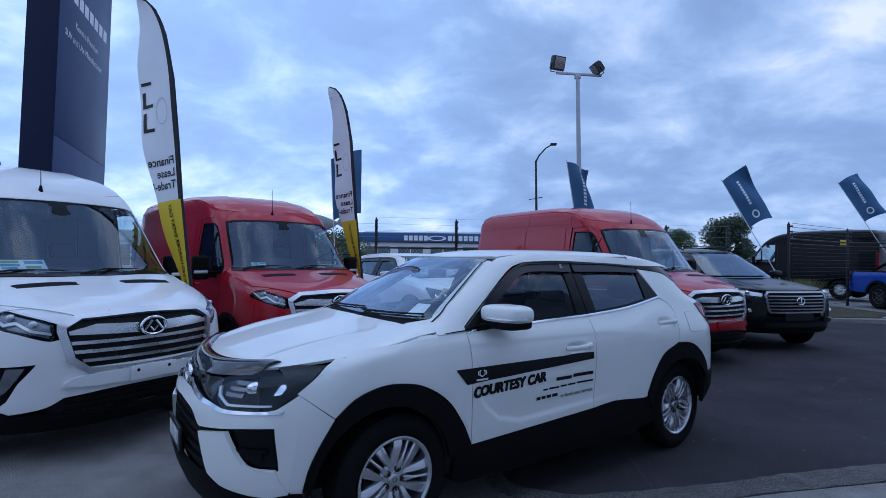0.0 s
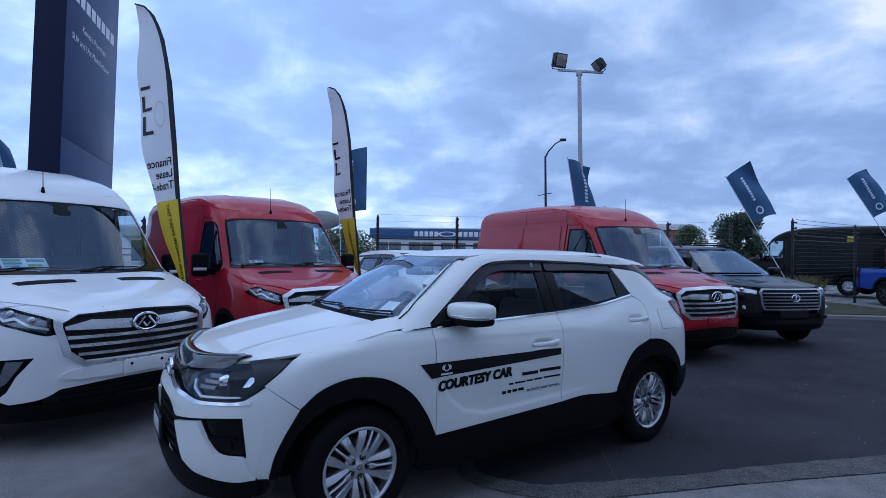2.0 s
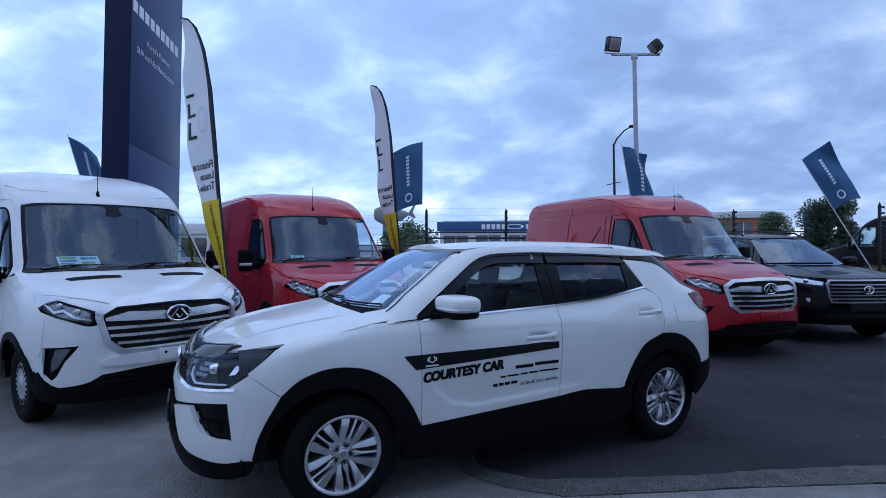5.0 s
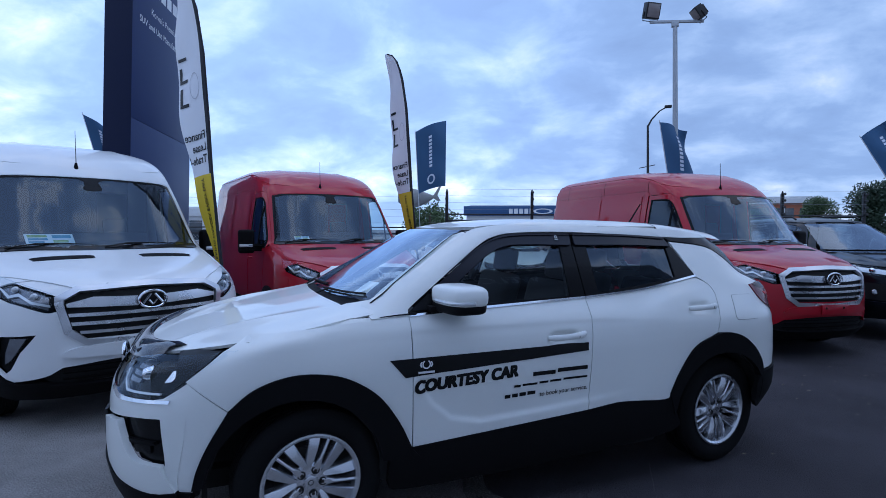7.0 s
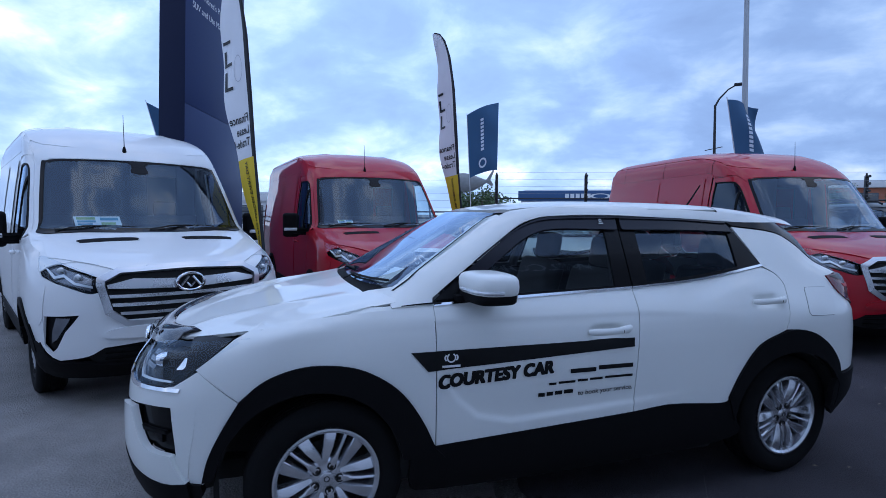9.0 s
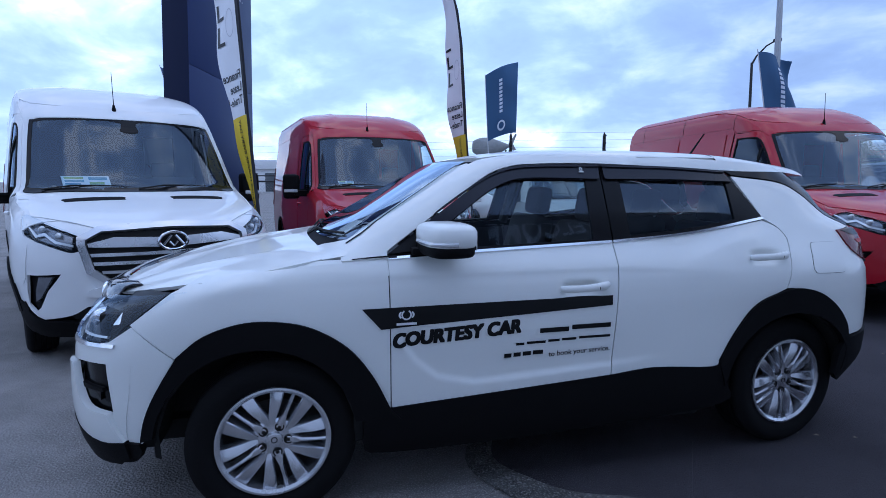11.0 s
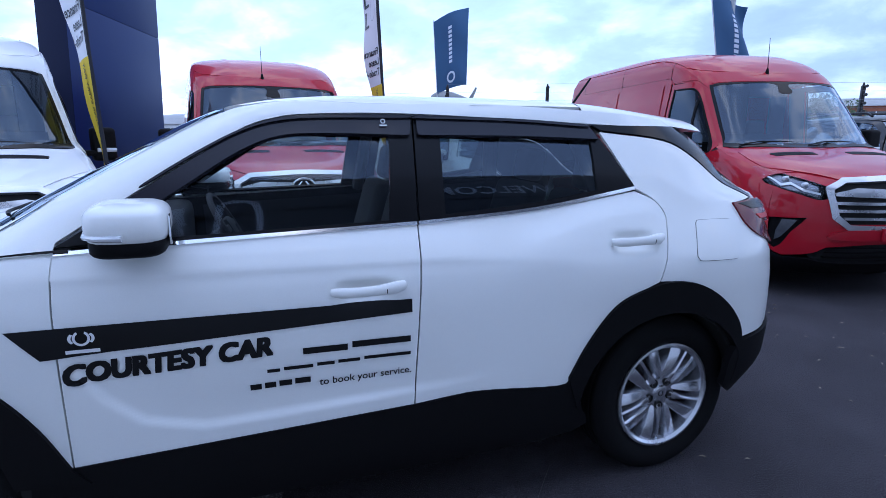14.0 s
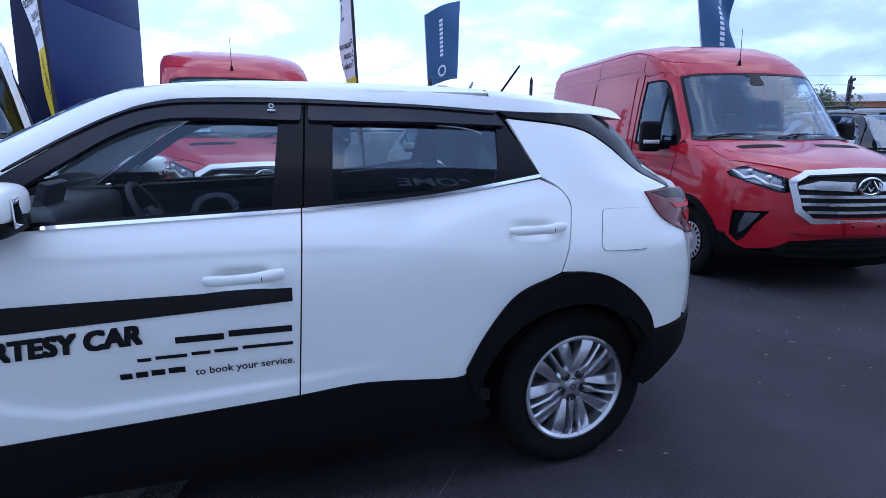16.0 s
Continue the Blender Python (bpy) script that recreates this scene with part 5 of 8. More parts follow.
def delivery_van(m, label, body, card=1.0, aerial=True):
    """Long panel van with a raised roof; x ahead, y to its left, origin on the ground under the grille."""
    van = thing("delivery_van", m, label, "van", "parked delivery vans")
    side, front, cap, rear = VAN.side, VAN.front, VAN.cap, VAN.rear
    G = 0.0018
    hx, wr = -0.985, 0.348
    hr = hx - 3.366
    arch = arch_line(hx, 0.435, wr, 176, 20, 10)
    # inner shell and floor
    inner = [(-0.55, 0.35, 1), (-0.55, 1.05, 1), (-1.25, 1.28, 1), (-2.2, 1.34, 1), (-5.4, 1.34, 1), (-5.4, 0.4, 1), *[(*p, 1) for p in arch_line(hr, 0.42, wr, 180, 0)], *[(*p, 1) for p in arch_line(hx, 0.42, wr, 180, 0)]]
    both("inner_panel", patch(inner, side, 0, 2, 0, 0.15, lift=-0.03), UNDER, van)
    part("floor_pan", joined(block(-5.4, -0.3, -0.55, 0.55, 0.34, 0.46, 0.02), block(-3.85, -1.45, -0.9, 0.9, 0.36, 0.5, 0.02), block(-0.62, -0.35, -0.8, 0.8, 0.3, 1.0, 0.02), block(-1.32, -1.22, -0.93, 0.93, 0.35, 1.22, 0.02)), UNDER, van)
    for wx in (hx, hr):
        for s_ in (1, -1):
            part("wheel_arch_liner", arch_liner(wx, s_, 0.425, wr, 0.975), UNDER, van)
    # flanks
    wing = [(-1.365, 0.45, 1), (-1.36, 0.75), (-1.33, 1.05), (-1.30, 1.30, 1), (-1.20, 1.335, 1), (-1.02, 1.27), (-0.80, 1.215, 1), (-0.728, 1.185, 1), (-0.595, 1.10, 1), (-0.505, 1.04, 1), (-0.42, 0.968, 1), (-0.42, 0.72, 1), (-0.455, 0.66, 1)] + [(*p, 1) for p in arch_line(hx, 0.475, wr, 40, 168, 10)]
    wing_p = patch(wing, side, 0.012, 4, G, 0.06)
    both("front_wing", wing_p, body, van)
    window = [(-1.40, 1.305), (-1.34, 1.35), (-1.525, 1.62), (-1.70, 1.86), (-1.805, 1.96), (-1.915, 1.982), (-2.155, 1.982), (-2.188, 1.95), (-2.198, 1.36), (-2.155, 1.313), (-1.80, 1.30)]
    win_out = [(-1.33, 1.29, 1), (-1.30, 1.345), (-1.51, 1.64), (-1.69, 1.88), (-1.80, 1.98), (-1.91, 2.0), (-2.18, 2.0), (-2.21, 1.96), (-2.22, 1.34), (-2.17, 1.295), (-1.80, 1.28)]
    door = [(-1.375, 0.45, 1), (-1.37, 0.75), (-1.34, 1.05), (-1.305, 1.25, 1), (-1.265, 1.37, 1), (-1.49, 1.67), (-1.68, 1.92), (-1.78, 2.03), (-1.90, 2.065), (-2.22, 2.065, 1), (-2.26, 2.02), (-2.27, 1.2), (-2.25, 0.45, 1)]
    fd = both("cab_door", patch(door, side, 0.012, 4, G, 0.06, holes=[win_out]), body, van)
    both("load_bay_side", patch([(-2.28, 0.45, 1), (-2.30, 1.2), (-2.29, 2.02), (-2.25, 2.08, 1), (-2.30, 2.14, 1), (-5.45, 2.14, 1), (-5.45, 0.45, 1)] + [(*p, 1) for p in arch_line(hr, 0.46, wr, 12, 168, 10)], side, 0.012, 4, G, 0.09), body, van)
    both("upper_side", patch([(-1.80, 2.06, 1), (-1.89, 2.085), (-2.24, 2.085, 1), (-2.31, 2.145, 1), (-5.45, 2.145, 1), (-5.43, 2.30, 1), (-2.4, 2.30, 1), (-2.06, 2.22, 1), (-1.86, 2.11, 1)], side, 0.012, 3, 0.001, 0.06), body, van)
    both("cant_rail", patch([(-1.80, 1.99, 1), (-1.86, 2.06), (-2.3, 2.075, 1), (-5.4, 2.10, 1), (-5.4, 2.43, 1), (-2.5, 2.43), (-2.1, 2.30), (-1.84, 2.13)], side, 0, 3, 0, 0.06, lift=-0.005), body, van)
    for u in (-2.30, -3.55, -4.85):
        both("panel_seam", patch([(u, 2.12, 1), (u - 0.008, 2.12, 1), (u - 0.008, 2.38, 1), (u, 2.38, 1)], side, 0, 2, 0, 0.06, lift=0.002), TRIM, van)
    for u0, u1 in ((-2.42, -3.45), (-3.62, -4.78)):
        pressing = [(u0, 1.32, 1), (u0 - 0.02, 2.0), (u0 - 0.08, 2.07), (u1 + 0.08, 2.07), (u1 + 0.02, 2.0), (u1, 1.32, 1), (u1 + 0.03, 1.29), (u0 - 0.03, 1.29)]
        both("bay_pressing", patch(pressing, side, 0.0, 4, 0, 0.09, lift=0.008), body, van)
    both("sill_moulding", patch([(-1.30, 0.52, 1), (-3.80, 0.52, 1), (-3.80, 0.36, 1), (-1.33, 0.36, 1)], side, 0.04, 2, 0, 0.1, lift=0.012), TRIM, van)
    for s_, d in zip((1, -1), fd):
        k = (lambda q: q) if s_ > 0 else flipped
        part("window_frame", k(patch(win_out, side, 0.01, 4, 0.001, 0.05, holes=[window], lift=-0.001)), TRIM, d)
        part("window_glass", k(patch(window, side, 0, 4, -0.004, 0.06, lift=-0.008)), GLASS, d)
        part("window_divider", k(patch([(-1.70, 1.32, 1), (-1.69, 1.85, 1), (-1.725, 1.87, 1), (-1.735, 1.32, 1)], side, 0.01, 2, 0, 0.05, lift=0.001)), TRIM, d)
        hd = tube([(-2.03 - 0.022 * i, s_ * (float(VAN.half(np.array([-2.03]), np.array([1.14]))[0]) + 0.03 * math.sin(math.pi * i / 8) ** 0.5 if 0 < i < 8 else s_ * 0 + float(VAN.half(np.array([-2.03]), np.array([1.14]))[0])), 1.14) for i in range(9)], 0.014, 8)
        part("door_handle", hd, body, d)
        arm = joined(block(-1.50, -1.36, s_ * 0.96, s_ * 1.16, 1.345, 1.40, 0.02), block(-1.52, -1.34, s_ * 0.955, s_ * 0.995, 1.28, 1.46, 0.015))
        shift = Matrix.Translation((-0.10, -0.02 * s_, -0.075))
        wm = part("wing_mirror", moved(joined(arm, moved(block(-0.065, 0.065, -0.105, 0.105, -0.165, 0.155, 0.05, 4), pose(-1.43, s_ * 1.20, 1.46, 0, 0, 8 * s_))), shift), TRIM, d)
        part("indicator", moved(block(-0.01, 0.01, -0.085, 0.085, -0.02, 0.02, 0.008), shift @ pose(-1.366, s_ * 1.215, 1.40, 0, 0, 8 * s_)), LAMP_IN, wm)
        part("mirror_glass", moved(block(-0.004, 0.004, -0.085, 0.085, -0.125, 0.12, 0.003), shift @ pose(-1.495, s_ * 1.19, 1.47, 0, 0, 8 * s_)), MIRROR, wm)
        band = arch_band(hx, wr, 0.415, 0.480, 12, 172, 14)
        part("wheel_arch_moulding", k(patch(band, side, 0.03, 3, 0, 0.05, lift=0.016)), TRIM, van)
        band = arch_band(hr, wr, 0.415, 0.47, 10, 170, 14)
        part("wheel_arch_moulding", k(patch(band, side, 0.03, 3, 0, 0.05, lift=0.012)), TRIM, van)
    # roof, bonnet, screen
    roof = [(-1.70, 0.0), (-1.735, 0.4), (-1.80, 0.62), (-1.90, 0.76, 1), (-2.06, 0.825), (-2.4, 0.84), (-5.43, 0.83, 1), (-5.46, 0.0), (-5.43, -0.83, 1), (-2.4, -0.84), (-2.06, -0.825), (-1.90, -0.76, 1), (-1.80, -0.62), (-1.735, -0.4)]

    def roof_chart(u, v):
        p, n = cap(u, v)
        dome = np.exp(-(((np.abs(v) - 0.46) / 0.035) ** 2)) * np.clip((-u - 1.85) / 0.3, 0, 1) * 0.010
        p[:, 2] += dome
        return p, n

    part("roof", patch(roof, roof_chart, 0.012, 4, 0.0, 0.06), body, van)
    part("brow", patch([(-0.80, 1.985, 1), (-0.70, 2.045), (0.0, 2.062), (0.70, 2.045), (0.80, 1.985, 1), (0.83, 2.06), (0.80, 2.14), (0.62, 2.17), (0.0, 2.175), (-0.62, 2.17), (-0.80, 2.14), (-0.83, 2.06)], front, 0.01, 4, 0, 0.05), body, van)
    bonnet = [(-0.125, 0.0), (-0.135, 0.30), (-0.155, 0.50, 1), (-0.23, 0.575, 1), (-0.42, 0.74), (-0.62, 0.88, 1), (-0.80, 0.885), (-1.02, 0.865, 1), (-1.06, 0.72), (-1.02, 0.4), (-1.01, 0.0), (-1.02, -0.4), (-1.06, -0.72), (-1.02, -0.865, 1), (-0.80, -0.885), (-0.62, -0.88, 1), (-0.42, -0.74), (-0.23, -0.575, 1), (-0.155, -0.50, 1), (-0.135, -0.30)]
    bn = part("bonnet", patch(bonnet, cap, 0.015, 4, 0.002, 0.05), body, van)
    for s_ in (1, -1):
        part("bonnet_shoulder", patch([(-0.40, s_ * 0.73, 1), (-0.62, s_ * 0.872, 1), (-0.80, s_ * 0.877), (-1.02, s_ * 0.858, 1), (-1.26, s_ * 0.93, 1), (-1.0, s_ * 0.962), (-0.75, s_ * 0.968), (-0.55, s_ * 0.945, 1)], cap, 0.01, 3, 0.0, 0.05, lift=-0.006), body, van)
        part("bonnet_vent", patch([(-0.77, s_ * 0.20), (-0.75, s_ * 0.23), (-0.765, s_ * 0.60), (-0.79, s_ * 0.64), (-0.86, s_ * 0.62), (-0.85, s_ * 0.22)], cap, 0.004, 4, 0, 0.05, lift=0.003), TRIM, bn)
    part("cowl_cover", patch([(-1.015, -0.85, 1), (-1.06, -0.72), (-1.015, -0.4), (-1.005, 0.0), (-1.015, 0.4), (-1.06, 0.72), (-1.015, 0.85, 1), (-1.25, 0.93, 1), (-1.13, 0.5), (-1.10, 0.0), (-1.13, -0.5), (-1.25, -0.93, 1)], cap, 0, 4, 0, 0.05, lift=-0.008), TRIM, van)
    scr = [(-0.905, 1.350), (-0.6, 1.357), (0.0, 1.347), (0.6, 1.357), (0.905, 1.350), (0.893, 1.44), (0.822, 1.96), (0.775, 2.022), (0.61, 2.043), (0.0, 2.055), (-0.61, 2.043), (-0.775, 2.022), (-0.822, 1.96), (-0.893, 1.44)]
    scr_in = [(-0.875, 1.390), (-0.6, 1.395), (0.0, 1.385), (0.6, 1.395), (0.875, 1.390), (0.860, 1.48), (0.795, 1.945), (0.752, 2.002), (0.60, 2.022), (0.10, 2.033), (0.08, 1.93), (-0.08, 1.93), (-0.10, 2.033), (-0.60, 2.022), (-0.752, 2.002), (-0.795, 1.945), (-0.860, 1.48)]
    scr, scr_in = ([(y * 0.97, z) for y, z in ring] for ring in (scr, scr_in))
    ws = part("windscreen", patch(scr, front, 0, 4, 0, 0.04), SCREEN, van)
    surround = [(-0.955, 1.30, 1), (0.0, 1.30), (0.955, 1.30, 1), (0.935, 1.45), (0.875, 2.04), (0.86, 2.20, 1), (0.6, 2.26), (0.0, 2.27), (-0.6, 2.26), (-0.86, 2.20, 1), (-0.875, 2.04), (-0.935, 1.45)]
    part("screen_surround", patch(surround, front, 0.0, 3, 0, 0.04, holes=[scr], lift=-0.004), body, van)
    part("screen_edge", patch(scr, front, 0.0, 4, 0.0, 0.04, holes=[scr_in], lift=0.003), GLOSS_BLACK, ws)
    xs = float(VAN.nose(np.array([0.0]), np.array([1.96]))[0])
    part("camera_pod", block(xs - 0.09, xs - 0.02, -0.07, 0.07, 1.90, 1.995, 0.02), DASH, ws)
    for y0, y1 in ((-0.74, -0.02), (0.0, 0.72)):
        pts = []
        for i in range(9):
            y = y0 + (y1 - y0) * i / 8
            z = 1.40 + 0.03 * math.sin(i / 8 * 3)
            pts.append((float(VAN.nose(np.array([y]), np.array([z]))[0]) + 0.014, y, z - 0.02))
        part("wiper", joined(tube(pts, 0.005, 6), tube([(pts[0][0] + 0.03, y0 - 0.03, 1.375), (pts[2][0] + 0.02, pts[2][1], pts[2][2] + 0.01), pts[4]], 0.0065, 6)), UNDER, van)
    # nose
    def low(pts):
        """The skirt below the grille hangs a little lower."""
        return [(p[0], p[1] if p[1] >= 0.72 else max(0.235, 0.72 - (0.72 - p[1]) * 1.13), *p[2:]) for p in pts]

    skin = [(-0.62, 0.92, 1), (-0.50, 0.705, 1), (0.50, 0.705, 1), (0.62, 0.92, 1), (0.70, 0.915), (0.875, 0.99, 1), (0.945, 1.04, 1), (0.962, 0.75), (0.962, 0.56, 1), (0.940, 0.50), (0.90, 0.455, 1), (0.86, 0.435, 1), (0.70, 0.465), (0.60, 0.52, 1), (0.30, 0.545), (0.0, 0.55), (-0.30, 0.545), (-0.60, 0.52, 1), (-0.70, 0.465), (-0.86, 0.435, 1), (-0.90, 0.455, 1), (-0.940, 0.50), (-0.962, 0.56, 1), (-0.962, 0.75), (-0.945, 1.04, 1), (-0.875, 0.99, 1), (-0.70, 0.915)]
    fog = [(0.745, 0.750, 1), (0.83, 0.742, 1), (0.938, 0.735, 1), (0.948, 0.54, 1), (0.905, 0.485, 1), (0.875, 0.52, 1), (0.83, 0.63, 1)]
    fog = low(fog)
    part("front_bumper", patch(low(skin), front, 0.02, 4, 0.001, 0.04, holes=[fog, [(-p[0], *p[1:]) for p in fog]], lift=0.003), body, van)
    part("bumper_plinth", patch([(-0.60, 0.60), (-0.4, 0.655), (0.4, 0.655), (0.60, 0.60), (0.5, 0.565), (0.0, 0.56), (-0.5, 0.565)], front, 0.03, 4, 0, 0.05, lift=0.028), body, van)
    px = float(VAN.nose(np.array([0.0]), np.array([0.62]))[0])
    pl = part("plate_mount", block(px + 0.028, px + 0.042, -0.19, 0.19, 0.558, 0.672, 0.006), body, van)
    for s_ in (1, -1):
        part("plate_clip", moved(lathe([(0.0, 0.004), (0.011, 0.004), (0.013, 0.0)], 16, "z"), Matrix.Translation((px + 0.042, s_ * 0.13, 0.635)) @ Matrix.Rotation(radians(90), 4, "Y")), TRIM, pl)
        mir = [(s_ * p[0], *p[1:]) for p in fog]
        fp = part("fog_recess", patch(mir, front, 0, 3, 0, 0.05, lift=-0.03), TRIM, van)
        part("fog_lamp", patch([(s_ * p[0], *p[1:]) for p in [(0.800, 0.726, 1), (0.882, 0.724, 1), (0.905, 0.62, 1), (0.908, 0.530, 1), (0.880, 0.56, 1), (0.842, 0.64, 1)]], front, 0.03, 3, 0, 0.03, lift=-0.006), LAMP_MID, fp)
        lens_ = [(0.640, 1.052, 1), (0.78, 1.118), (0.900, 1.182, 1), (0.930, 1.168), (0.938, 1.09), (0.925, 1.036), (0.86, 0.988), (0.76, 0.940), (0.655, 0.905, 1)]
        mir = [(s_ * p[0], *p[1:]) for p in lens_]
        hl = part("headlamp", patch(mir, front, 0, 4, 0.0, 0.03, lift=-0.035), LAMP_DARK, van)
        part("lens", patch(mir, front, 0.012, 4, 0.0, 0.03, lift=0.004), LENS, hl)
        bowl = [(0.665, 1.035, 1), (0.78, 1.095), (0.885, 1.150, 1), (0.918, 1.09), (0.90, 1.040, 1), (0.84, 0.995), (0.68, 0.93, 1)]
        part("reflector", patch([(s_ * p[0], *p[1:]) for p in bowl], front, 0.0, 3, 0, 0.02, lift=-0.028), LAMP_MID, hl)
        drl = [(0.920, 1.115, 1), (0.900, 1.155, 1), (0.885, 1.148, 1), (0.905, 1.105, 1), (0.87, 1.045, 1), (0.82, 1.062, 1), (0.76, 1.0, 1), (0.665, 0.970, 1), (0.665, 0.952, 1), (0.77, 0.982, 1), (0.825, 1.040, 1), (0.88, 1.024, 1)]
        part("light_guide", patch([(s_ * p[0], *p[1:]) for p in drl], front, 0.012, 2, 0, 0.03, lift=-0.010), LAMP_IN, hl)
        for y, z, r in ((0.735, 1.035, 0.026), (0.825, 1.085, 0.024)):
            part("projector", moved(lathe([(0.0, 0.03), (r * 0.6, 0.024), (r * 0.9, 0.008), (r, -0.02)], 20, "z"), Matrix.Translation((float(VAN.nose(np.array([y]), np.array([z]))[0]) - 0.022, s_ * y, z)) @ Matrix.Rotation(radians(70), 4, "Y")), LAMP_IN, hl)
    frame_ = [(-0.49, 1.092, 1), (0.0, 1.112), (0.49, 1.092, 1), (0.628, 1.020, 1), (0.634, 0.975, 1), (0.588, 0.755, 1), (0.46, 0.655, 1), (0.0, 0.640), (-0.46, 0.655, 1), (-0.588, 0.755, 1), (-0.634, 0.975, 1), (-0.628, 1.020, 1)]
    hole = [(-0.475, 1.056, 1), (0.0, 1.074), (0.475, 1.056, 1), (0.578, 0.998, 1), (0.582, 0.970, 1), (0.538, 0.780, 1), (0.445, 0.700, 1), (0.0, 0.686), (-0.445, 0.700, 1), (-0.538, 0.780, 1), (-0.582, 0.970, 1), (-0.578, 0.998, 1)]
    grille = part("grille", patch(frame_, front, 0.03, 4, 0, 0.03, holes=[hole], lift=0.018), SATIN, van)
    part("grille_backing", patch(hole, front, 0, 4, -0.01, 0.06, lift=-0.02), UNDER, grille)
    for z, w, h in ((0.742, 0.49, 0.022), (0.808, 0.54, 0.026), (0.874, 0.555, 0.026)):
        part("grille_slat", patch([(-w, z, 1), (0.0, z - 0.004), (w, z, 1), (w + 0.005, z + h, 1), (0.0, z + h - 0.004), (-w - 0.005, z + h, 1)], front, 0.02, 4, 0, 0.03, lift=0.006), SATIN, grille)
    for s_ in (1, -1):
        wing_ = [(0.10, 0.930, 1), (0.565, 0.948, 1), (0.572, 0.975, 1), (0.47, 1.000, 1), (0.40, 1.018, 1), (0.10, 1.006, 1)]
        part("grille_wing", patch([(s_ * p[0], *p[1:]) for p in wing_], front, 0.02, 2, 0, 0.03, lift=0.004), SATIN, grille)
    ex = float(VAN.nose(np.array([0.0]), np.array([0.97]))[0]) + 0.03
    oval = tube([(0.0, 0.105 * math.cos(a), 0.07 * math.sin(a)) for a in np.linspace(0, 2 * math.pi, 33)], 0.011, 8)
    peaks = []
    for s_ in (1, -1):
        peaks += [tube([(0, s_ * 0.075, -0.03), (0, s_ * 0.015, 0.045)], 0.010, 6), tube([(0, s_ * 0.03, -0.005), (0, 0, -0.042)], 0.008, 6)]
    part("emblem_disc", moved(lathe([(0.0, 0.006), (0.09, 0.004), (0.1, -0.01)], 28, "z"), Matrix.Translation((ex - 0.004, 0, 0.975)) @ Matrix.Rotation(radians(90), 4, "Y") @ Matrix.Diagonal((0.68, 1, 1, 1))), GLOSS_BLACK, grille)
    part("emblem", moved(joined(oval, *peaks), Matrix.Translation((ex + 0.004, 0, 0.975))), CHROME, grille)
    part("lower_intake", patch(low([(-0.62, 0.535, 1), (0.0, 0.56), (0.62, 0.535, 1), (0.72, 0.45, 1), (0.6, 0.40), (0.0, 0.395), (-0.6, 0.40), (-0.72, 0.45, 1)]), front, 0, 3, 0, 0.06, lift=-0.03), UNDER, van)
    for z in (0.39, 0.44, 0.485):
        part("intake_slat", patch([(-0.60, z, 1), (0.60, z, 1), (0.60, z + 0.012, 1), (-0.60, z + 0.012, 1)], front, 0.02, 2, 0, 0.06, lift=-0.012), TRIM, van)
    lip = [(-0.960, 0.55, 1), (-0.94, 0.49), (-0.90, 0.445), (-0.85, 0.425, 1), (-0.70, 0.42), (-0.55, 0.40), (0.0, 0.395), (0.55, 0.40), (0.70, 0.42), (0.85, 0.425, 1), (0.90, 0.445), (0.94, 0.49), (0.960, 0.55, 1), (0.975, 0.50), (0.965, 0.42), (0.88, 0.31), (0.6, 0.285), (0.0, 0.275), (-0.6, 0.285), (-0.88, 0.31), (-0.965, 0.42), (-0.975, 0.50)]
    part("lower_bumper", patch(low(lip), front, 0.04, 4, 0, 0.04, lift=0.014), TRIM, van)
    both("bumper_corner", patch([(-0.42, 0.48, 1), (-0.42, 0.26, 1), (-0.56, 0.27, 1), (-0.585, 0.42), (-0.56, 0.52), (-0.52, 0.53, 1)], side, 0.03, 3, 0, 0.05, lift=0.010), TRIM, van)
    for s_ in (1, -1):
        fill = [(0.50, 1.085, 1), (0.62, 1.035, 1), (0.65, 1.050), (0.78, 1.112), (0.90, 1.178), (0.940, 1.175, 1), (0.965, 1.22, 1), (0.90, 1.25, 1), (0.70, 1.165), (0.52, 1.118, 1)]
        part("nose_shoulder", patch([(s_ * p[0], *p[1:]) for p in fill], front, 0, 3, 0, 0.04, lift=-0.010), body, van)
        fill = [(-0.42, 0.70, 1), (-0.42, 0.48, 1), (-0.52, 0.50, 1), (-0.56, 0.56), (-0.64, 0.66, 1), (-0.5, 0.75, 1)]
        fp = patch(fill, side, 0, 2, 0, 0.04, lift=-0.004)
        part("bumper_side", fp if s_ > 0 else flipped(fp), body, van)
    # rear
    for s_ in (1, -1):
        part("rear_door", patch([(s_ * 0.004, 0.5, 1), (s_ * 0.92, 0.5, 1), (s_ * 0.86, 2.1), (s_ * 0.72, 2.36, 1), (s_ * 0.004, 2.36, 1)], rear, 0.012, 3, 0, 0.15), body, van)
    both("rear_corner", patch([(-5.40, 0.5, 1), (-5.525, 0.5, 1), (-5.51, 2.1, 1), (-5.46, 2.3, 1), (-5.40, 2.3, 1)], side, 0.01, 2, 0, 0.06), body, van)
    both("tail_lamp", patch([(-5.40, 1.0, 1), (-5.50, 1.0, 1), (-5.49, 1.75, 1), (-5.40, 1.7, 1)], side, 0.02, 3, 0, 0.06, lift=0.01), RED_LENS, van)
    part("rear_bumper", block(-5.62, -5.40, -0.95, 0.95, 0.36, 0.52, 0.04), TRIM, van)
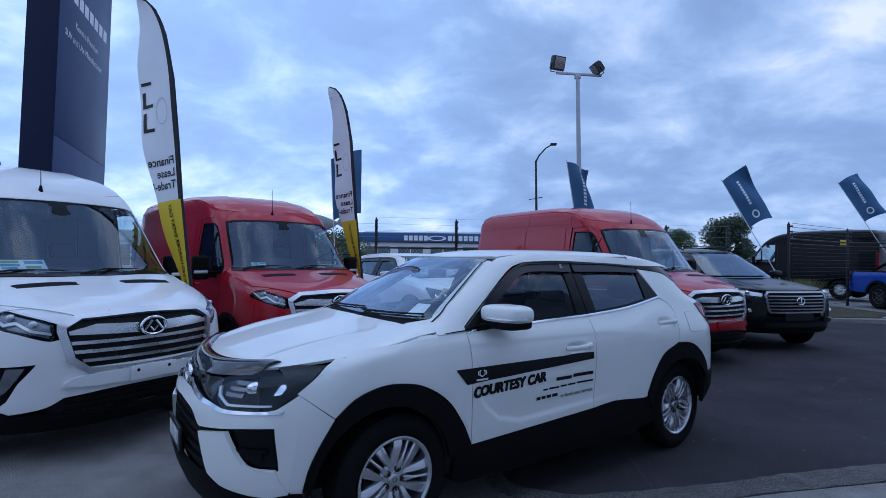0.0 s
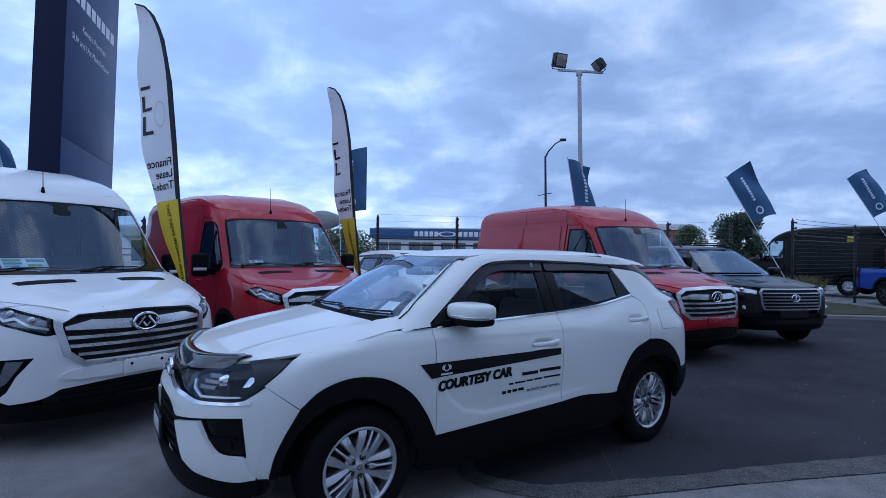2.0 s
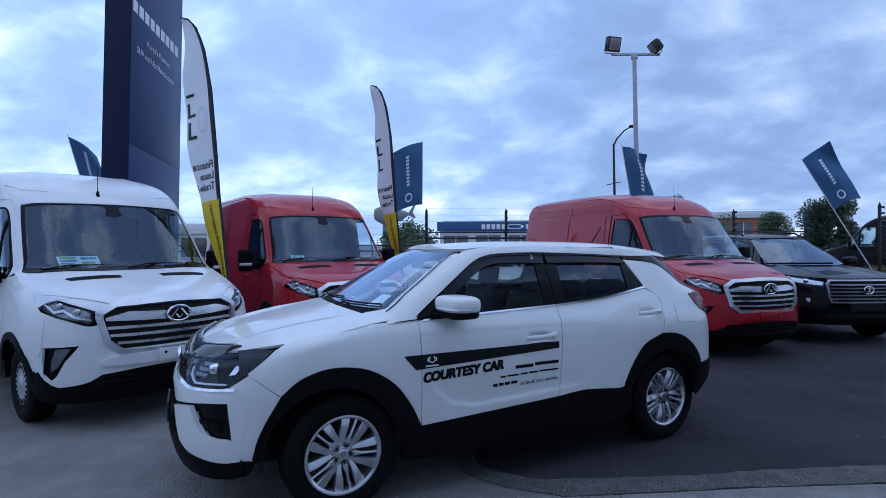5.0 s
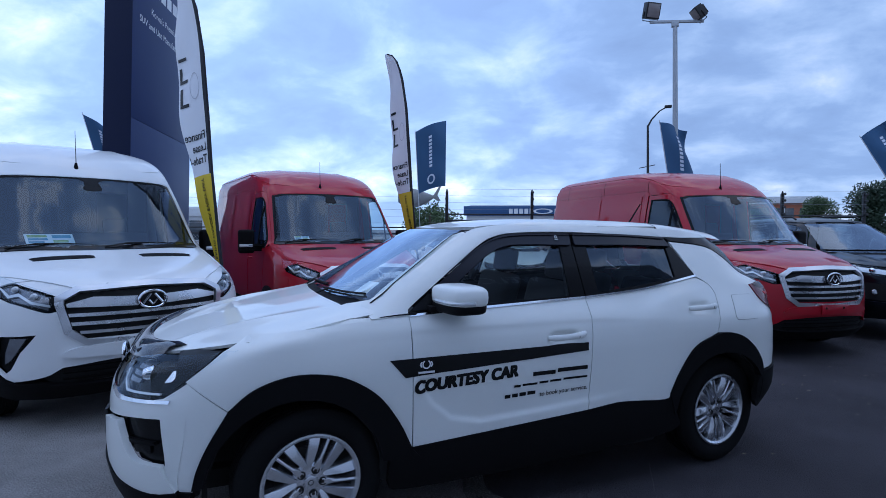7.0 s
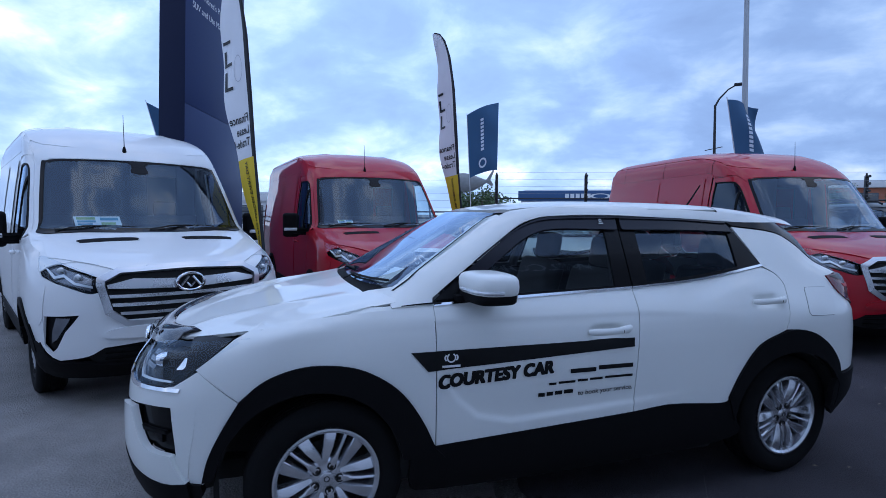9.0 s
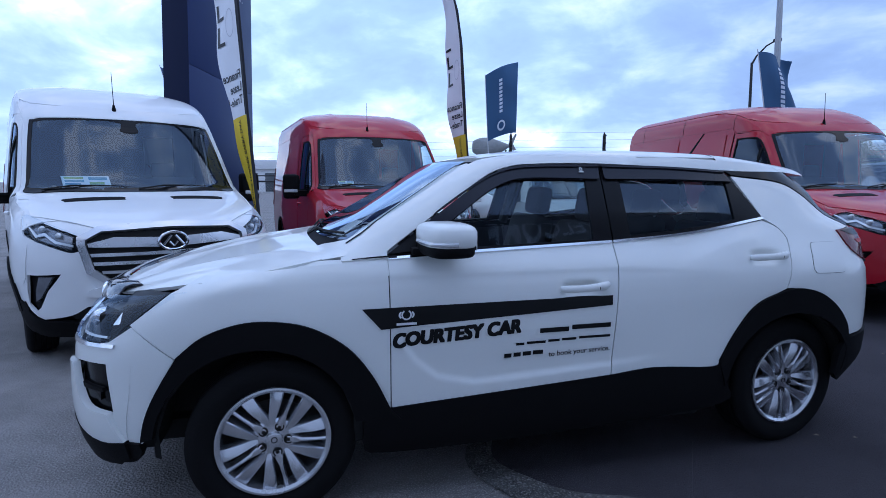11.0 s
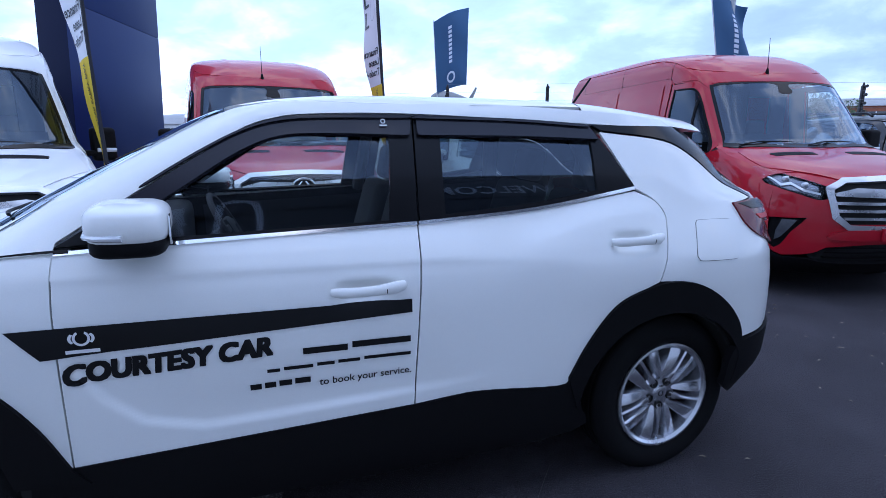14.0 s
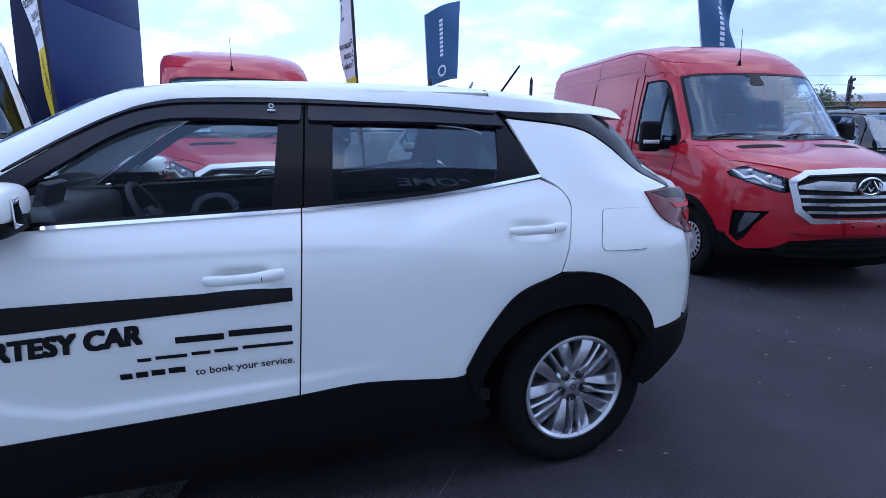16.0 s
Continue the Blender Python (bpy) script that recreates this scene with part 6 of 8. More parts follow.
    if aerial:
        xa = -1.69
        za = float(VAN.top(np.array([xa - 0.02]), np.array([0.0]))[0])
        part("roof_aerial", joined(tube([(xa - 0.02, -0.09, za - 0.02), (xa - 0.015, -0.09, za + 0.045)], [0.024, 0.010], 10), tube([(xa - 0.015, -0.09, za + 0.045), (xa - 0.03, -0.09, za + 0.37)], [0.0045, 0.0025], 6)), TRIM, van)
    # cab
    part("dashboard", joined(block(-1.62, -1.16, -0.86, 0.86, 0.95, 1.33, 0.08, 3), block(-1.75, -1.40, -0.2, 0.2, 0.7, 1.22, 0.05)), DASH, van)
    steering_wheel(van, -1.80, -0.46, 1.22, 55)
    for y in (-0.46, 0.10, 0.52):
        seat(van, -2.15, y, 0.82, 0.60, SEAT_GREY)
    part("bulkhead", joined(block(-2.50, -2.46, -0.86, 0.86, 0.5, 1.50, 0.01), block(-2.50, -2.46, -0.84, 0.30, 1.50, 2.28, 0.01), block(-2.50, -2.46, 0.62, 0.84, 1.50, 2.28, 0.01), block(-2.50, -2.46, 0.30, 0.62, 1.95, 2.28, 0.01)), CABIN_GREY, van)
    both("door_lining", patch([(-1.40, 0.55, 1), (-1.33, 1.26, 1), (-1.30, 1.36), (-1.52, 1.67), (-1.70, 1.92), (-1.80, 2.03), (-1.92, 2.06), (-2.46, 2.06, 1), (-2.46, 0.55, 1)], side, 0, 3, 0.0, 0.1, holes=[win_out], lift=-0.032), CABIN_GREY, van)
    part("headlining", patch([(-1.74, 0.0), (-1.80, 0.5), (-1.93, 0.74, 1), (-2.46, 0.80, 1), (-2.46, -0.80, 1), (-1.93, -0.74, 1), (-1.80, -0.5)], cap, 0, 3, 0, 0.08, lift=-0.04), CABIN_GREY, van)
    part("cab_floor", block(-2.5, -1.2, -0.9, 0.9, 0.5, 0.62, 0.01), DASH, van)
    if card:
        cz = 1.405
        m2 = pose(float(VAN.nose(np.array([-0.42]), np.array([cz]))[0]) - 0.06, -0.42 - 0.22 * (1 - card), cz - 0.005, 0, -42, 6) @ Matrix.Diagonal((1, card, card, 1))
        cd = part("price_card", moved(block(-0.003, 0.003, -0.19, 0.19, 0.0, 0.125, 0.001), m2), PAPER, van, "printed windscreen rating card")
        for k, (y0, y1, z0, z1, mm) in enumerate(((-0.17, -0.02, 0.085, 0.115, PAPER_GREEN), (-0.17, -0.02, 0.05, 0.075, PAPER_BLUE), (-0.17, -0.05, 0.02, 0.04, PAPER_BLUE), (0.02, 0.17, 0.075, 0.11, PAPER_BLUE), (0.02, 0.14, 0.02, 0.05, PAPER_GREEN))):
            part("print_bar", moved(block(0.0028, 0.0045, y0, y1, z0, z1, 0.0), m2), mm, cd, smooth=False)
    for x in (hx, hr):
        for s_ in (1, -1):
            wheel(van, x, s_ * 0.865, wr, 0.225, 0.205, s_, "steel")
    return van


# the large black SUV ---------------------------------------------------------
def big_flank(x, z):
    return 0.02 * np.exp(-(((x + 0.95) / 0.5) ** 2)) * np.exp(-(((z - 0.85) / 0.2) ** 2)) + 0.02 * np.exp(-(((x + 3.8) / 0.5) ** 2)) * np.exp(-(((z - 0.9) / 0.2) ** 2))


BIG = Hull([
    (0.26, -0.12, 0.90, 0.60, 2.8, -4.75, 0.4, 3.0),
    (0.40, -0.03, 0.955, 0.66, 2.8, -4.80, 0.4, 3.0),
    (0.60, 0.00, 0.965, 0.70, 2.8, -4.82, 0.4, 3.0),
    (0.90, 0.00, 0.970, 0.72, 2.7, -4.82, 0.4, 3.0),
    (1.00, -0.04, 0.968, 0.72, 2.6, -4.81, 0.4, 3.0),
    (1.06, -0.18, 0.955, 0.66, 2.6, -4.80, 0.4, 3.0),
    (1.12, -0.55, 0.935, 0.62, 2.8, -4.79, 0.4, 3.0),
    (1.17, -0.98, 0.910, 0.56, 3.0, -4.78, 0.4, 3.0),
    (1.20, -1.22, 0.890, 0.48, 3.0, -4.77, 0.4, 3.0),
    (1.30, -1.42, 0.840, 0.40, 3.2, -4.72, 0.4, 3.0),
    (1.50, -1.78, 0.745, 0.36, 3.2, -4.62, 0.4, 3.0),
    (1.64, -2.02, 0.680, 0.36, 3.2, -4.50, 0.4, 3.0),
    (1.71, -2.18, 0.620, 0.40, 3.0, -4.40, 0.4, 3.0),
    (1.75, -2.40, 0.480, 0.45, 3.0, -4.20, 0.4, 3.0),
    (1.775, -2.75, 0.250, 0.45, 3.0, -3.90, 0.4, 3.0),
    (1.78, -2.95, 0.02, 0.45, 3.0, -3.75, 0.4, 3.0),
], big_flank)


def large_suv(m, label):
    """Large black SUV, origin on the ground under its grille."""
    car = thing("suv_car", m, label, "car")
    side, front, cap, rear = BIG.side, BIG.front, BIG.cap, BIG.rear
    hx, hr, wr = -0.93, -3.795, 0.375
    part("floor_pan", joined(block(-4.6, -0.3, -0.55, 0.55, 0.32, 0.45, 0.02), block(-3.3, -1.45, -0.85, 0.85, 0.36, 0.48, 0.02), block(-0.62, -0.35, -0.8, 0.8, 0.3, 0.98, 0.02), block(-1.5, -1.42, -0.84, 0.84, 0.35, 1.12, 0.02)), UNDER, car)
    for wx in (hx, hr):
        for s_ in (1, -1):
            part("wheel_arch_liner", arch_liner(wx, s_, 0.43, wr, 0.93), UNDER, car)
    both("front_wing", patch([(-1.45, 0.42, 1), (-1.44, 0.8), (-1.43, 1.145, 1), (-0.95, 1.10), (-0.62, 1.05, 1), (-0.45, 0.90, 1), (-0.44, 0.62, 1)] + [(*p, 1) for p in arch_line(hx, 0.44, wr, 34, 174, 10)], side, 0.012, 4, 0.003, 0.07), BLACK_PAINT, car)
    dlo_f = [(-1.52, 1.20, 1), (-1.80, 1.42), (-2.08, 1.60), (-2.25, 1.645), (-2.60, 1.66, 1), (-2.58, 1.215, 1)]
    dlo_r = [(-2.66, 1.216, 1), (-2.68, 1.66, 1), (-3.2, 1.655), (-3.62, 1.62, 1), (-3.72, 1.30), (-3.60, 1.24, 1)]
    dlo_q = [(-3.72, 1.25, 1), (-3.80, 1.34), (-3.74, 1.61, 1), (-4.2, 1.57, 1), (-4.42, 1.38), (-4.35, 1.28, 1)]
    fd = both("front_door", patch([(-1.455, 0.42, 1), (-1.445, 0.8), (-1.435, 1.15, 1), (-1.80, 1.455), (-2.08, 1.64), (-2.25, 1.685), (-2.64, 1.70, 1), (-2.62, 0.42, 1)], side, 0.012, 4, 0.003, 0.07, holes=[dlo_f]), BLACK_PAINT, car)
    rd = both("rear_door", patch([(-2.625, 0.42, 1), (-2.645, 1.70, 1), (-3.2, 1.695), (-3.66, 1.66, 1), (-3.78, 1.30), (-3.70, 1.0), (-3.45, 0.75), (-3.36, 0.42, 1)], side, 0.012, 4, 0.003, 0.07, holes=[dlo_r]), BLACK_PAINT, car)
    both("rear_quarter_panel", patch([(-3.665, 1.665, 1), (-3.785, 1.30), (-3.705, 1.0), (-3.50, 0.76, 1)] + [(*p, 1) for p in arch_line(hr, 0.44, wr, 50, -5, 6)] + [(-4.3, 0.42, 1), (-4.72, 0.45, 1), (-4.7, 1.2, 1), (-4.40, 1.62, 1)], side, 0.012, 3, 0.003, 0.08, holes=[dlo_q]), BLACK_PAINT, car)
    for s_, da, db in ((1, fd[0], rd[0]), (-1, fd[1], rd[1])):
        k = (lambda q: q) if s_ > 0 else flipped
        part("window_glass", k(patch(dlo_f, side, 0, 3, -0.004, 0.08, lift=-0.008)), PRIVACY, da)
        part("window_glass", k(patch(dlo_r, side, 0, 3, -0.004, 0.08, lift=-0.008)), PRIVACY, db)
        part("quarter_glass", k(patch(dlo_q, side, 0, 3, -0.004, 0.08, lift=-0.008)), PRIVACY, car)
        part("belt_chrome", k(patch([(-1.46, 1.185, 1), (-2.6, 1.212, 1), (-2.6, 1.198, 1), (-1.46, 1.17, 1)], side, 0.01, 2, 0, 0.06, lift=0.006)), CHROME, da)
        part("door_handle", tube([(-2.32 - 0.03 * i, s_ * (0.965 + (0.03 if 0 < i < 7 else 0)), 1.08) for i in range(8)], 0.013, 8), BLACK_PAINT, da)
        part("wing_mirror", joined(block(-1.70, -1.60, s_ * 0.88, s_ * 1.0, 1.19, 1.23, 0.012), block(-1.72, -1.55, s_ * 0.96, s_ * 1.16, 1.20, 1.34, 0.05, 4)), BLACK_PAINT, da)
        part("roof_rail", k(tube([(-2.3, 0.56, 1.74), (-2.4, 0.57, 1.785), (-3.2, 0.57, 1.80), (-4.0, 0.56, 1.775), (-4.1, 0.55, 1.73)], 0.016, 8)), GLOSS_BLACK, car)
        part("roof_side_frame", k(patch([(-1.37, 1.19, 1), (-1.755, 1.46), (-2.065, 1.655), (-2.33, 1.72), (-3.2, 1.735), (-4.3, 1.69, 1), (-4.40, 1.625, 1), (-3.66, 1.667, 1), (-3.2, 1.70), (-2.64, 1.705), (-2.25, 1.69), (-2.08, 1.645), (-1.80, 1.46), (-1.43, 1.155, 1)], side, 0.012, 3, 0.0, 0.06)), BLACK_PAINT, car)
        part("sill_moulding", k(patch([(-1.38, 0.47, 1), (-3.32, 0.47, 1), (-3.32, 0.34, 1), (-1.38, 0.34, 1)], side, 0.04, 2, 0, 0.1, lift=0.01)), TRIM, car)
    part("roof", patch([(-2.13, 0.0), (-2.17, 0.4), (-2.28, 0.59, 1), (-3.2, 0.62), (-4.25, 0.58, 1), (-4.35, 0.0), (-4.25, -0.58, 1), (-3.2, -0.62), (-2.28, -0.59, 1), (-2.17, -0.4)], cap, 0.01, 3, 0, 0.08), BLACK_PAINT, car)
    bonnet = [(-0.10, 0.0), (-0.13, 0.4), (-0.22, 0.62), (-0.40, 0.80), (-0.62, 0.895, 1), (-1.0, 0.90), (-1.38, 0.87, 1), (-1.22, 0.5), (-1.17, 0.0), (-1.22, -0.5), (-1.38, -0.87, 1), (-1.0, -0.90), (-0.62, -0.895, 1), (-0.40, -0.80), (-0.22, -0.62), (-0.13, -0.4)]

    def hood_chart(u, v):
        p, n = cap(u, v)
        p[:, 2] += 0.018 * np.exp(-(((np.abs(v) - 0.52) / 0.06) ** 2)) * np.clip((-u - 0.15) / 0.3, 0, 1)
        return p, n

    part("bonnet", patch(bonnet, hood_chart, 0.012, 4, 0.002, 0.05), BLACK_PAINT, car)
    scr = [(-0.71, 1.215), (0.0, 1.205), (0.71, 1.215), (0.69, 1.28), (0.545, 1.62), (0.49, 1.655), (0.0, 1.67), (-0.49, 1.655), (-0.545, 1.62), (-0.69, 1.28)]
    part("windscreen", patch(scr, front, 0, 4, 0, 0.045), SCREEN_DARK, car)
    for s_ in (1, -1):
        part("wiper", tube([(float(BIG.nose(np.array([y]), np.array([1.24]))[0]) + 0.02, y, 1.24) for y in np.linspace(-0.35 + 0.35 * s_ - 0.3, -0.05 + 0.35 * s_ + 0.2, 8)], 0.009, 6), TRIM, car)
    skin = [(-0.60, 0.98, 1), (-0.56, 0.66, 1), (-0.5, 0.60), (0.5, 0.60), (0.56, 0.66, 1), (0.60, 0.98, 1), (0.64, 0.93, 1), (0.90, 0.97, 1), (0.935, 0.90), (0.93, 0.62, 1), (0.91, 0.36), (0.75, 0.32), (0.0, 0.31), (-0.75, 0.32), (-0.91, 0.36), (-0.93, 0.62, 1), (-0.935, 0.90), (-0.90, 0.97, 1), (-0.64, 0.93, 1)]
    part("front_bumper", patch(skin, front, 0.02, 3, 0, 0.05), BLACK_PAINT, car)
    frame_ = [(-0.54, 1.015, 1), (0.54, 1.015, 1), (0.60, 0.96, 1), (0.57, 0.72, 1), (0.53, 0.66, 1), (-0.53, 0.66, 1), (-0.57, 0.72, 1), (-0.60, 0.96, 1)]
    hole = [(-0.52, 0.995, 1), (0.52, 0.995, 1), (0.565, 0.95, 1), (0.54, 0.73, 1), (0.51, 0.685, 1), (-0.51, 0.685, 1), (-0.54, 0.73, 1), (-0.565, 0.95, 1)]
    grille = part("grille", patch(frame_, front, 0.03, 2, 0, 0.04, holes=[hole], lift=0.012), DARK_SATIN, car)
    part("grille_backing", patch(hole, front, 0, 2, 0, 0.08, lift=-0.02), UNDER, grille)
    for k in range(5):
        z = 0.715 + 0.055 * k
        part("grille_slat", patch([(-0.54, z, 1), (0.54, z, 1), (0.55, z + 0.020, 1), (-0.55, z + 0.020, 1)], front, 0.02, 2, 0, 0.05, lift=0.004), DARK_SATIN, grille)
    ex = float(BIG.nose(np.array([0.0]), np.array([0.86]))[0]) + 0.03
    part("emblem", joined(tube([(ex, 0.07 * math.cos(a), 0.86 + 0.06 * math.sin(a)) for a in np.linspace(0, 2 * math.pi, 25)], 0.012, 8), block(ex - 0.01, ex + 0.01, -0.015, 0.015, 0.79, 0.92, 0.006)), CHROME, grille)
    for s_ in (1, -1):
        lens_ = [(0.600, 1.000, 1), (0.70, 1.034), (0.83, 1.058), (0.905, 1.078, 1), (0.932, 1.04), (0.928, 0.985), (0.86, 0.938), (0.74, 0.905), (0.64, 0.900, 1)]
        mir = [(s_ * p[0], *p[1:]) for p in lens_]
        hl = part("headlamp", patch(mir, front, 0, 4, 0.0, 0.03, lift=-0.03), LAMP_IN, car)
        part("lens", patch(mir, front, 0.012, 4, 0.0, 0.03, lift=0.004), LENS, hl)
        part("projector", moved(lathe([(0.0, 0.03), (0.022, 0.024), (0.034, 0.008), (0.038, -0.02)], 20, "z"), Matrix.Translation((float(BIG.nose(np.array([0.78]), np.array([0.99]))[0]) - 0.03, s_ * 0.78, 0.995)) @ Matrix.Rotation(radians(80), 4, "Y")), CHROME, hl)
        part("fog_lamp", moved(lathe([(0.0, 0.012), (0.03, 0.008), (0.038, -0.01)], 20, "z"), Matrix.Translation((float(BIG.nose(np.array([0.80]), np.array([0.70]))[0]) + 0.01, s_ * 0.80, 0.70)) @ Matrix.Rotation(radians(80), 4, "Y")), LAMP_IN, car)
        band = arch_band(hx, wr, 0.415, 0.475, 10, 172, 14)
        bp = patch(band, side, 0.03, 3, 0, 0.05, lift=0.014)
        part("wheel_arch_moulding", bp if s_ > 0 else flipped(bp), GLOSS_BLACK, car)
    for s_ in (1, -1):
        pocket = [(0.66, 0.80, 1), (0.90, 0.83, 1), (0.915, 0.60, 1), (0.70, 0.58, 1)]
        part("lamp_pocket", patch([(s_ * p[0], *p[1:]) for p in pocket], front, 0.0, 2, 0, 0.05, lift=0.004), UNDER, car)
        horn = [(0.50, 0.585, 1), (0.70, 0.560, 1), (0.92, 0.575, 1), (0.92, 0.530, 1), (0.68, 0.500, 1), (0.50, 0.52, 1)]
        part("bumper_horn", patch([(s_ * p[0], *p[1:]) for p in horn], front, 0.04, 2, 0, 0.05, lift=0.035), BLACK_PAINT, car)
    part("plate_panel", patch([(-0.27, 0.66, 1), (0.27, 0.66, 1), (0.27, 0.54, 1), (-0.27, 0.54, 1)], front, 0.02, 2, 0, 0.06, lift=0.02), UNDER, car)
    part("lower_intake", patch([(-0.62, 0.50, 1), (0.62, 0.50, 1), (0.58, 0.425, 1), (-0.58, 0.425, 1)], front, 0.0, 2, 0, 0.06, lift=0.005), UNDER, car)
    part("skid_plate", patch([(-0.6, 0.36, 1), (-0.66, 0.42, 1), (0.66, 0.42, 1), (0.6, 0.36, 1)], front, 0.02, 2, 0, 0.05, lift=0.02), TRIM, car)
    part("headlining", patch([(-2.25, 0.0), (-2.32, 0.45), (-4.15, 0.45), (-4.2, 0.0), (-4.15, -0.45), (-2.32, -0.45)], cap, 0, 3, 0, 0.1, lift=-0.06), DASH, car)
    part("cabin_floor", block(-4.4, -1.5, -0.8, 0.8, 0.46, 0.52, 0.01), SEAT, car)
    part("dashboard", block(-1.75, -1.35, -0.8, 0.8, 0.9, 1.15, 0.06), DASH, car)
    for x, y in ((-2.35, 0.4), (-2.35, -0.4), (-3.2, 0.4), (-3.2, -0.4)):
        seat(car, x, y, 0.68, 0.6)
    part("tailgate", patch([(-0.85, 0.45, 1), (0.85, 0.45, 1), (0.80, 1.25), (0.60, 1.68, 1), (-0.60, 1.68, 1), (-0.80, 1.25)], rear, 0.01, 3, 0, 0.1), BLACK_PAINT, car)
    for x in (hx, hr):
        for s_ in (1, -1):
            wheel(car, x, s_ * 0.825, wr, 0.235, 0.245, s_, "alloy")
    return car


# ---- ground ----
def ground_mat(name, base, speck, coarse, fine=420.0, rough=0.9, spec=0.35, bump=0.004):
    """Aggregate: stone specks in binder, broad wear patches, and cracks."""
    m = bpy.data.materials.new(name)
    m.use_nodes = True
    nt = m.node_tree
    p = nt.nodes["Principled BSDF"]
    p.inputs["Roughness"].default_value, p.inputs["Specular IOR Level"].default_value = rough, spec
    tc = nt.nodes.new("ShaderNodeTexCoord")
    v = nt.nodes.new("ShaderNodeTexVoronoi")
    v.inputs["Scale"].default_value = fine / 4
    n1 = nt.nodes.new("ShaderNodeTexNoise")
    n1.inputs["Scale"].default_value, n1.inputs["Detail"].default_value = fine / 2.6, 5
    n2 = nt.nodes.new("ShaderNodeTexNoise")
    n2.inputs["Scale"].default_value, n2.inputs["Detail"].default_value, n2.inputs["Roughness"].default_value = coarse, 7, 0.65
    for n in (v, n1, n2):
        nt.links.new(tc.outputs["Object"], n.inputs["Vector"])
    r = nt.nodes.new("ShaderNodeValToRGB")
    r.color_ramp.elements[0].position, r.color_ramp.elements[0].color = 0.35, (*[c * 0.66 for c in base], 1)
    r.color_ramp.elements[1].position, r.color_ramp.elements[1].color = 0.70, (*[c * 1.42 for c in base], 1)
    nt.links.new(n2.outputs["Fac"], r.inputs["Fac"])
    s = nt.nodes.new("ShaderNodeValToRGB")
    s.color_ramp.elements[0].position, s.color_ramp.elements[0].color = 0.50, (0, 0, 0, 1)
    s.color_ramp.elements[1].position, s.color_ramp.elements[1].color = 0.66, (1, 1, 1, 1)
    nt.links.new(n1.outputs["Fac"], s.inputs["Fac"])
    mix = nt.nodes.new("ShaderNodeMixRGB")
    mix.inputs[2].default_value = (*speck, 1)
    nt.links.new(s.outputs["Color"], mix.inputs[0])
    nt.links.new(r.outputs["Color"], mix.inputs[1])
    nt.links.new(mix.outputs[0], p.inputs["Base Color"])
    b = nt.nodes.new("ShaderNodeBump")
    b.inputs["Strength"].default_value, b.inputs["Distance"].default_value = 1.0, bump
    h = nt.nodes.new("ShaderNodeMath")
    h.operation = "ADD"
    nt.links.new(v.outputs["Distance"], h.inputs[0])
    nt.links.new(n1.outputs["Fac"], h.inputs[1])
    nt.links.new(h.outputs[0], b.inputs["Height"])
    nt.links.new(b.outputs[0], p.inputs["Normal"])
    return m


OLD_SEAL = ground_mat("old_seal", (0.215, 0.202, 0.194), (0.36, 0.345, 0.33), 1.4, 300, bump=0.007)
ASPHALT = ground_mat("asphalt", (0.043, 0.039, 0.045), (0.108, 0.102, 0.108), 0.9, 430, 0.92, 0.12, bump=0.005)
CONCRETE = ground_mat("concrete", (0.20, 0.195, 0.185), (0.30, 0.29, 0.27), 2.2, 240, 0.88, bump=0.003)
ROUGH_CONC = ground_mat("rough_concrete", (0.10, 0.098, 0.094), (0.26, 0.25, 0.235), 6.0, 240, 0.92, bump=0.012)
EARTH = ground_mat("earth_and_grass", (0.060, 0.058, 0.030), (0.10, 0.09, 0.05), 2.0, 160, 0.95, bump=0.01)


def sheet(name, pts, mat, z, label, category, per=4, step=0.5, thick=0.0, lump=0.0):
    def chart(u, v):
        zz = np.full_like(u, z)
        if lump:
            zz = zz + lump * np.array([noise.noise((a * 9, b * 9, 0)) + 0.5 * noise.noise((a * 27, b * 27, 3)) for a, b in zip(u, v)])
        return np.stack([u, v, zz], -1), np.repeat(np.array([[0.0, 0.0, 1.0]]), len(u), 0)

    ob = part(name, patch(pts, chart, thick, per, 0, step), mat, None)
    ob.matrix_world = LOT
    return tagged(ob, label, category, "", "structure")


G_ = 1500.0
sheet("ground", [(-G_, -G_, 1), (G_, -G_, 1), (G_, G_, 1), (-G_, G_, 1)], OLD_SEAL, 0.0, "worn grey chip seal of the sales yard", "ground", 1, 200.0)
# dark newer asphalt of the driveway, with a rounded corner towards the yard
sheet("road", [(0.40, 5.2, 1), (0.40, 3.95), (0.48, 3.72), (0.70, 3.60), (1.05, 3.60, 1), (3.4, 4.40, 1), (9.0, 6.1, 1), (30, 12, 1), (30, 14.2, 1), (10.3, 14.3, 1), (7.2, 14.6, 1), (-1.0, 12.0, 1), (-1.8, 9.0, 1)], ASPHALT, 0.006, "dark new asphalt driveway", "asphalt", 4, 0.35, 0.004)
sheet("concrete_edge", [(0.40, 3.98), (0.30, 3.92, 1), (0.40, 3.62), (0.70, 3.44), (1.10, 3.38, 1), (1.79, 3.60), (3.10, 4.02), (9.1, 5.75, 1), (9.0, 6.12, 1), (3.4, 4.40), (1.92, 3.88), (1.05, 3.62), (0.72, 3.62), (0.50, 3.74)], ROUGH_CONC, 0.012, "broken gritty concrete edging strip", "kerb", 4, 0.05, 0.01, 0.010)
sheet("pavement", [(1.45, 3.475, 1), (1.79, 3.585), (3.10, 4.005), (9.1, 5.73, 1), (30, 11, 1), (30, -20, 1), (1.5, -20, 1), (1.45, 2.6), (1.45, 3.2, 1)], CONCRETE, 0.009, "pale concrete apron before the showroom", "pavement", 3, 0.4, 0.006)


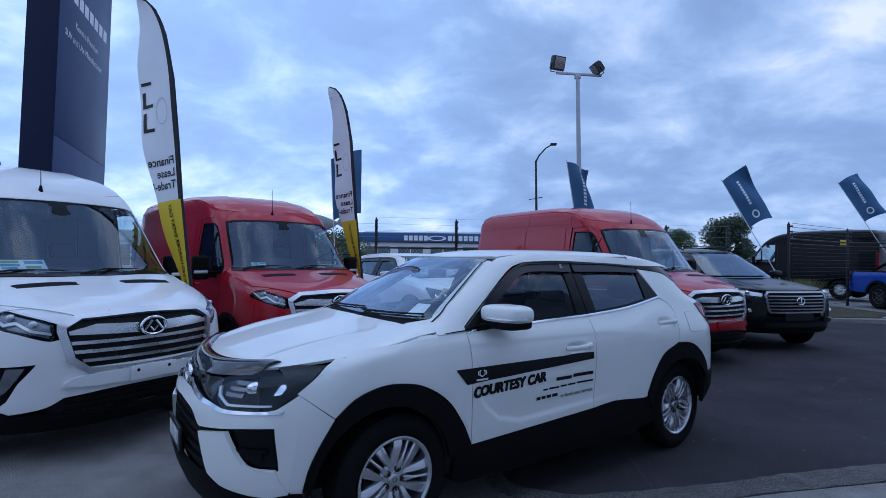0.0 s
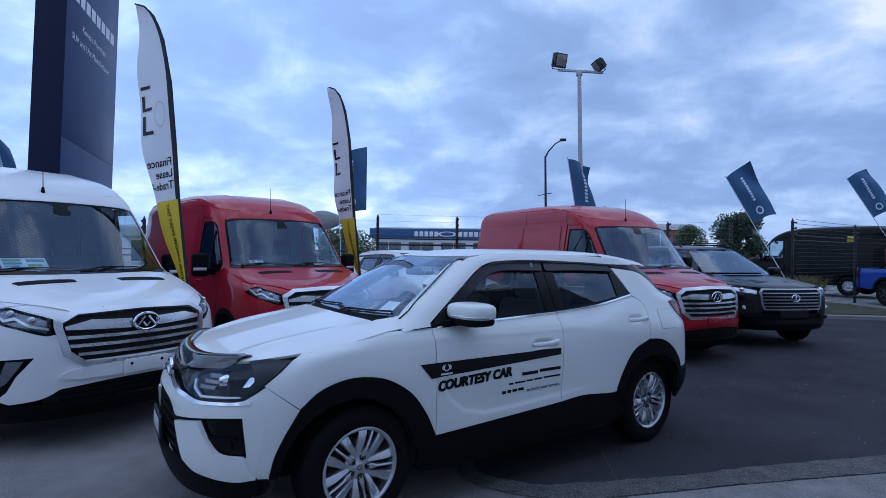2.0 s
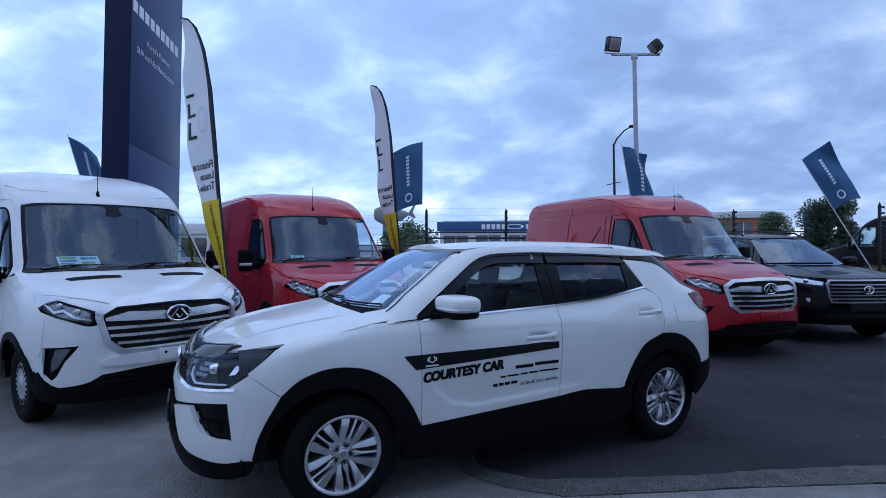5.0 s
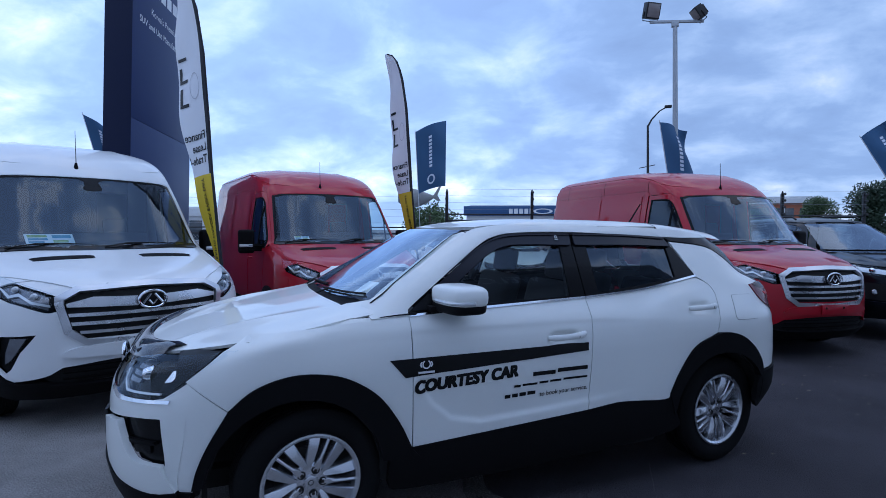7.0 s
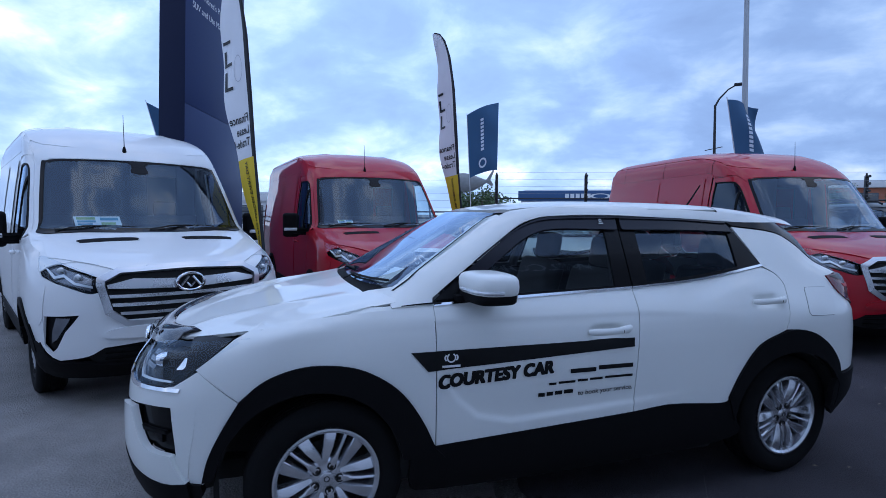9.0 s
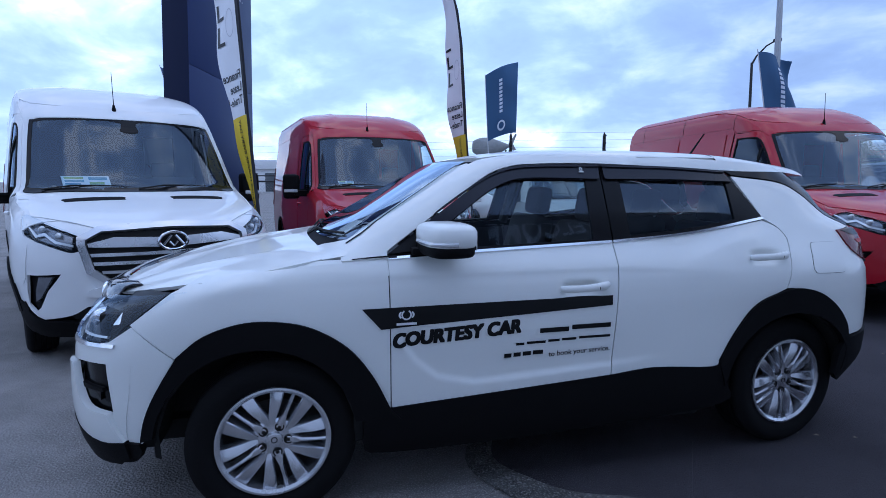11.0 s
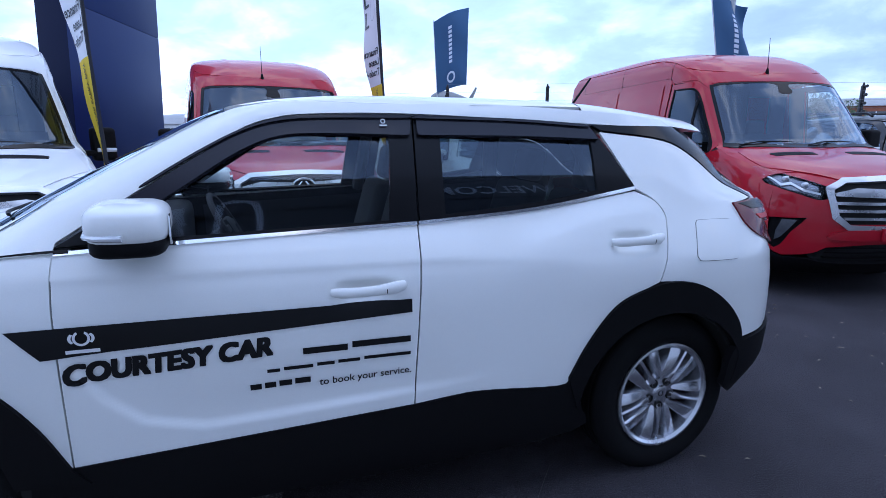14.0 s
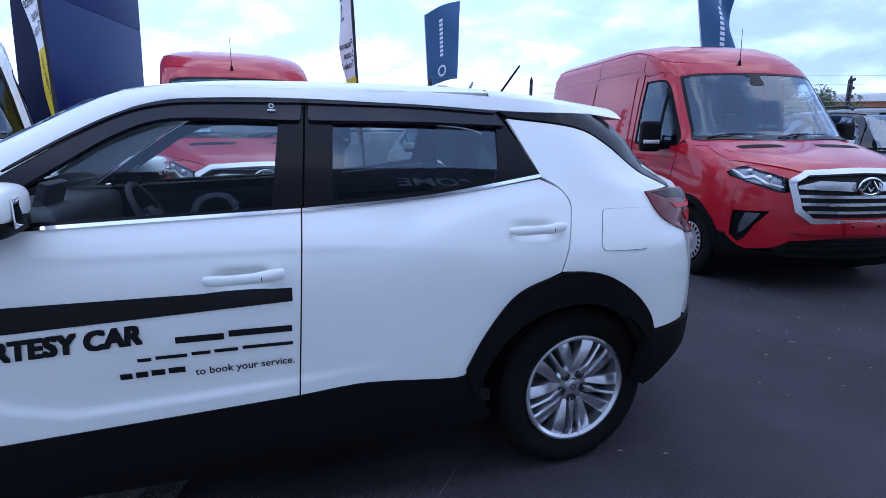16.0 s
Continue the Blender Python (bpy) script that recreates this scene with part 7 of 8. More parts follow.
# ---- fence ----
STEEL_BLACK = material("black_steel", (0.014, 0.014, 0.016), 0.5, 0.2, 0.1, 60, 0, 0, 0.1, 3)
WIRE = material("fence_wire", (0.30, 0.31, 0.33), 0.45, 0.8)
GALV = material("galvanised", (0.36, 0.38, 0.40), 0.5, 0.6, 0.12, 30, 0, 0, 0.12, 2)
INSUL = material("insulator", (0.02, 0.02, 0.02), 0.4)


def fence_run(a, b, top, label, mesh_top=1.25, tall=2.35, posts=None, mesh=True, wire_from=None):
    """Black chain-link fence with security wires above it, from a to b on the lot."""
    d = Vector((b[0] - a[0], b[1] - a[1], 0))
    ln = d.length
    turn = math.degrees(math.atan2(d.y, d.x))
    f = thing("security_fence", on_lot(a[0], a[1], 0, turn), label, "fence", "yard fences", "structure")
    n = posts or max(1, round(ln / 2.6))
    for i in range(n + 1):
        x = ln * i / n
        part("fence_post", joined(block(x - 0.03, x + 0.03, -0.03, 0.03, 0, tall - 0.06, 0.006), tube([(x, 0, tall - 0.07), (x, 0, tall)], [0.03, 0.012], 8)), STEEL_BLACK, f)
        ins = [tube([(x, -0.03, z), (x, -0.10, z)], [0.018, 0.03], 8) for z in np.arange(mesh_top + 0.18, tall, 0.15)]
        part("insulator", joined(*ins), INSUL, f)
    for z in (0.08, mesh_top):
        part("fence_rail", tube([(0, 0, z), (ln, 0, z)], 0.022, 8), STEEL_BLACK, f)
    part("fence_rail", tube([(0, -0.02, mesh_top + 0.14), (ln, -0.02, mesh_top + 0.14)], 0.016, 8), STEEL_BLACK, f)
    for z in np.arange(wire_from or mesh_top + 0.25, tall, 0.15 if mesh else 0.11):
        part("security_wire", tube([(ln * k / 8, -0.09, z - 0.006 * math.sin(math.pi * (k * n / 8 % 1))) for k in range(9)], 0.0028 if mesh else 0.007, 4), WIRE if mesh else STEEL_BLACK, f)
    if not mesh:
        return f
    verts, faces = [], []
    k = 0
    pitch = 0.085
    for s_ in (1, -1):
        x = -mesh_top if s_ > 0 else 0.0
        while x < (ln if s_ > 0 else ln + mesh_top):
            p0, p1 = Vector((x, 0, 0.08)), Vector((x + s_ * (mesh_top - 0.08), 0, mesh_top))
            t0, t1 = 0.0, 1.0
            for lo in (0.0, ln):
                if (p0.x - lo) * (p1.x - lo) < 0:
                    t = (lo - p0.x) / (p1.x - p0.x)
                    inside0 = 0 <= p0.x <= ln
                    if inside0:
                        t1 = min(t1, t)
                    else:
                        t0 = max(t0, t)
            q0, q1 = p0.lerp(p1, t0), p0.lerp(p1, t1)
            if q0.x >= -1e-6 and q1.x >= -1e-6 and q0.x <= ln + 1e-6 and q1.x <= ln + 1e-6 and t1 > t0:
                v, fc = tube([q0, q1], 0.0024, 3, False)
                verts += v
                faces += [tuple(i + k for i in q) for q in fc]
                k = len(verts)
            x += pitch
    tagged(part("chain_link", (verts, faces), GALV, f), kind="stuff")
    return f


fence_run((-13.0, 11.1), (-2.2, 12.35), 2.3, "black chain-link yard fence with electric wires", 1.45, 2.35, 4)
fence_run((-2.2, 12.35), (6.9, 15.3), 2.3, "black chain-link fence with electric security wires", 1.75, 2.45, 5)
fence_run((8.55, 15.4), (12.0, 18.45), 2.3, "black wire fence before the dark van", 2.0, 2.6, 1, False, 0.25)
yard2 = fence_run((12.0, 18.45), (16.5, 19.15), 2.3, "black wire fence behind the blue ute", 2.0, 2.6, 2, False, 0.25)
part("warning_sign", block(-0.36, -0.16, -0.14, -0.12, 2.05, 2.22, 0.004), material("warning_yellow", (0.70, 0.55, 0.02), 0.5), yard2)
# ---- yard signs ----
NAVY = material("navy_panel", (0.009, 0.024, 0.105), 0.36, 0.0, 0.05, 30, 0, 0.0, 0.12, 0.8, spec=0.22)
# the panel navy darkened: the pylon sides carry their shade in the colour
NAVY_SHADE = material("navy_shade", (0.004, 0.008, 0.034), 0.5, 0.0, 0.06, 30, 0, 0.0, 0.10, 0.8, spec=0.2)
SIGN_WHITE = material("sign_white", (0.72, 0.74, 0.76), 0.45, 0, 0.03, 30)
CLOTH_WHITE = material("banner_white", (0.74, 0.74, 0.76), 0.8, 0, 0.04, 160, 0.0004, 0, 0.06, 3)
CLOTH_YELLOW = material("banner_yellow", (0.74, 0.52, 0.020), 0.8, 0, 0.04, 160, 0.0004, 0, 0.06, 3)
CLOTH_BLACK = material("banner_black", (0.016, 0.017, 0.022), 0.85, 0, 0.08, 160)
CLOTH_BLUE = material("flag_blue", (0.036, 0.098, 0.200), 0.8, 0, 0.06, 160, 0.0004, 0, 0.10, 4)
FLAG_PRINT = material("flag_print", (0.62, 0.68, 0.76), 0.8, 0, 0.05, 100)
POLE_WHITE = material("fibre_pole", (0.55, 0.56, 0.58), 0.4, 0, 0.05, 40)

pyl = thing("sign_pylon", upright(-6.44, 7.80, 0, 110.3), "tall navy sign pylon with white slogan", "sign")
part("pylon_face", block(0.0, 2.50, -0.012, 0.0, 0.05, 3.42, 0.004), NAVY, pyl)
part("pylon_face", block(0.0, 2.50, -0.012, 0.0, 3.426, 8.2, 0.004), NAVY, pyl)
part("pylon_core", block(0.012, 2.49, 0.0, 0.43, 0.0, 8.18, 0.01), NAVY_SHADE, pyl)
part("pylon_return", block(-0.004, 0.012, -0.010, 0.44, 0.03, 8.2, 0.004), NAVY_SHADE, pyl)
part("pylon_base", block(-0.15, 2.65, -0.2, 0.65, -0.25, 0.03, 0.02), CONCRETE, pyl)


def on_board(shape, parent, mat, x, z, y=-0.014, label="", name="lettering"):
    """Flat lettering on an upright board whose face looks along -y."""
    v = [(p[0] + x, y, p[1] + z) for p in shape[0]]
    return part(name, (v, shape[1]), mat, parent, label, smooth=False)


on_board(words("Korea's Premium", 0.165, "CENTER"), pyl, SIGN_WHITE, 1.25, 5.50, label="white slogan line")
on_board(words("SUV and Ute Manufacturer.", 0.165, "CENTER"), pyl, SIGN_WHITE, 1.17, 5.22, label="white slogan line")
for k in range(9):
    on_board(quad(0.0, 0.19, -0.11, 0.11), pyl, SIGN_WHITE, 0.05 + 0.2525 * k, 5.97, name="name_bar")



def feather_banner(m, label, turn, phase):
    """Feather banner on a bent pole: u runs across the sail from the pole, seen here from its back."""
    f = thing("feather_banner", m, label, "banner", "feather banners")
    zs = [0.95, 1.5, 2.2, 2.9, 3.6, 4.15, 4.48, 4.65, 4.73]
    pole_u = [0.02, 0.09, 0.165, 0.205, 0.26, 0.37, 0.53, 0.70, 0.875]
    free_u = [0.05, 0.33, 0.60, 0.74, 0.82, 0.86, 0.88, 0.89, 0.89]

    def at(s, z):
        a, b = float(soft_interp(z, zs, pole_u)), float(soft_interp(z, zs, free_u))
        u = a + (b - a) * s
        bend = 0.03 * math.sin(2.4 * z + phase) * s + 0.02 * math.sin(6.0 * z + 3 * s + phase) * s
        c, q = math.cos(radians(turn)), math.sin(radians(turn))
        return Vector((-u * c - bend * q, u * q - bend * c, z))

    def sail(z0, z1, s0, s1, nz, ns, off=0.0):
        v, fc = [], []
        for i in range(nz + 1):
            z = z0 + (z1 - z0) * i / nz
            for k in range(ns + 1):
                p = at(s0 + (s1 - s0) * k / ns, z)
                v.append((p.x, p.y + off, p.z))
        for i in range(nz):
            for k in range(ns):
                fc.append((i * (ns + 1) + k, i * (ns + 1) + k + 1, (i + 1) * (ns + 1) + k + 1, (i + 1) * (ns + 1) + k))
        return v, fc

    part("pole", tube([at(0, 0.95) * 0 + Vector((0, 0, 0))] + [at(0.0, z) for z in zs], [0.018] * 3 + [0.014] * 3 + [0.010] * 4, 8), CLOTH_BLACK, f)
    part("base_foot", joined(block(-0.45, 0.45, -0.03, 0.03, 0.0, 0.03, 0.01), block(-0.03, 0.03, -0.45, 0.45, 0.0, 0.03, 0.01)), STEEL_BLACK, f)
    part("yellow_panel", sail(0.95, 2.2, 0.02, 1.0, 16, 8), CLOTH_YELLOW, f, "yellow lower panel")
    part("white_panel", sail(2.2, 4.725, 0.02, 1.0, 30, 8), CLOTH_WHITE, f, "white upper panel")
    part("pole_sleeve", sail(2.2, 4.72, -0.02, 0.12, 30, 3, -0.004), CLOTH_BLACK, f, "scalloped black pole sleeve")

    def print_on(shape, x, z, mat, label="", turn90=False, wide=1.0):
        v = []
        for a, b, _ in shape[0]:
            if turn90:
                a, b = -b, a
            zz = z + b
            w = float(soft_interp(zz, zs, free_u)) - float(soft_interp(zz, zs, pole_u))
            p = at(min(0.99, max(0.0, x + a * wide / max(w, 0.05))), zz)
            v.append((p.x + 0.0, p.y - 0.006, p.z))
        part("lettering", (v, shape[1]), mat, f, label, smooth=False)

    for text, z in (("Finance", 2.66), ("Lease", 2.52), ("Trade-In", 2.38)):
        print_on(words(text, 0.135, "LEFT", 0, 0.002), 0.16, z, INK, "dark lettering seen through the cloth")
    print_on(words("WORKING HARDER EVERY DAY", 0.075, "CENTER", 0, 0.001), 0.48, 1.62, INK, "dark lettering along the edge", True)
    for z0, z1, x0, x1 in ((3.02, 3.06, 0.60, 0.92), (3.06, 3.26, 0.82, 0.92), (3.32, 3.36, 0.62, 0.93), (3.32, 3.52, 0.84, 0.93), (3.60, 3.64, 0.66, 0.94)):
        v, fc = sail(z0, z1, x0, x1, 4, 3, -0.006)
        part("logo_bar", (v, fc), INK, f)
    ringv = ring_shape(0.10, 0.108, 24, 0.8, 1.5)
    print_on(ringv, 0.38, 3.25, material("pale_print", (0.50, 0.50, 0.53), 0.8))
    return f


feather_banner(upright(-2.78, 5.62, 0, 0) @ pose(0, 0, 0, 0, -3.2, 0), "white and yellow feather banner beside the white van", 20, 0.3)
feather_banner(upright(-1.66, 8.92, 0, -8) @ pose(0, 0, 0, 0, -2.0, 0), "white and yellow feather banner behind the red van", 30, 1.7)


def corner_flag(m, label, lean, swing, phase, long=1.75, wide=0.92, low=1.0, rise=0.0):
    """Blue flag on a thin slanting pole; lean in degrees to the left, swing turns the cloth about the pole."""
    f = thing("yard_flag", m, label, "flag", "blue yard flags")
    d = Vector((-math.sin(radians(lean)), 0, math.cos(radians(lean))))
    n = Vector((d.z * math.cos(radians(swing)), math.sin(radians(swing)), -d.x * math.cos(radians(swing))))
    side = d.cross(n)
    part("pole", tube([(0, 0, 0), d * (low + long + 0.05)], [0.016, 0.009], 8), POLE_WHITE, f)

    def at(s, t):
        wob = 0.17 * math.sin(4.2 * s + 3.0 * t + phase) * s + 0.06 * math.sin(9 * t + phase * 2 + 4 * s) * s
        return d * (low + t * long - 0.25 * s * s * wide * (1 - t) * 0.6 - 0.12 * s * s + rise * s) + n * (s * wide * (0.93 - 0.12 * (1 - t))) + side * wob

    v, fc = [], []
    for layer in (0.0, 0.003):
        for i in range(21):
            for k in range(11):
                v.append(tuple(at(k / 10, i / 20) + side * layer))
    for i in range(20):
        for k in range(10):
            q = (i * 11 + k, i * 11 + k + 1, (i + 1) * 11 + k + 1, (i + 1) * 11 + k)
            fc += [q, tuple(x + 231 for x in q[::-1])]
    part("cloth", (v, fc), CLOTH_BLUE, f)
    marks = []
    for k in range(9):
        marks.append((0.43, 0.53, 0.34 + 0.056 * k, 0.378 + 0.056 * k))
    for off in (-0.004, 0.007):
        for s0, s1, t0, t1 in marks:
            vs = [tuple(at(s, t) + side * off) for t in (t0, t1) for s in (s0, (s0 + s1) / 2, s1)]
            part("print_bar", (vs, [(0, 1, 4, 3), (1, 2, 5, 4)]), FLAG_PRINT, f, smooth=False)
        vs = []
        for i in range(17):
            a = 2 * math.pi * i / 16
            for r in (0.09, 0.14):
                vs.append(tuple(at(0.48 + r * math.cos(a), 0.15 + r * 0.55 * math.sin(a)) + side * off))
        part("print_ring", (vs, [(2 * i, 2 * i + 1, 2 * i + 3, 2 * i + 2) for i in range(16)]), FLAG_PRINT, f, smooth=False)
    return f


# ---- lamps ----
pole = thing("floodlight_pole", upright(2.80, 14.2, 0, -4), "grey steel pole with two floodlights", "floodlight")
part("mast", tube([(0, 0, 0), (0, 0, 3.2), (0, 0, 6.42)], [0.075, 0.062, 0.05], 14), GALV, pole)
part("crossarm", joined(moved(block(-0.56, 0.62, -0.03, 0.03, -0.03, 0.03, 0.01), pose(0, 0, 6.44, 0, 7, 0)), block(-0.08, 0.08, -0.05, 0.05, 6.32, 6.44, 0.01)), GALV, pole)
for x, turn, tilt, w in ((-0.55, 32, 18, 0.36), (0.60, -70, 35, 0.30)):
    head = part("floodlight", moved(joined(block(-w / 2, w / 2, -0.09, 0.09, 0.05, 0.05 + w, 0.02), block(-w / 2 + 0.03, w / 2 - 0.03, 0.08, 0.14, 0.08, w + 0.01, 0.01), tube([(-w / 2 - 0.01, 0, 0.2), (-w / 2 - 0.01, 0, 0.0), (w / 2 + 0.01, 0, 0.0), (w / 2 + 0.01, 0, 0.2)], 0.012, 6)), pose(x, 0, 6.46 - 0.12 * x, tilt, 0, turn)), STEEL_BLACK, pole)
    part("lens", moved(block(-w / 2 + 0.03, w / 2 - 0.03, -0.096, -0.088, 0.08, w + 0.02, 0.004), pose(x, 0, 6.46 - 0.12 * x, tilt, 0, turn)), material("flood_glass", (0.20, 0.17, 0.16), 0.15, 0, 0.05, 20, 0, 0.6), head)

sl = thing("street_lamp", upright(4.45, 43.2, 0, 0), "dark steel street lamp with a bent arm", "street lamp")
part("mast", tube([(0, 0, -1), (0, 0, 5), (0, 0, 9.3)], [0.11, 0.10, 0.08], 10), STEEL_BLACK, sl)
part("arm", tube([(0, 0, 9.2), (0.25, 0, 9.7), (0.8, 0, 10.3), (1.25, 0, 10.55)], [0.07, 0.06, 0.05, 0.05], 8), STEEL_BLACK, sl)
part("lamp_head", block(1.15, 1.65, -0.16, 0.16, 10.5, 10.68, 0.06, 3), STEEL_BLACK, sl)
part("bracket", tube([(-0.6, 0, 6.15), (0.5, 0, 6.35)], 0.03, 6), STEEL_BLACK, sl)

# ---- beyond the fence ----
FISH = material("weathered_fibreglass", (0.22, 0.23, 0.23), 0.6, 0, 0.2, 6, 0.004, 0.1, 0.3, 1.5)
fs = thing("fish_statue", upright(-8.9, 29.3, 0, 10), "weathered grey fish statue on a post", "statue")
rows = []
for i in range(17):
    t = i / 16
    r = 0.62 * math.sin(math.pi * min(1, (t + 0.10) / 1.05)) ** 0.8 * (1 - 0.55 * t) + 0.06
    rows.append([(-0.9 + 2.1 * t, 0.6 * r * math.cos(a), 3.35 - 0.28 * t + 0.30 * t * t + r * math.sin(a)) for a in np.linspace(0, 2 * math.pi, 15)[:-1]])
fin = [[(1.05 + 0.45 * k / 3, 0.05 * (1 - k / 3) * s_, 3.36 + dz * k / 3) for k in range(4)] for s_ in (1, -1) for dz in (0.75, -0.30)]
v = [p for row in rows for p in row]
fc = [(i * 14 + k, i * 14 + (k + 1) % 14, (i + 1) * 14 + (k + 1) % 14, (i + 1) * 14 + k) for i in range(16) for k in range(14)] + [tuple(range(14))[::-1]]
b = len(v)
v += [(1.0, 0.05, 3.33), (1.0, -0.05, 3.33), (1.42, 0.02, 4.0), (1.50, 0.0, 3.95), (1.30, 0.0, 3.45), (1.48, 0.0, 3.15), (1.35, 0.02, 3.1)]
fc += [(b, b + 2, b + 3, b + 4), (b + 1, b + 4, b + 3, b + 2), (b, b + 4, b + 5, b + 6), (b + 1, b + 6, b + 5, b + 4), (b, b + 6, b + 1), (b, b + 1, b + 2)]
v2 = tube([(-0.35, 0, 0), (-0.35, 0, 3.0)], 0.09, 10)
part("figure", joined((v, fc), v2), FISH, fs)

SIGN_BLUE = material("sign_blue", (0.020, 0.075, 0.20), 0.45, 0, 0.05, 10, 0, 0.1, 0.1, 0.3)
WALL_WHITE = material("wall_paint", (0.62, 0.63, 0.64), 0.8, 0, 0.05, 8, 0, 0, 0.10, 0.4)
ROOF_GREY = material("iron_roof", (0.30, 0.32, 0.34), 0.5, 0.3, 0.06, 10, 0, 0, 0.1, 0.3)
BRICK_FAR = material("far_brick", (0.32, 0.115, 0.065), 0.85, 0, 0.25, 3.0, 0, 0, 0.12, 0.2)
WINDOW_DARK = material("far_glass", (0.03, 0.04, 0.05), 0.1, 0, 0.05, 2, 0, 0.5)


def shed(m, w, d, h, wall, roof, fascia, label, windows=5, name="shop_building", band=1.0):
    """A low commercial building: walls, parapet band, roof, and openings along its front (-y)."""
    b = thing(name, m, label, "building")
    part("wall", block(0, w, 0, d, -3, h, 0.02), wall, b)
    part("fascia", block(-0.3, w + 0.3, -0.35, -0.02, h - band, h + 0.1, 0.03), fascia, b)
    part("roof", ([(-0.2, 0, h + 0.02), (w + 0.2, 0, h + 0.02), (w + 0.2, d, h + 0.02), (-0.2, d, h + 0.02), (0, d / 2, h + 0.5), (w, d / 2, h + 0.5)], [(0, 1, 5, 4), (3, 4, 5, 2), (0, 4, 3), (1, 2, 5), (0, 3, 2, 1)]), roof, b, smooth=False)
    for k in range(windows):
        x = w * (k + 0.5) / windows
        wd = part("window", block(x - w / windows * 0.38, x + w / windows * 0.38, -0.06, 0.02, 0.6, max(1.4, h - band - 0.5), 0.02), WINDOW_DARK, b)
        part("frame", joined(block(x - w / windows * 0.40, x + w / windows * 0.40, -0.08, -0.03, 0.5, 0.6, 0.01), block(x - 0.04, x + 0.04, -0.09, -0.05, 0.6, max(1.4, h - band - 0.5), 0.01)), WALL_WHITE, wd)
    return b


sea = shed(on_lot(-13.9, 62.0, -0.6, 8), 34, 12, 4.75, WALL_WHITE, ROOF_GREY, SIGN_BLUE, "low white shop with a long blue sign band", 9)
for k in range(5):
    on_board(quad(0, 0.42, -0.28, 0.28), sea, SIGN_WHITE, 4.9 + 0.58 * k, 4.25, -0.36, name="name_bar")
for k in range(6):
    on_board(quad(0, 0.45, -0.28, 0.28), sea, SIGN_WHITE, 10.0 + 0.62 * k, 4.25, -0.36, name="name_bar")
on_board(ring_shape(0.35, 0.5, 20, 2.2, 0.6), sea, SIGN_WHITE, 8.7, 4.25, -0.36, name="name_mark")
shed(on_lot(11.5, 66.0, 0, -4), 11.5, 10, 4.9, BRICK_FAR, ROOF_GREY, WALL_WHITE, "far red brick building with a pale parapet", 5, band=0.5)
shed(on_lot(25.0, 46.0, 0, -30), 7, 6, 2.6, NAVY_SHADE, ROOF_GREY, NAVY_SHADE, "dark low showroom beyond the yard", 3)
shed(on_lot(-60.0, 55.0, -0.5, 20), 26, 12, 4.6, WALL_WHITE, ROOF_GREY, WALL_WHITE, "pale low workshop in the distance", 6)

# ---- plants ----
BARK = material("bark", (0.09, 0.07, 0.05), 0.95, 0, 0.3, 20, 0.01, 0, 0.2, 2)
LEAF_DARK = material("dark_leaf", (0.030, 0.055, 0.028), 0.6, 0, 0.25, 8, 0, 0, 0.35, 0.9)
LEAF_MID = material("mid_leaf", (0.055, 0.095, 0.030), 0.6, 0, 0.25, 8, 0, 0, 0.35, 0.9)
LEAF_DRY = material("dry_grass", (0.21, 0.20, 0.065), 0.7, 0, 0.3, 8, 0, 0, 0.3, 2.0)


def tree(m, h, r, leaf, label, seed, low=0.25, n=2600, size=0.16, name="tree"):
    """Trunk with limbs and a crown of many small leaf sprays in uneven clumps."""
    rnd = random.Random(seed)
    t = thing(name, m, label, "tree")
    limbs = [tube([(0, 0, -0.4), (0.03 * h, 0, h * 0.25), (-0.02 * h, 0.02 * h, h * 0.5), (0, 0, h * 0.8)], [0.05 * h, 0.04 * h, 0.025 * h, 0.01 * h], 8)]
    clumps = []
    for k in range(34):
        a = rnd.uniform(0, 2 * math.pi)
        q = rnd.uniform(0.0, 1.0)
        zc = h * (low + (0.86 - low) * q)
        rc = r * (0.35 + 0.65 * math.sin(math.pi * (0.18 + 0.66 * q))) * rnd.uniform(0.35, 0.8)
        c = Vector((rc * math.cos(a), rc * math.sin(a), zc))
        clumps.append((c, r * rnd.uniform(0.26, 0.46)))
        limbs.append(tube([(0, 0, zc * 0.6), c * 0.6 + Vector((0, 0, zc * 0.25)), c], [0.018 * h, 0.012 * h, 0.005 * h], 6))
    part("trunk", joined(*limbs), BARK, t)
    v, fc = [], []
    for k in range(n):
        c, rr = clumps[rnd.randrange(len(clumps))]
        d = Vector((rnd.gauss(0, 1), rnd.gauss(0, 1), rnd.gauss(0, 1))).normalized()
        p = c + d * rr * (rnd.random() ** 0.4) * Vector((1, 1, 0.8)).length / 1.62
        u = (d + Vector((rnd.gauss(0, 0.7), rnd.gauss(0, 0.7), rnd.gauss(0, 0.7)))).normalized()
        w = u.orthogonal().normalized()
        s = size * rnd.uniform(0.6, 1.3)
        b = len(v)
        v += [tuple(p - w * s * 0.35), tuple(p + u * s * 0.5 - w * s * 0.1 + Vector((0, 0, 0.03 * s))), tuple(p + w * s * 0.35 + u * s * 0.3), tuple(p - u * s * 0.5)]
        fc += [(b, b + 1, b + 2), (b, b + 2, b + 3)]
    part("crown", (v, fc), leaf, t, smooth=False)
    return t


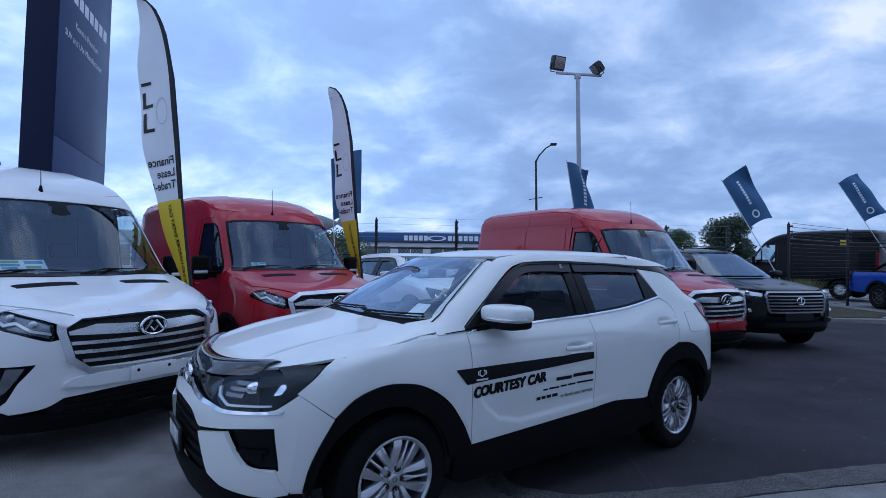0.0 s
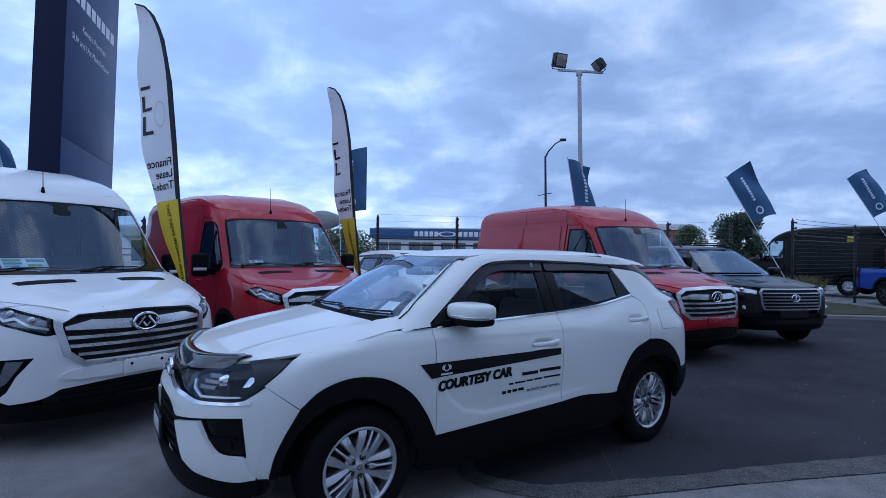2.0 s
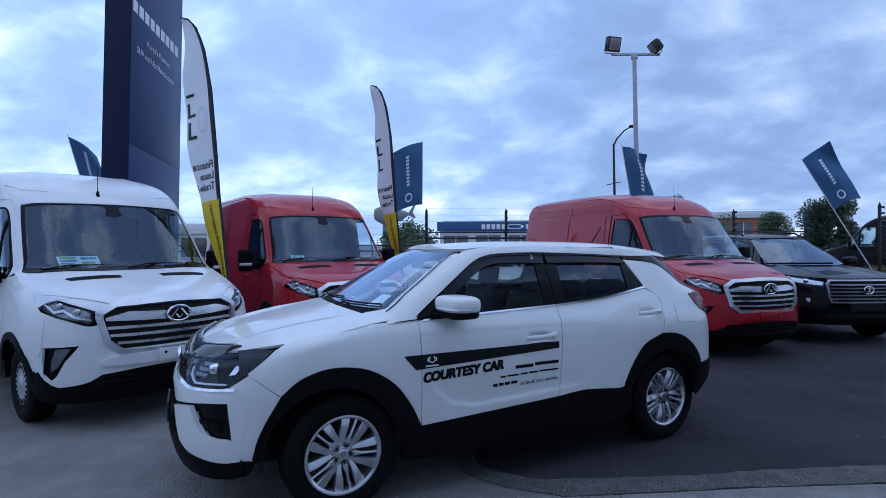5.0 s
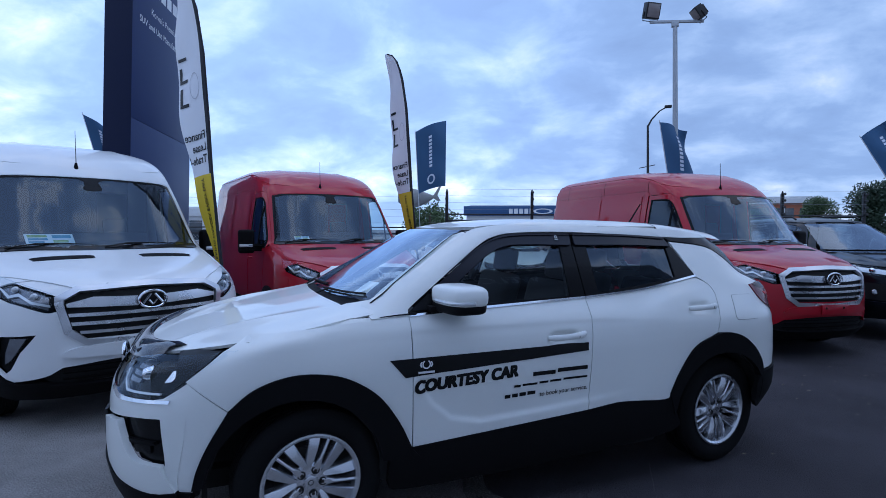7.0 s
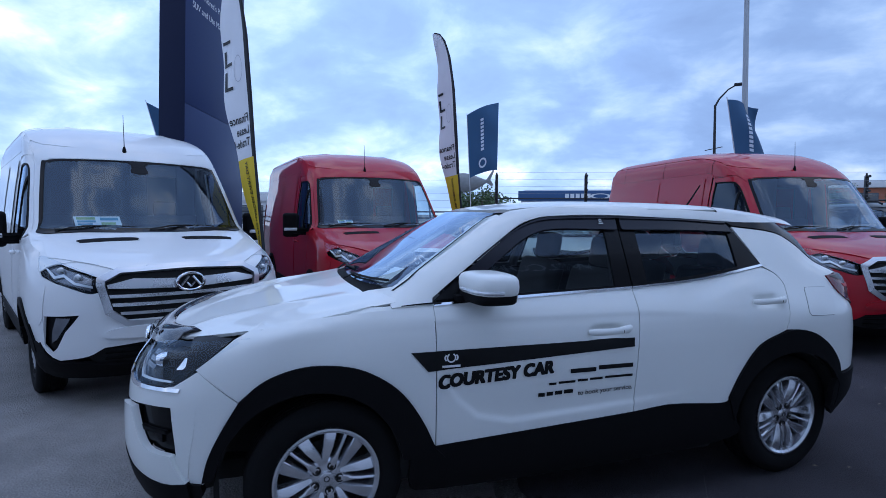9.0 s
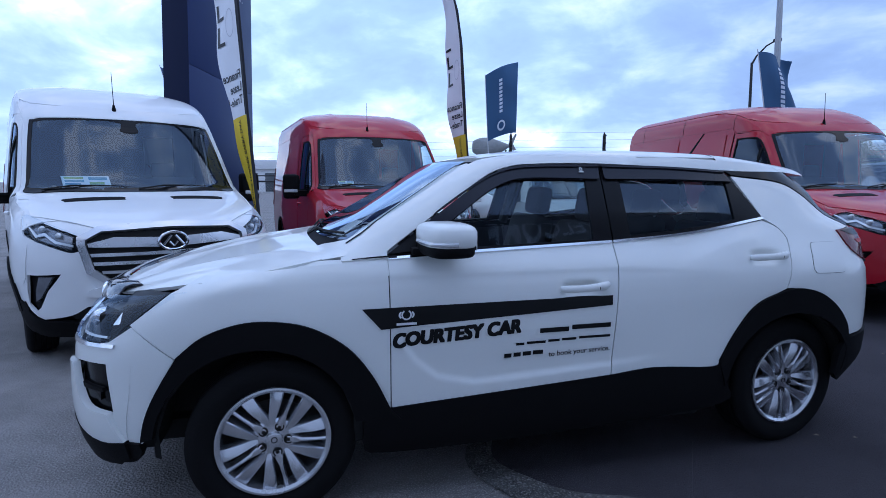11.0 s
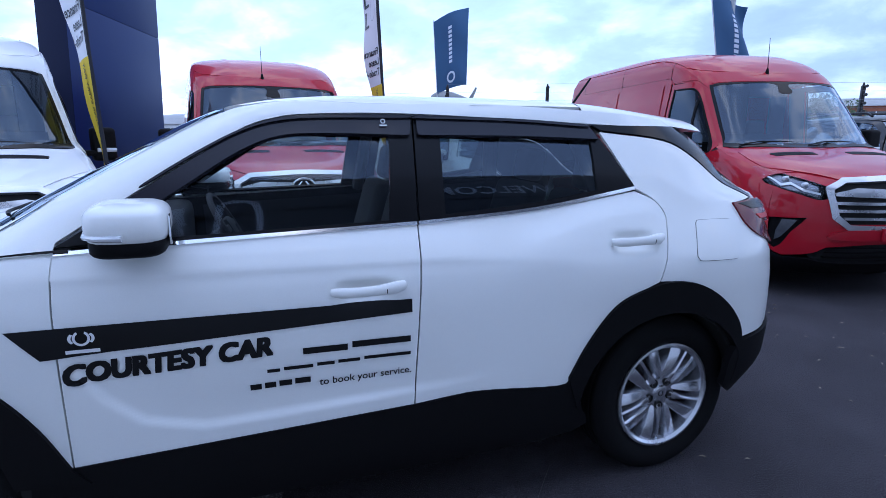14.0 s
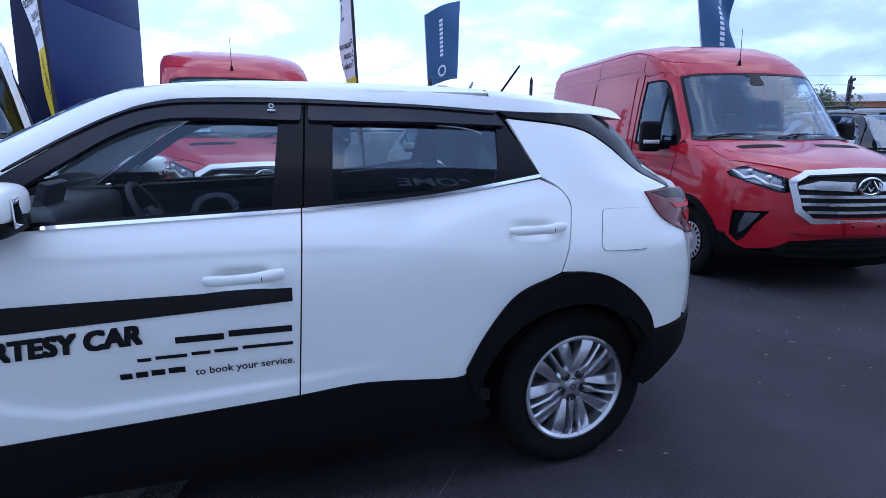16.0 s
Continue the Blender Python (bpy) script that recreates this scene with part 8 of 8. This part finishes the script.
tree(upright(15.4, 35.0, 0), 4.3, 1.75, LEAF_DARK, "dense dark evergreen tree beyond the fence", 3, 0.12, 22000, 0.14)
tree(upright(13.9, 39.0, 0), 3.9, 1.2, LEAF_MID, "small light green tree beyond the fence", 5, 0.2, 9000, 0.11)
tree(upright(10.6, 44.0, 0), 4.4, 2.3, LEAF_MID, "broad green tree in front of the brick building", 8, 0.1, 12000, 0.14)
tree(upright(9.0, 47.0, 0), 6.0, 1.3, LEAF_DARK, "narrow dark conifer in the distance", 11, 0.12, 8000, 0.13)
tree(upright(-6.6, 25.0, 0), 2.9, 1.5, LEAF_MID, "green shrub behind the yard fence", 14, 0.1, 6000, 0.13)
tree(upright(-11.5, 40.0, 0), 3.4, 2.0, LEAF_MID, "green shrub in the distance", 15, 0.1, 1800, 0.2)


def grass_clump(m, label, h, r, n, leaf, seed):
    rnd = random.Random(seed)
    v, fc = [], []
    for k in range(n):
        a, q = rnd.uniform(0, 2 * math.pi), rnd.random() ** 0.6
        base = Vector((0.35 * r * q * math.cos(a), 0.35 * r * q * math.sin(a), 0))
        tip = Vector((r * q * math.cos(a + 0.3), r * q * math.sin(a + 0.3), h * rnd.uniform(0.6, 1.0)))
        s = Vector((-math.sin(a), math.cos(a), 0)) * 0.008
        mid = base.lerp(tip, 0.55) + Vector((0, 0, 0.18 * h))
        b = len(v)
        v += [tuple(base - s), tuple(base + s), tuple(mid + s * 0.8), tuple(mid - s * 0.8), tuple(tip)]
        fc += [(b, b + 1, b + 2, b + 3), (b + 3, b + 2, b + 4)]
    ob = part("grass_clump", (v, fc), leaf, None, smooth=False)
    ob.matrix_world = m
    return tagged(ob, label, "grass", "", "stuff")


grass_clump(on_lot(8.95, 15.6, 0.10), "tall yellow-green grass clump by the fence", 1.0, 0.72, 1500, LEAF_DRY, 4)
palm = thing("palm", upright(19.6, 23.5, 0), "low palm with arching fronds", "palm")
part("trunk", tube([(0, 0, -0.3), (0.1, 0, 1.6), (0, 0, 2.6)], [0.22, 0.16, 0.18], 10), BARK, palm)
for k in range(15):
    a = 2.4 * k
    pts = [(0, 0, 2.6)] + [(math.cos(a) * q * 1.9, math.sin(a) * q * 1.9, 2.6 + 1.7 * q - 2.2 * q * q * (0.7 + 0.03 * (k % 7))) for q in (0.25, 0.5, 0.75, 1.0)]
    v, fc = [], []
    for i in range(26):
        q = 0.1 + 0.9 * i / 25
        j = min(3, int(q * 4))
        p = Vector(pts[j]).lerp(Vector(pts[j + 1]), q * 4 - j)
        s = Vector((-math.sin(a), math.cos(a), 0))
        for e in (1, -1):
            b = len(v)
            v += [tuple(p), tuple(p + Vector((math.cos(a), math.sin(a), 0)) * 0.05), tuple(p + s * e * 0.42 * (1 - 0.6 * q) + Vector((0, 0, -0.22)))]
            fc += [(b, b + 1, b + 2)]
    part("frond", joined(tube(pts, 0.015, 5), (v, fc)), LEAF_MID, palm, smooth=False)

# raised concrete crossing and planting strip beyond the driveway
sheet("verge", [(6.2, 15.2, 1), (9.0, 14.75, 1), (10.4, 14.75, 1), (11.6, 16.4), (11.0, 19.0, 1), (6.5, 17.5, 1)], EARTH, 0.10, "rough planted verge beside the fence", "verge", 3, 0.4, 0.12, 0.02)
sheet("kerb", [(6.0, 14.85, 1), (9.0, 14.42, 1), (30, 14.2, 1), (30, 14.5, 1), (9.0, 14.72, 1), (6.1, 15.15, 1)], CONCRETE, 0.085, "pale low concrete kerb along the driveway", "kerb", 2, 0.3, 0.09)
sheet("crossing", [(10.45, 14.74, 1), (30, 14.52, 1), (30, 34, 1), (12.0, 34, 1), (11.2, 19.0), (11.7, 16.4)], CONCRETE, 0.10, "raised concrete parking apron", "pavement", 3, 0.8, 0.11)

LITTER = material("dry_leaf", (0.28, 0.24, 0.17), 0.9, 0, 0.3, 30)
rnd = random.Random(21)
v, fc = [], []
for k in range(170):
    x, y = rnd.uniform(0.9, 6.0), rnd.uniform(4.6, 8.0)
    a, s = rnd.uniform(0, 6.28), rnd.uniform(0.006, 0.022)
    c, q = math.cos(a) * s, math.sin(a) * s
    b = len(v)
    v += [(x - c, y - q, 0.012), (x + q * 0.35, y - c * 0.35, 0.016), (x + c, y + q, 0.013), (x - q * 0.35, y + c * 0.35, 0.018)]
    fc += [(b, b + 1, b + 2, b + 3)]
litter = part("leaf_litter", (v, fc), LITTER, None, smooth=False)
litter.matrix_world = LOT
tagged(litter, "dry leaf crumbs scattered on the asphalt", "litter", "", "stuff")

# ---- showroom behind the camera ----
BOUNCE_WHITE = material("bounce_white", (0.80, 0.80, 0.80), 0.7, 0, 0.04, 8, 0, 0, 0.06, 0.4)
DARK_CLAD = material("dark_cladding", (0.012, 0.014, 0.020), 0.4, 0.1, 0.06, 8, 0, 0.1, 0.1, 0.6)
show = thing("showroom_building", on_lot(-0.780 + 4.95 * 0.622, 3.533 - 4.95 * 0.783, 0, 218.46), "dark clad showroom with white welcome lettering and an added pale bounce wall", "building")
# unseen lower wall, added in near-white to bounce light onto the car doors
part("wall", joined(block(-12, -9, 0.0, 0.3, -0.5, 5.6, 0.01), block(-9, -6, 0.0, 0.3, 3.1, 5.6, 0.01), block(-6, 3, 0.0, 0.3, -0.5, 5.6, 0.01), block(3, 6, 0.0, 0.3, 3.1, 5.6, 0.01), block(6, 9, 0.0, 0.3, -0.5, 5.6, 0.01)), BOUNCE_WHITE, show)
part("fascia", block(-9.5, 6.5, -0.05, 0.3, 5.6, 7.8, 0.02), DARK_CLAD, show)
part("back_wall", joined(block(-12, 9, 9.7, 10.0, -0.5, 5.6, 0.01), block(-12, -11.7, 0.3, 9.7, -0.5, 5.6, 0.01), block(8.7, 9, 0.3, 9.7, -0.5, 5.6, 0.01)), WALL_WHITE, show)
part("roof", block(-12, 9, 0.31, 9.95, 5.61, 5.75, 0.01), ROOF_GREY, show)
part("floor_slab", block(-11.6, 8.6, 0.35, 9.6, -0.5, 0.02, 0.01), CONCRETE, show)
for x in (-9, 3):
    wd = part("window", block(x + 0.06, x + 2.94, 0.1, 0.14, 0.05, 3.05, 0.005), WINDOW_DARK, show)
    part("mullion", block(x - 0.05, x + 0.05, 0.02, 0.2, 0.0, 3.1, 0.01), DARK_CLAD, wd)
for x0, x1, z0, z1 in ((-9.5, 6.5, 6.69, 6.71),):
    part("cladding_joint", block(x0, x1, -0.054, -0.048, z0, z1, 0.0), TRIM, show)
on_board(words("WELCOME", 0.52, "CENTER", 0, 0.006), show, SIGN_WHITE, -4.65, 7.05, -0.06, "white welcome lettering")
for k in range(6):
    on_board(quad(0, 0.24, -0.2, 0.2), show, SIGN_WHITE, 0.2 + 0.32 * k, 6.55, -0.06, name="name_bar")
on_board(ring_shape(0.26, 0.36, 22), show, SIGN_WHITE, -0.55, 6.6, -0.06, name="name_mark")

corner_flag(on_lot(-4.72, 18.2, 0.0, 8), "blue flag with white print on the yard fence", 3, 8, 0.4, 2.1, 1.15, 2.75, 0.5)
corner_flag(on_lot(3.0, 13.95, 0.0, 0), "blue flag with white print beside the floodlight pole", 9, 40, 1.5, 1.6, 1.0, 2.45, -0.1)
corner_flag(on_lot(8.9, 15.38, 0.0, -28), "blue flag leaning from a fence post", 27, 12, 2.2, 1.55, 0.80, 2.75, 0.25)
corner_flag(on_lot(14.4, 18.6, 0.1, -34), "blue flag leaning over the dark van", 28, 20, 0.9, 1.55, 0.80, 3.15, 0.2)
corner_flag(on_lot(-11.4, 12.77, 0.0, 40), "blue flag on a tall pole behind the white van", 14, 14, 0.2, 1.3, 0.62, 3.45, -0.5)


def ute(m, label):
    """Double-cab ute with a covered tray; origin on the ground under the rear axle, x ahead."""
    car = thing("ute", m, label, "ute")
    hull = Hull([
        (0.38, 4.05, 0.90, 0.6, 2.6, -1.15, 0.12, 4.0), (0.6, 4.15, 0.925, 0.6, 2.6, -1.2, 0.12, 4.0), (0.95, 4.12, 0.93, 0.6, 2.6, -1.2, 0.12, 4.0), (1.10, 3.8, 0.92, 0.6, 2.6, -1.2, 0.12, 4.0), (1.14, 3.0, 0.905, 0.6, 2.6, -1.19, 0.12, 4.0),
        (1.20, 2.55, 0.87, 0.5, 3.0, 0.45, 0.12, 4.0), (1.5, 2.1, 0.76, 0.4, 3.0, 0.5, 0.15, 3.0), (1.74, 1.7, 0.66, 0.4, 3.0, 0.62, 0.2, 3.0), (1.80, 1.4, 0.45, 0.4, 3.0, 0.8, 0.3, 3.0), (1.82, 1.2, 0.02, 0.4, 3, 1.1, 0.3, 3)])
    wr = 0.385
    both("tray_side", patch([(0.42, 0.45, 1), (0.42, 1.12, 1), (-1.19, 1.12, 1), (-1.19, 0.5, 1)] + [(*p, 1) for p in arch_line(0, 0.44, wr, 170, 12, 10)], hull.side, 0.02, 2, 0.003, 0.1), BLUE, car)
    win = [(0.62, 1.24, 1), (0.72, 1.66, 1), (1.55, 1.69, 1), (1.56, 1.24, 1)]
    win2 = [(1.64, 1.24, 1), (1.63, 1.69, 1), (1.85, 1.66), (2.35, 1.24, 1)]
    both("cab_side", patch([(0.43, 0.45, 1), (0.43, 1.13), (0.55, 1.5), (0.66, 1.74, 1), (1.7, 1.75), (2.05, 1.58), (2.60, 1.15, 1), (2.62, 0.45, 1)], hull.side, 0.02, 3, 0.003, 0.1, holes=[win, win2]), BLUE, car)
    both("window_glass", patch(win, hull.side, 0, 2, 0, 0.1, lift=-0.01), PRIVACY, car)
    both("window_glass", patch(win2, hull.side, 0, 2, 0, 0.1, lift=-0.01), GLASS, car)
    both("front_wing", patch([(2.63, 0.45, 1), (2.61, 1.13, 1), (3.8, 1.06, 1), (3.95, 0.6, 1)] + [(*p, 1) for p in arch_line(3.1, 0.44, wr, 20, 168, 10)], hull.side, 0.02, 2, 0.003, 0.1), BLUE, car)
    part("bonnet", patch([(2.55, -0.85, 1), (2.55, 0.85, 1), (3.7, 0.78, 1), (4.0, 0.0), (3.7, -0.78, 1)], hull.cap, 0.02, 3, 0, 0.12), BLUE, car)
    part("roof", patch([(0.62, -0.64, 1), (0.62, 0.64, 1), (1.72, 0.62, 1), (1.80, 0.0), (1.72, -0.62, 1)], hull.cap, 0.02, 3, 0, 0.1), BLUE, car)
    part("windscreen", patch([(-0.78, 1.2, 1), (0.78, 1.2, 1), (0.60, 1.72, 1), (-0.60, 1.72, 1)], hull.front, 0, 3, 0, 0.1), GLASS, car)
    part("tailgate", patch([(-0.85, 0.55, 1), (0.85, 0.55, 1), (0.88, 1.12, 1), (-0.88, 1.12, 1)], hull.rear, 0.02, 2, 0, 0.15), BLUE, car)
    part("tray_cover", block(-1.18, 0.44, -0.86, 0.86, 1.10, 1.15, 0.02), TRIM, car)
    part("sports_bar", joined(*[tube([(-0.35, s_ * 0.84, 1.12), (0.15, s_ * 0.80, 1.38), (0.5, s_ * 0.74, 1.62)], 0.04, 8) for s_ in (1, -1)], tube([(0.5, 0.74, 1.62), (0.5, -0.74, 1.62)], 0.04, 8)), TRIM, car)
    part("floor_pan", joined(block(-1.0, 3.8, -0.5, 0.5, 0.4, 0.6, 0.02), block(0.5, 2.6, -0.86, 0.86, 0.42, 0.62, 0.02), block(0.6, 2.3, -0.75, 0.75, 0.62, 1.1, 0.05), block(3.7, 4.0, -0.8, 0.8, 0.42, 1.0, 0.05)), UNDER, car)
    for s_ in (1, -1):
        part("side_step", tube([(0.55, s_ * 0.95, 0.42), (2.6, s_ * 0.95, 0.42)], 0.04, 8), TRIM, car)
        b1 = patch(arch_band(0, wr, 0.42, 0.49, 8, 172, 12), hull.side, 0.03, 2, 0, 0.08, lift=0.02)
        part("wheel_arch_moulding", b1 if s_ > 0 else flipped(b1), TRIM, car)
        tl = patch([(-1.02, 0.8, 1), (-1.15, 0.8, 1), (-1.15, 1.1, 1), (-1.05, 1.1, 1)], hull.side, 0.02, 2, 0, 0.1, lift=0.006)
        part("tail_lamp", tl if s_ > 0 else flipped(tl), RED_LENS, car)
        part("wing_mirror", block(2.1, 2.25, s_ * 0.92, s_ * 1.12, 1.2, 1.38, 0.04), BLUE, car)
        for x in (0, 3.1):
            wheel(car, x, s_ * 0.80, wr, 0.25, 0.225, s_, "dark")
    return car


# ---- vehicles in the yard ----
CAR_AT = on_lot(-0.780, 3.533, 0.008, 218.46)
small_suv(CAR_AT, "white compact SUV with courtesy car lettering on its door")
small_suv(on_lot(-0.25, 10.1, 0.006, -50.0), "plain white compact SUV parked before the fence", False)
delivery_van(on_lot(-2.416, 4.227, 0, -25.9), "white delivery van with silver slatted grille", VAN_WHITE)
delivery_van(on_lot(-1.529, 6.745, 0, -42.0), "red delivery van beside a feather banner", RED, 0.55)
delivery_van(on_lot(3.76, 8.065, 0.006, -58.9), "red delivery van parked on the dark asphalt", RED, 0)
large_suv(on_lot(5.60, 9.55, 0.006, -74.0), "large black SUV with satin slatted grille")
delivery_van(on_lot(10.9, 24.4, 0.16, 131.0), "black delivery van behind the fence", VAN_BLACK, False, False)
ute(on_lot(13.1, 17.45, 0.10, 276.0), "blue double-cab ute with a covered tray")
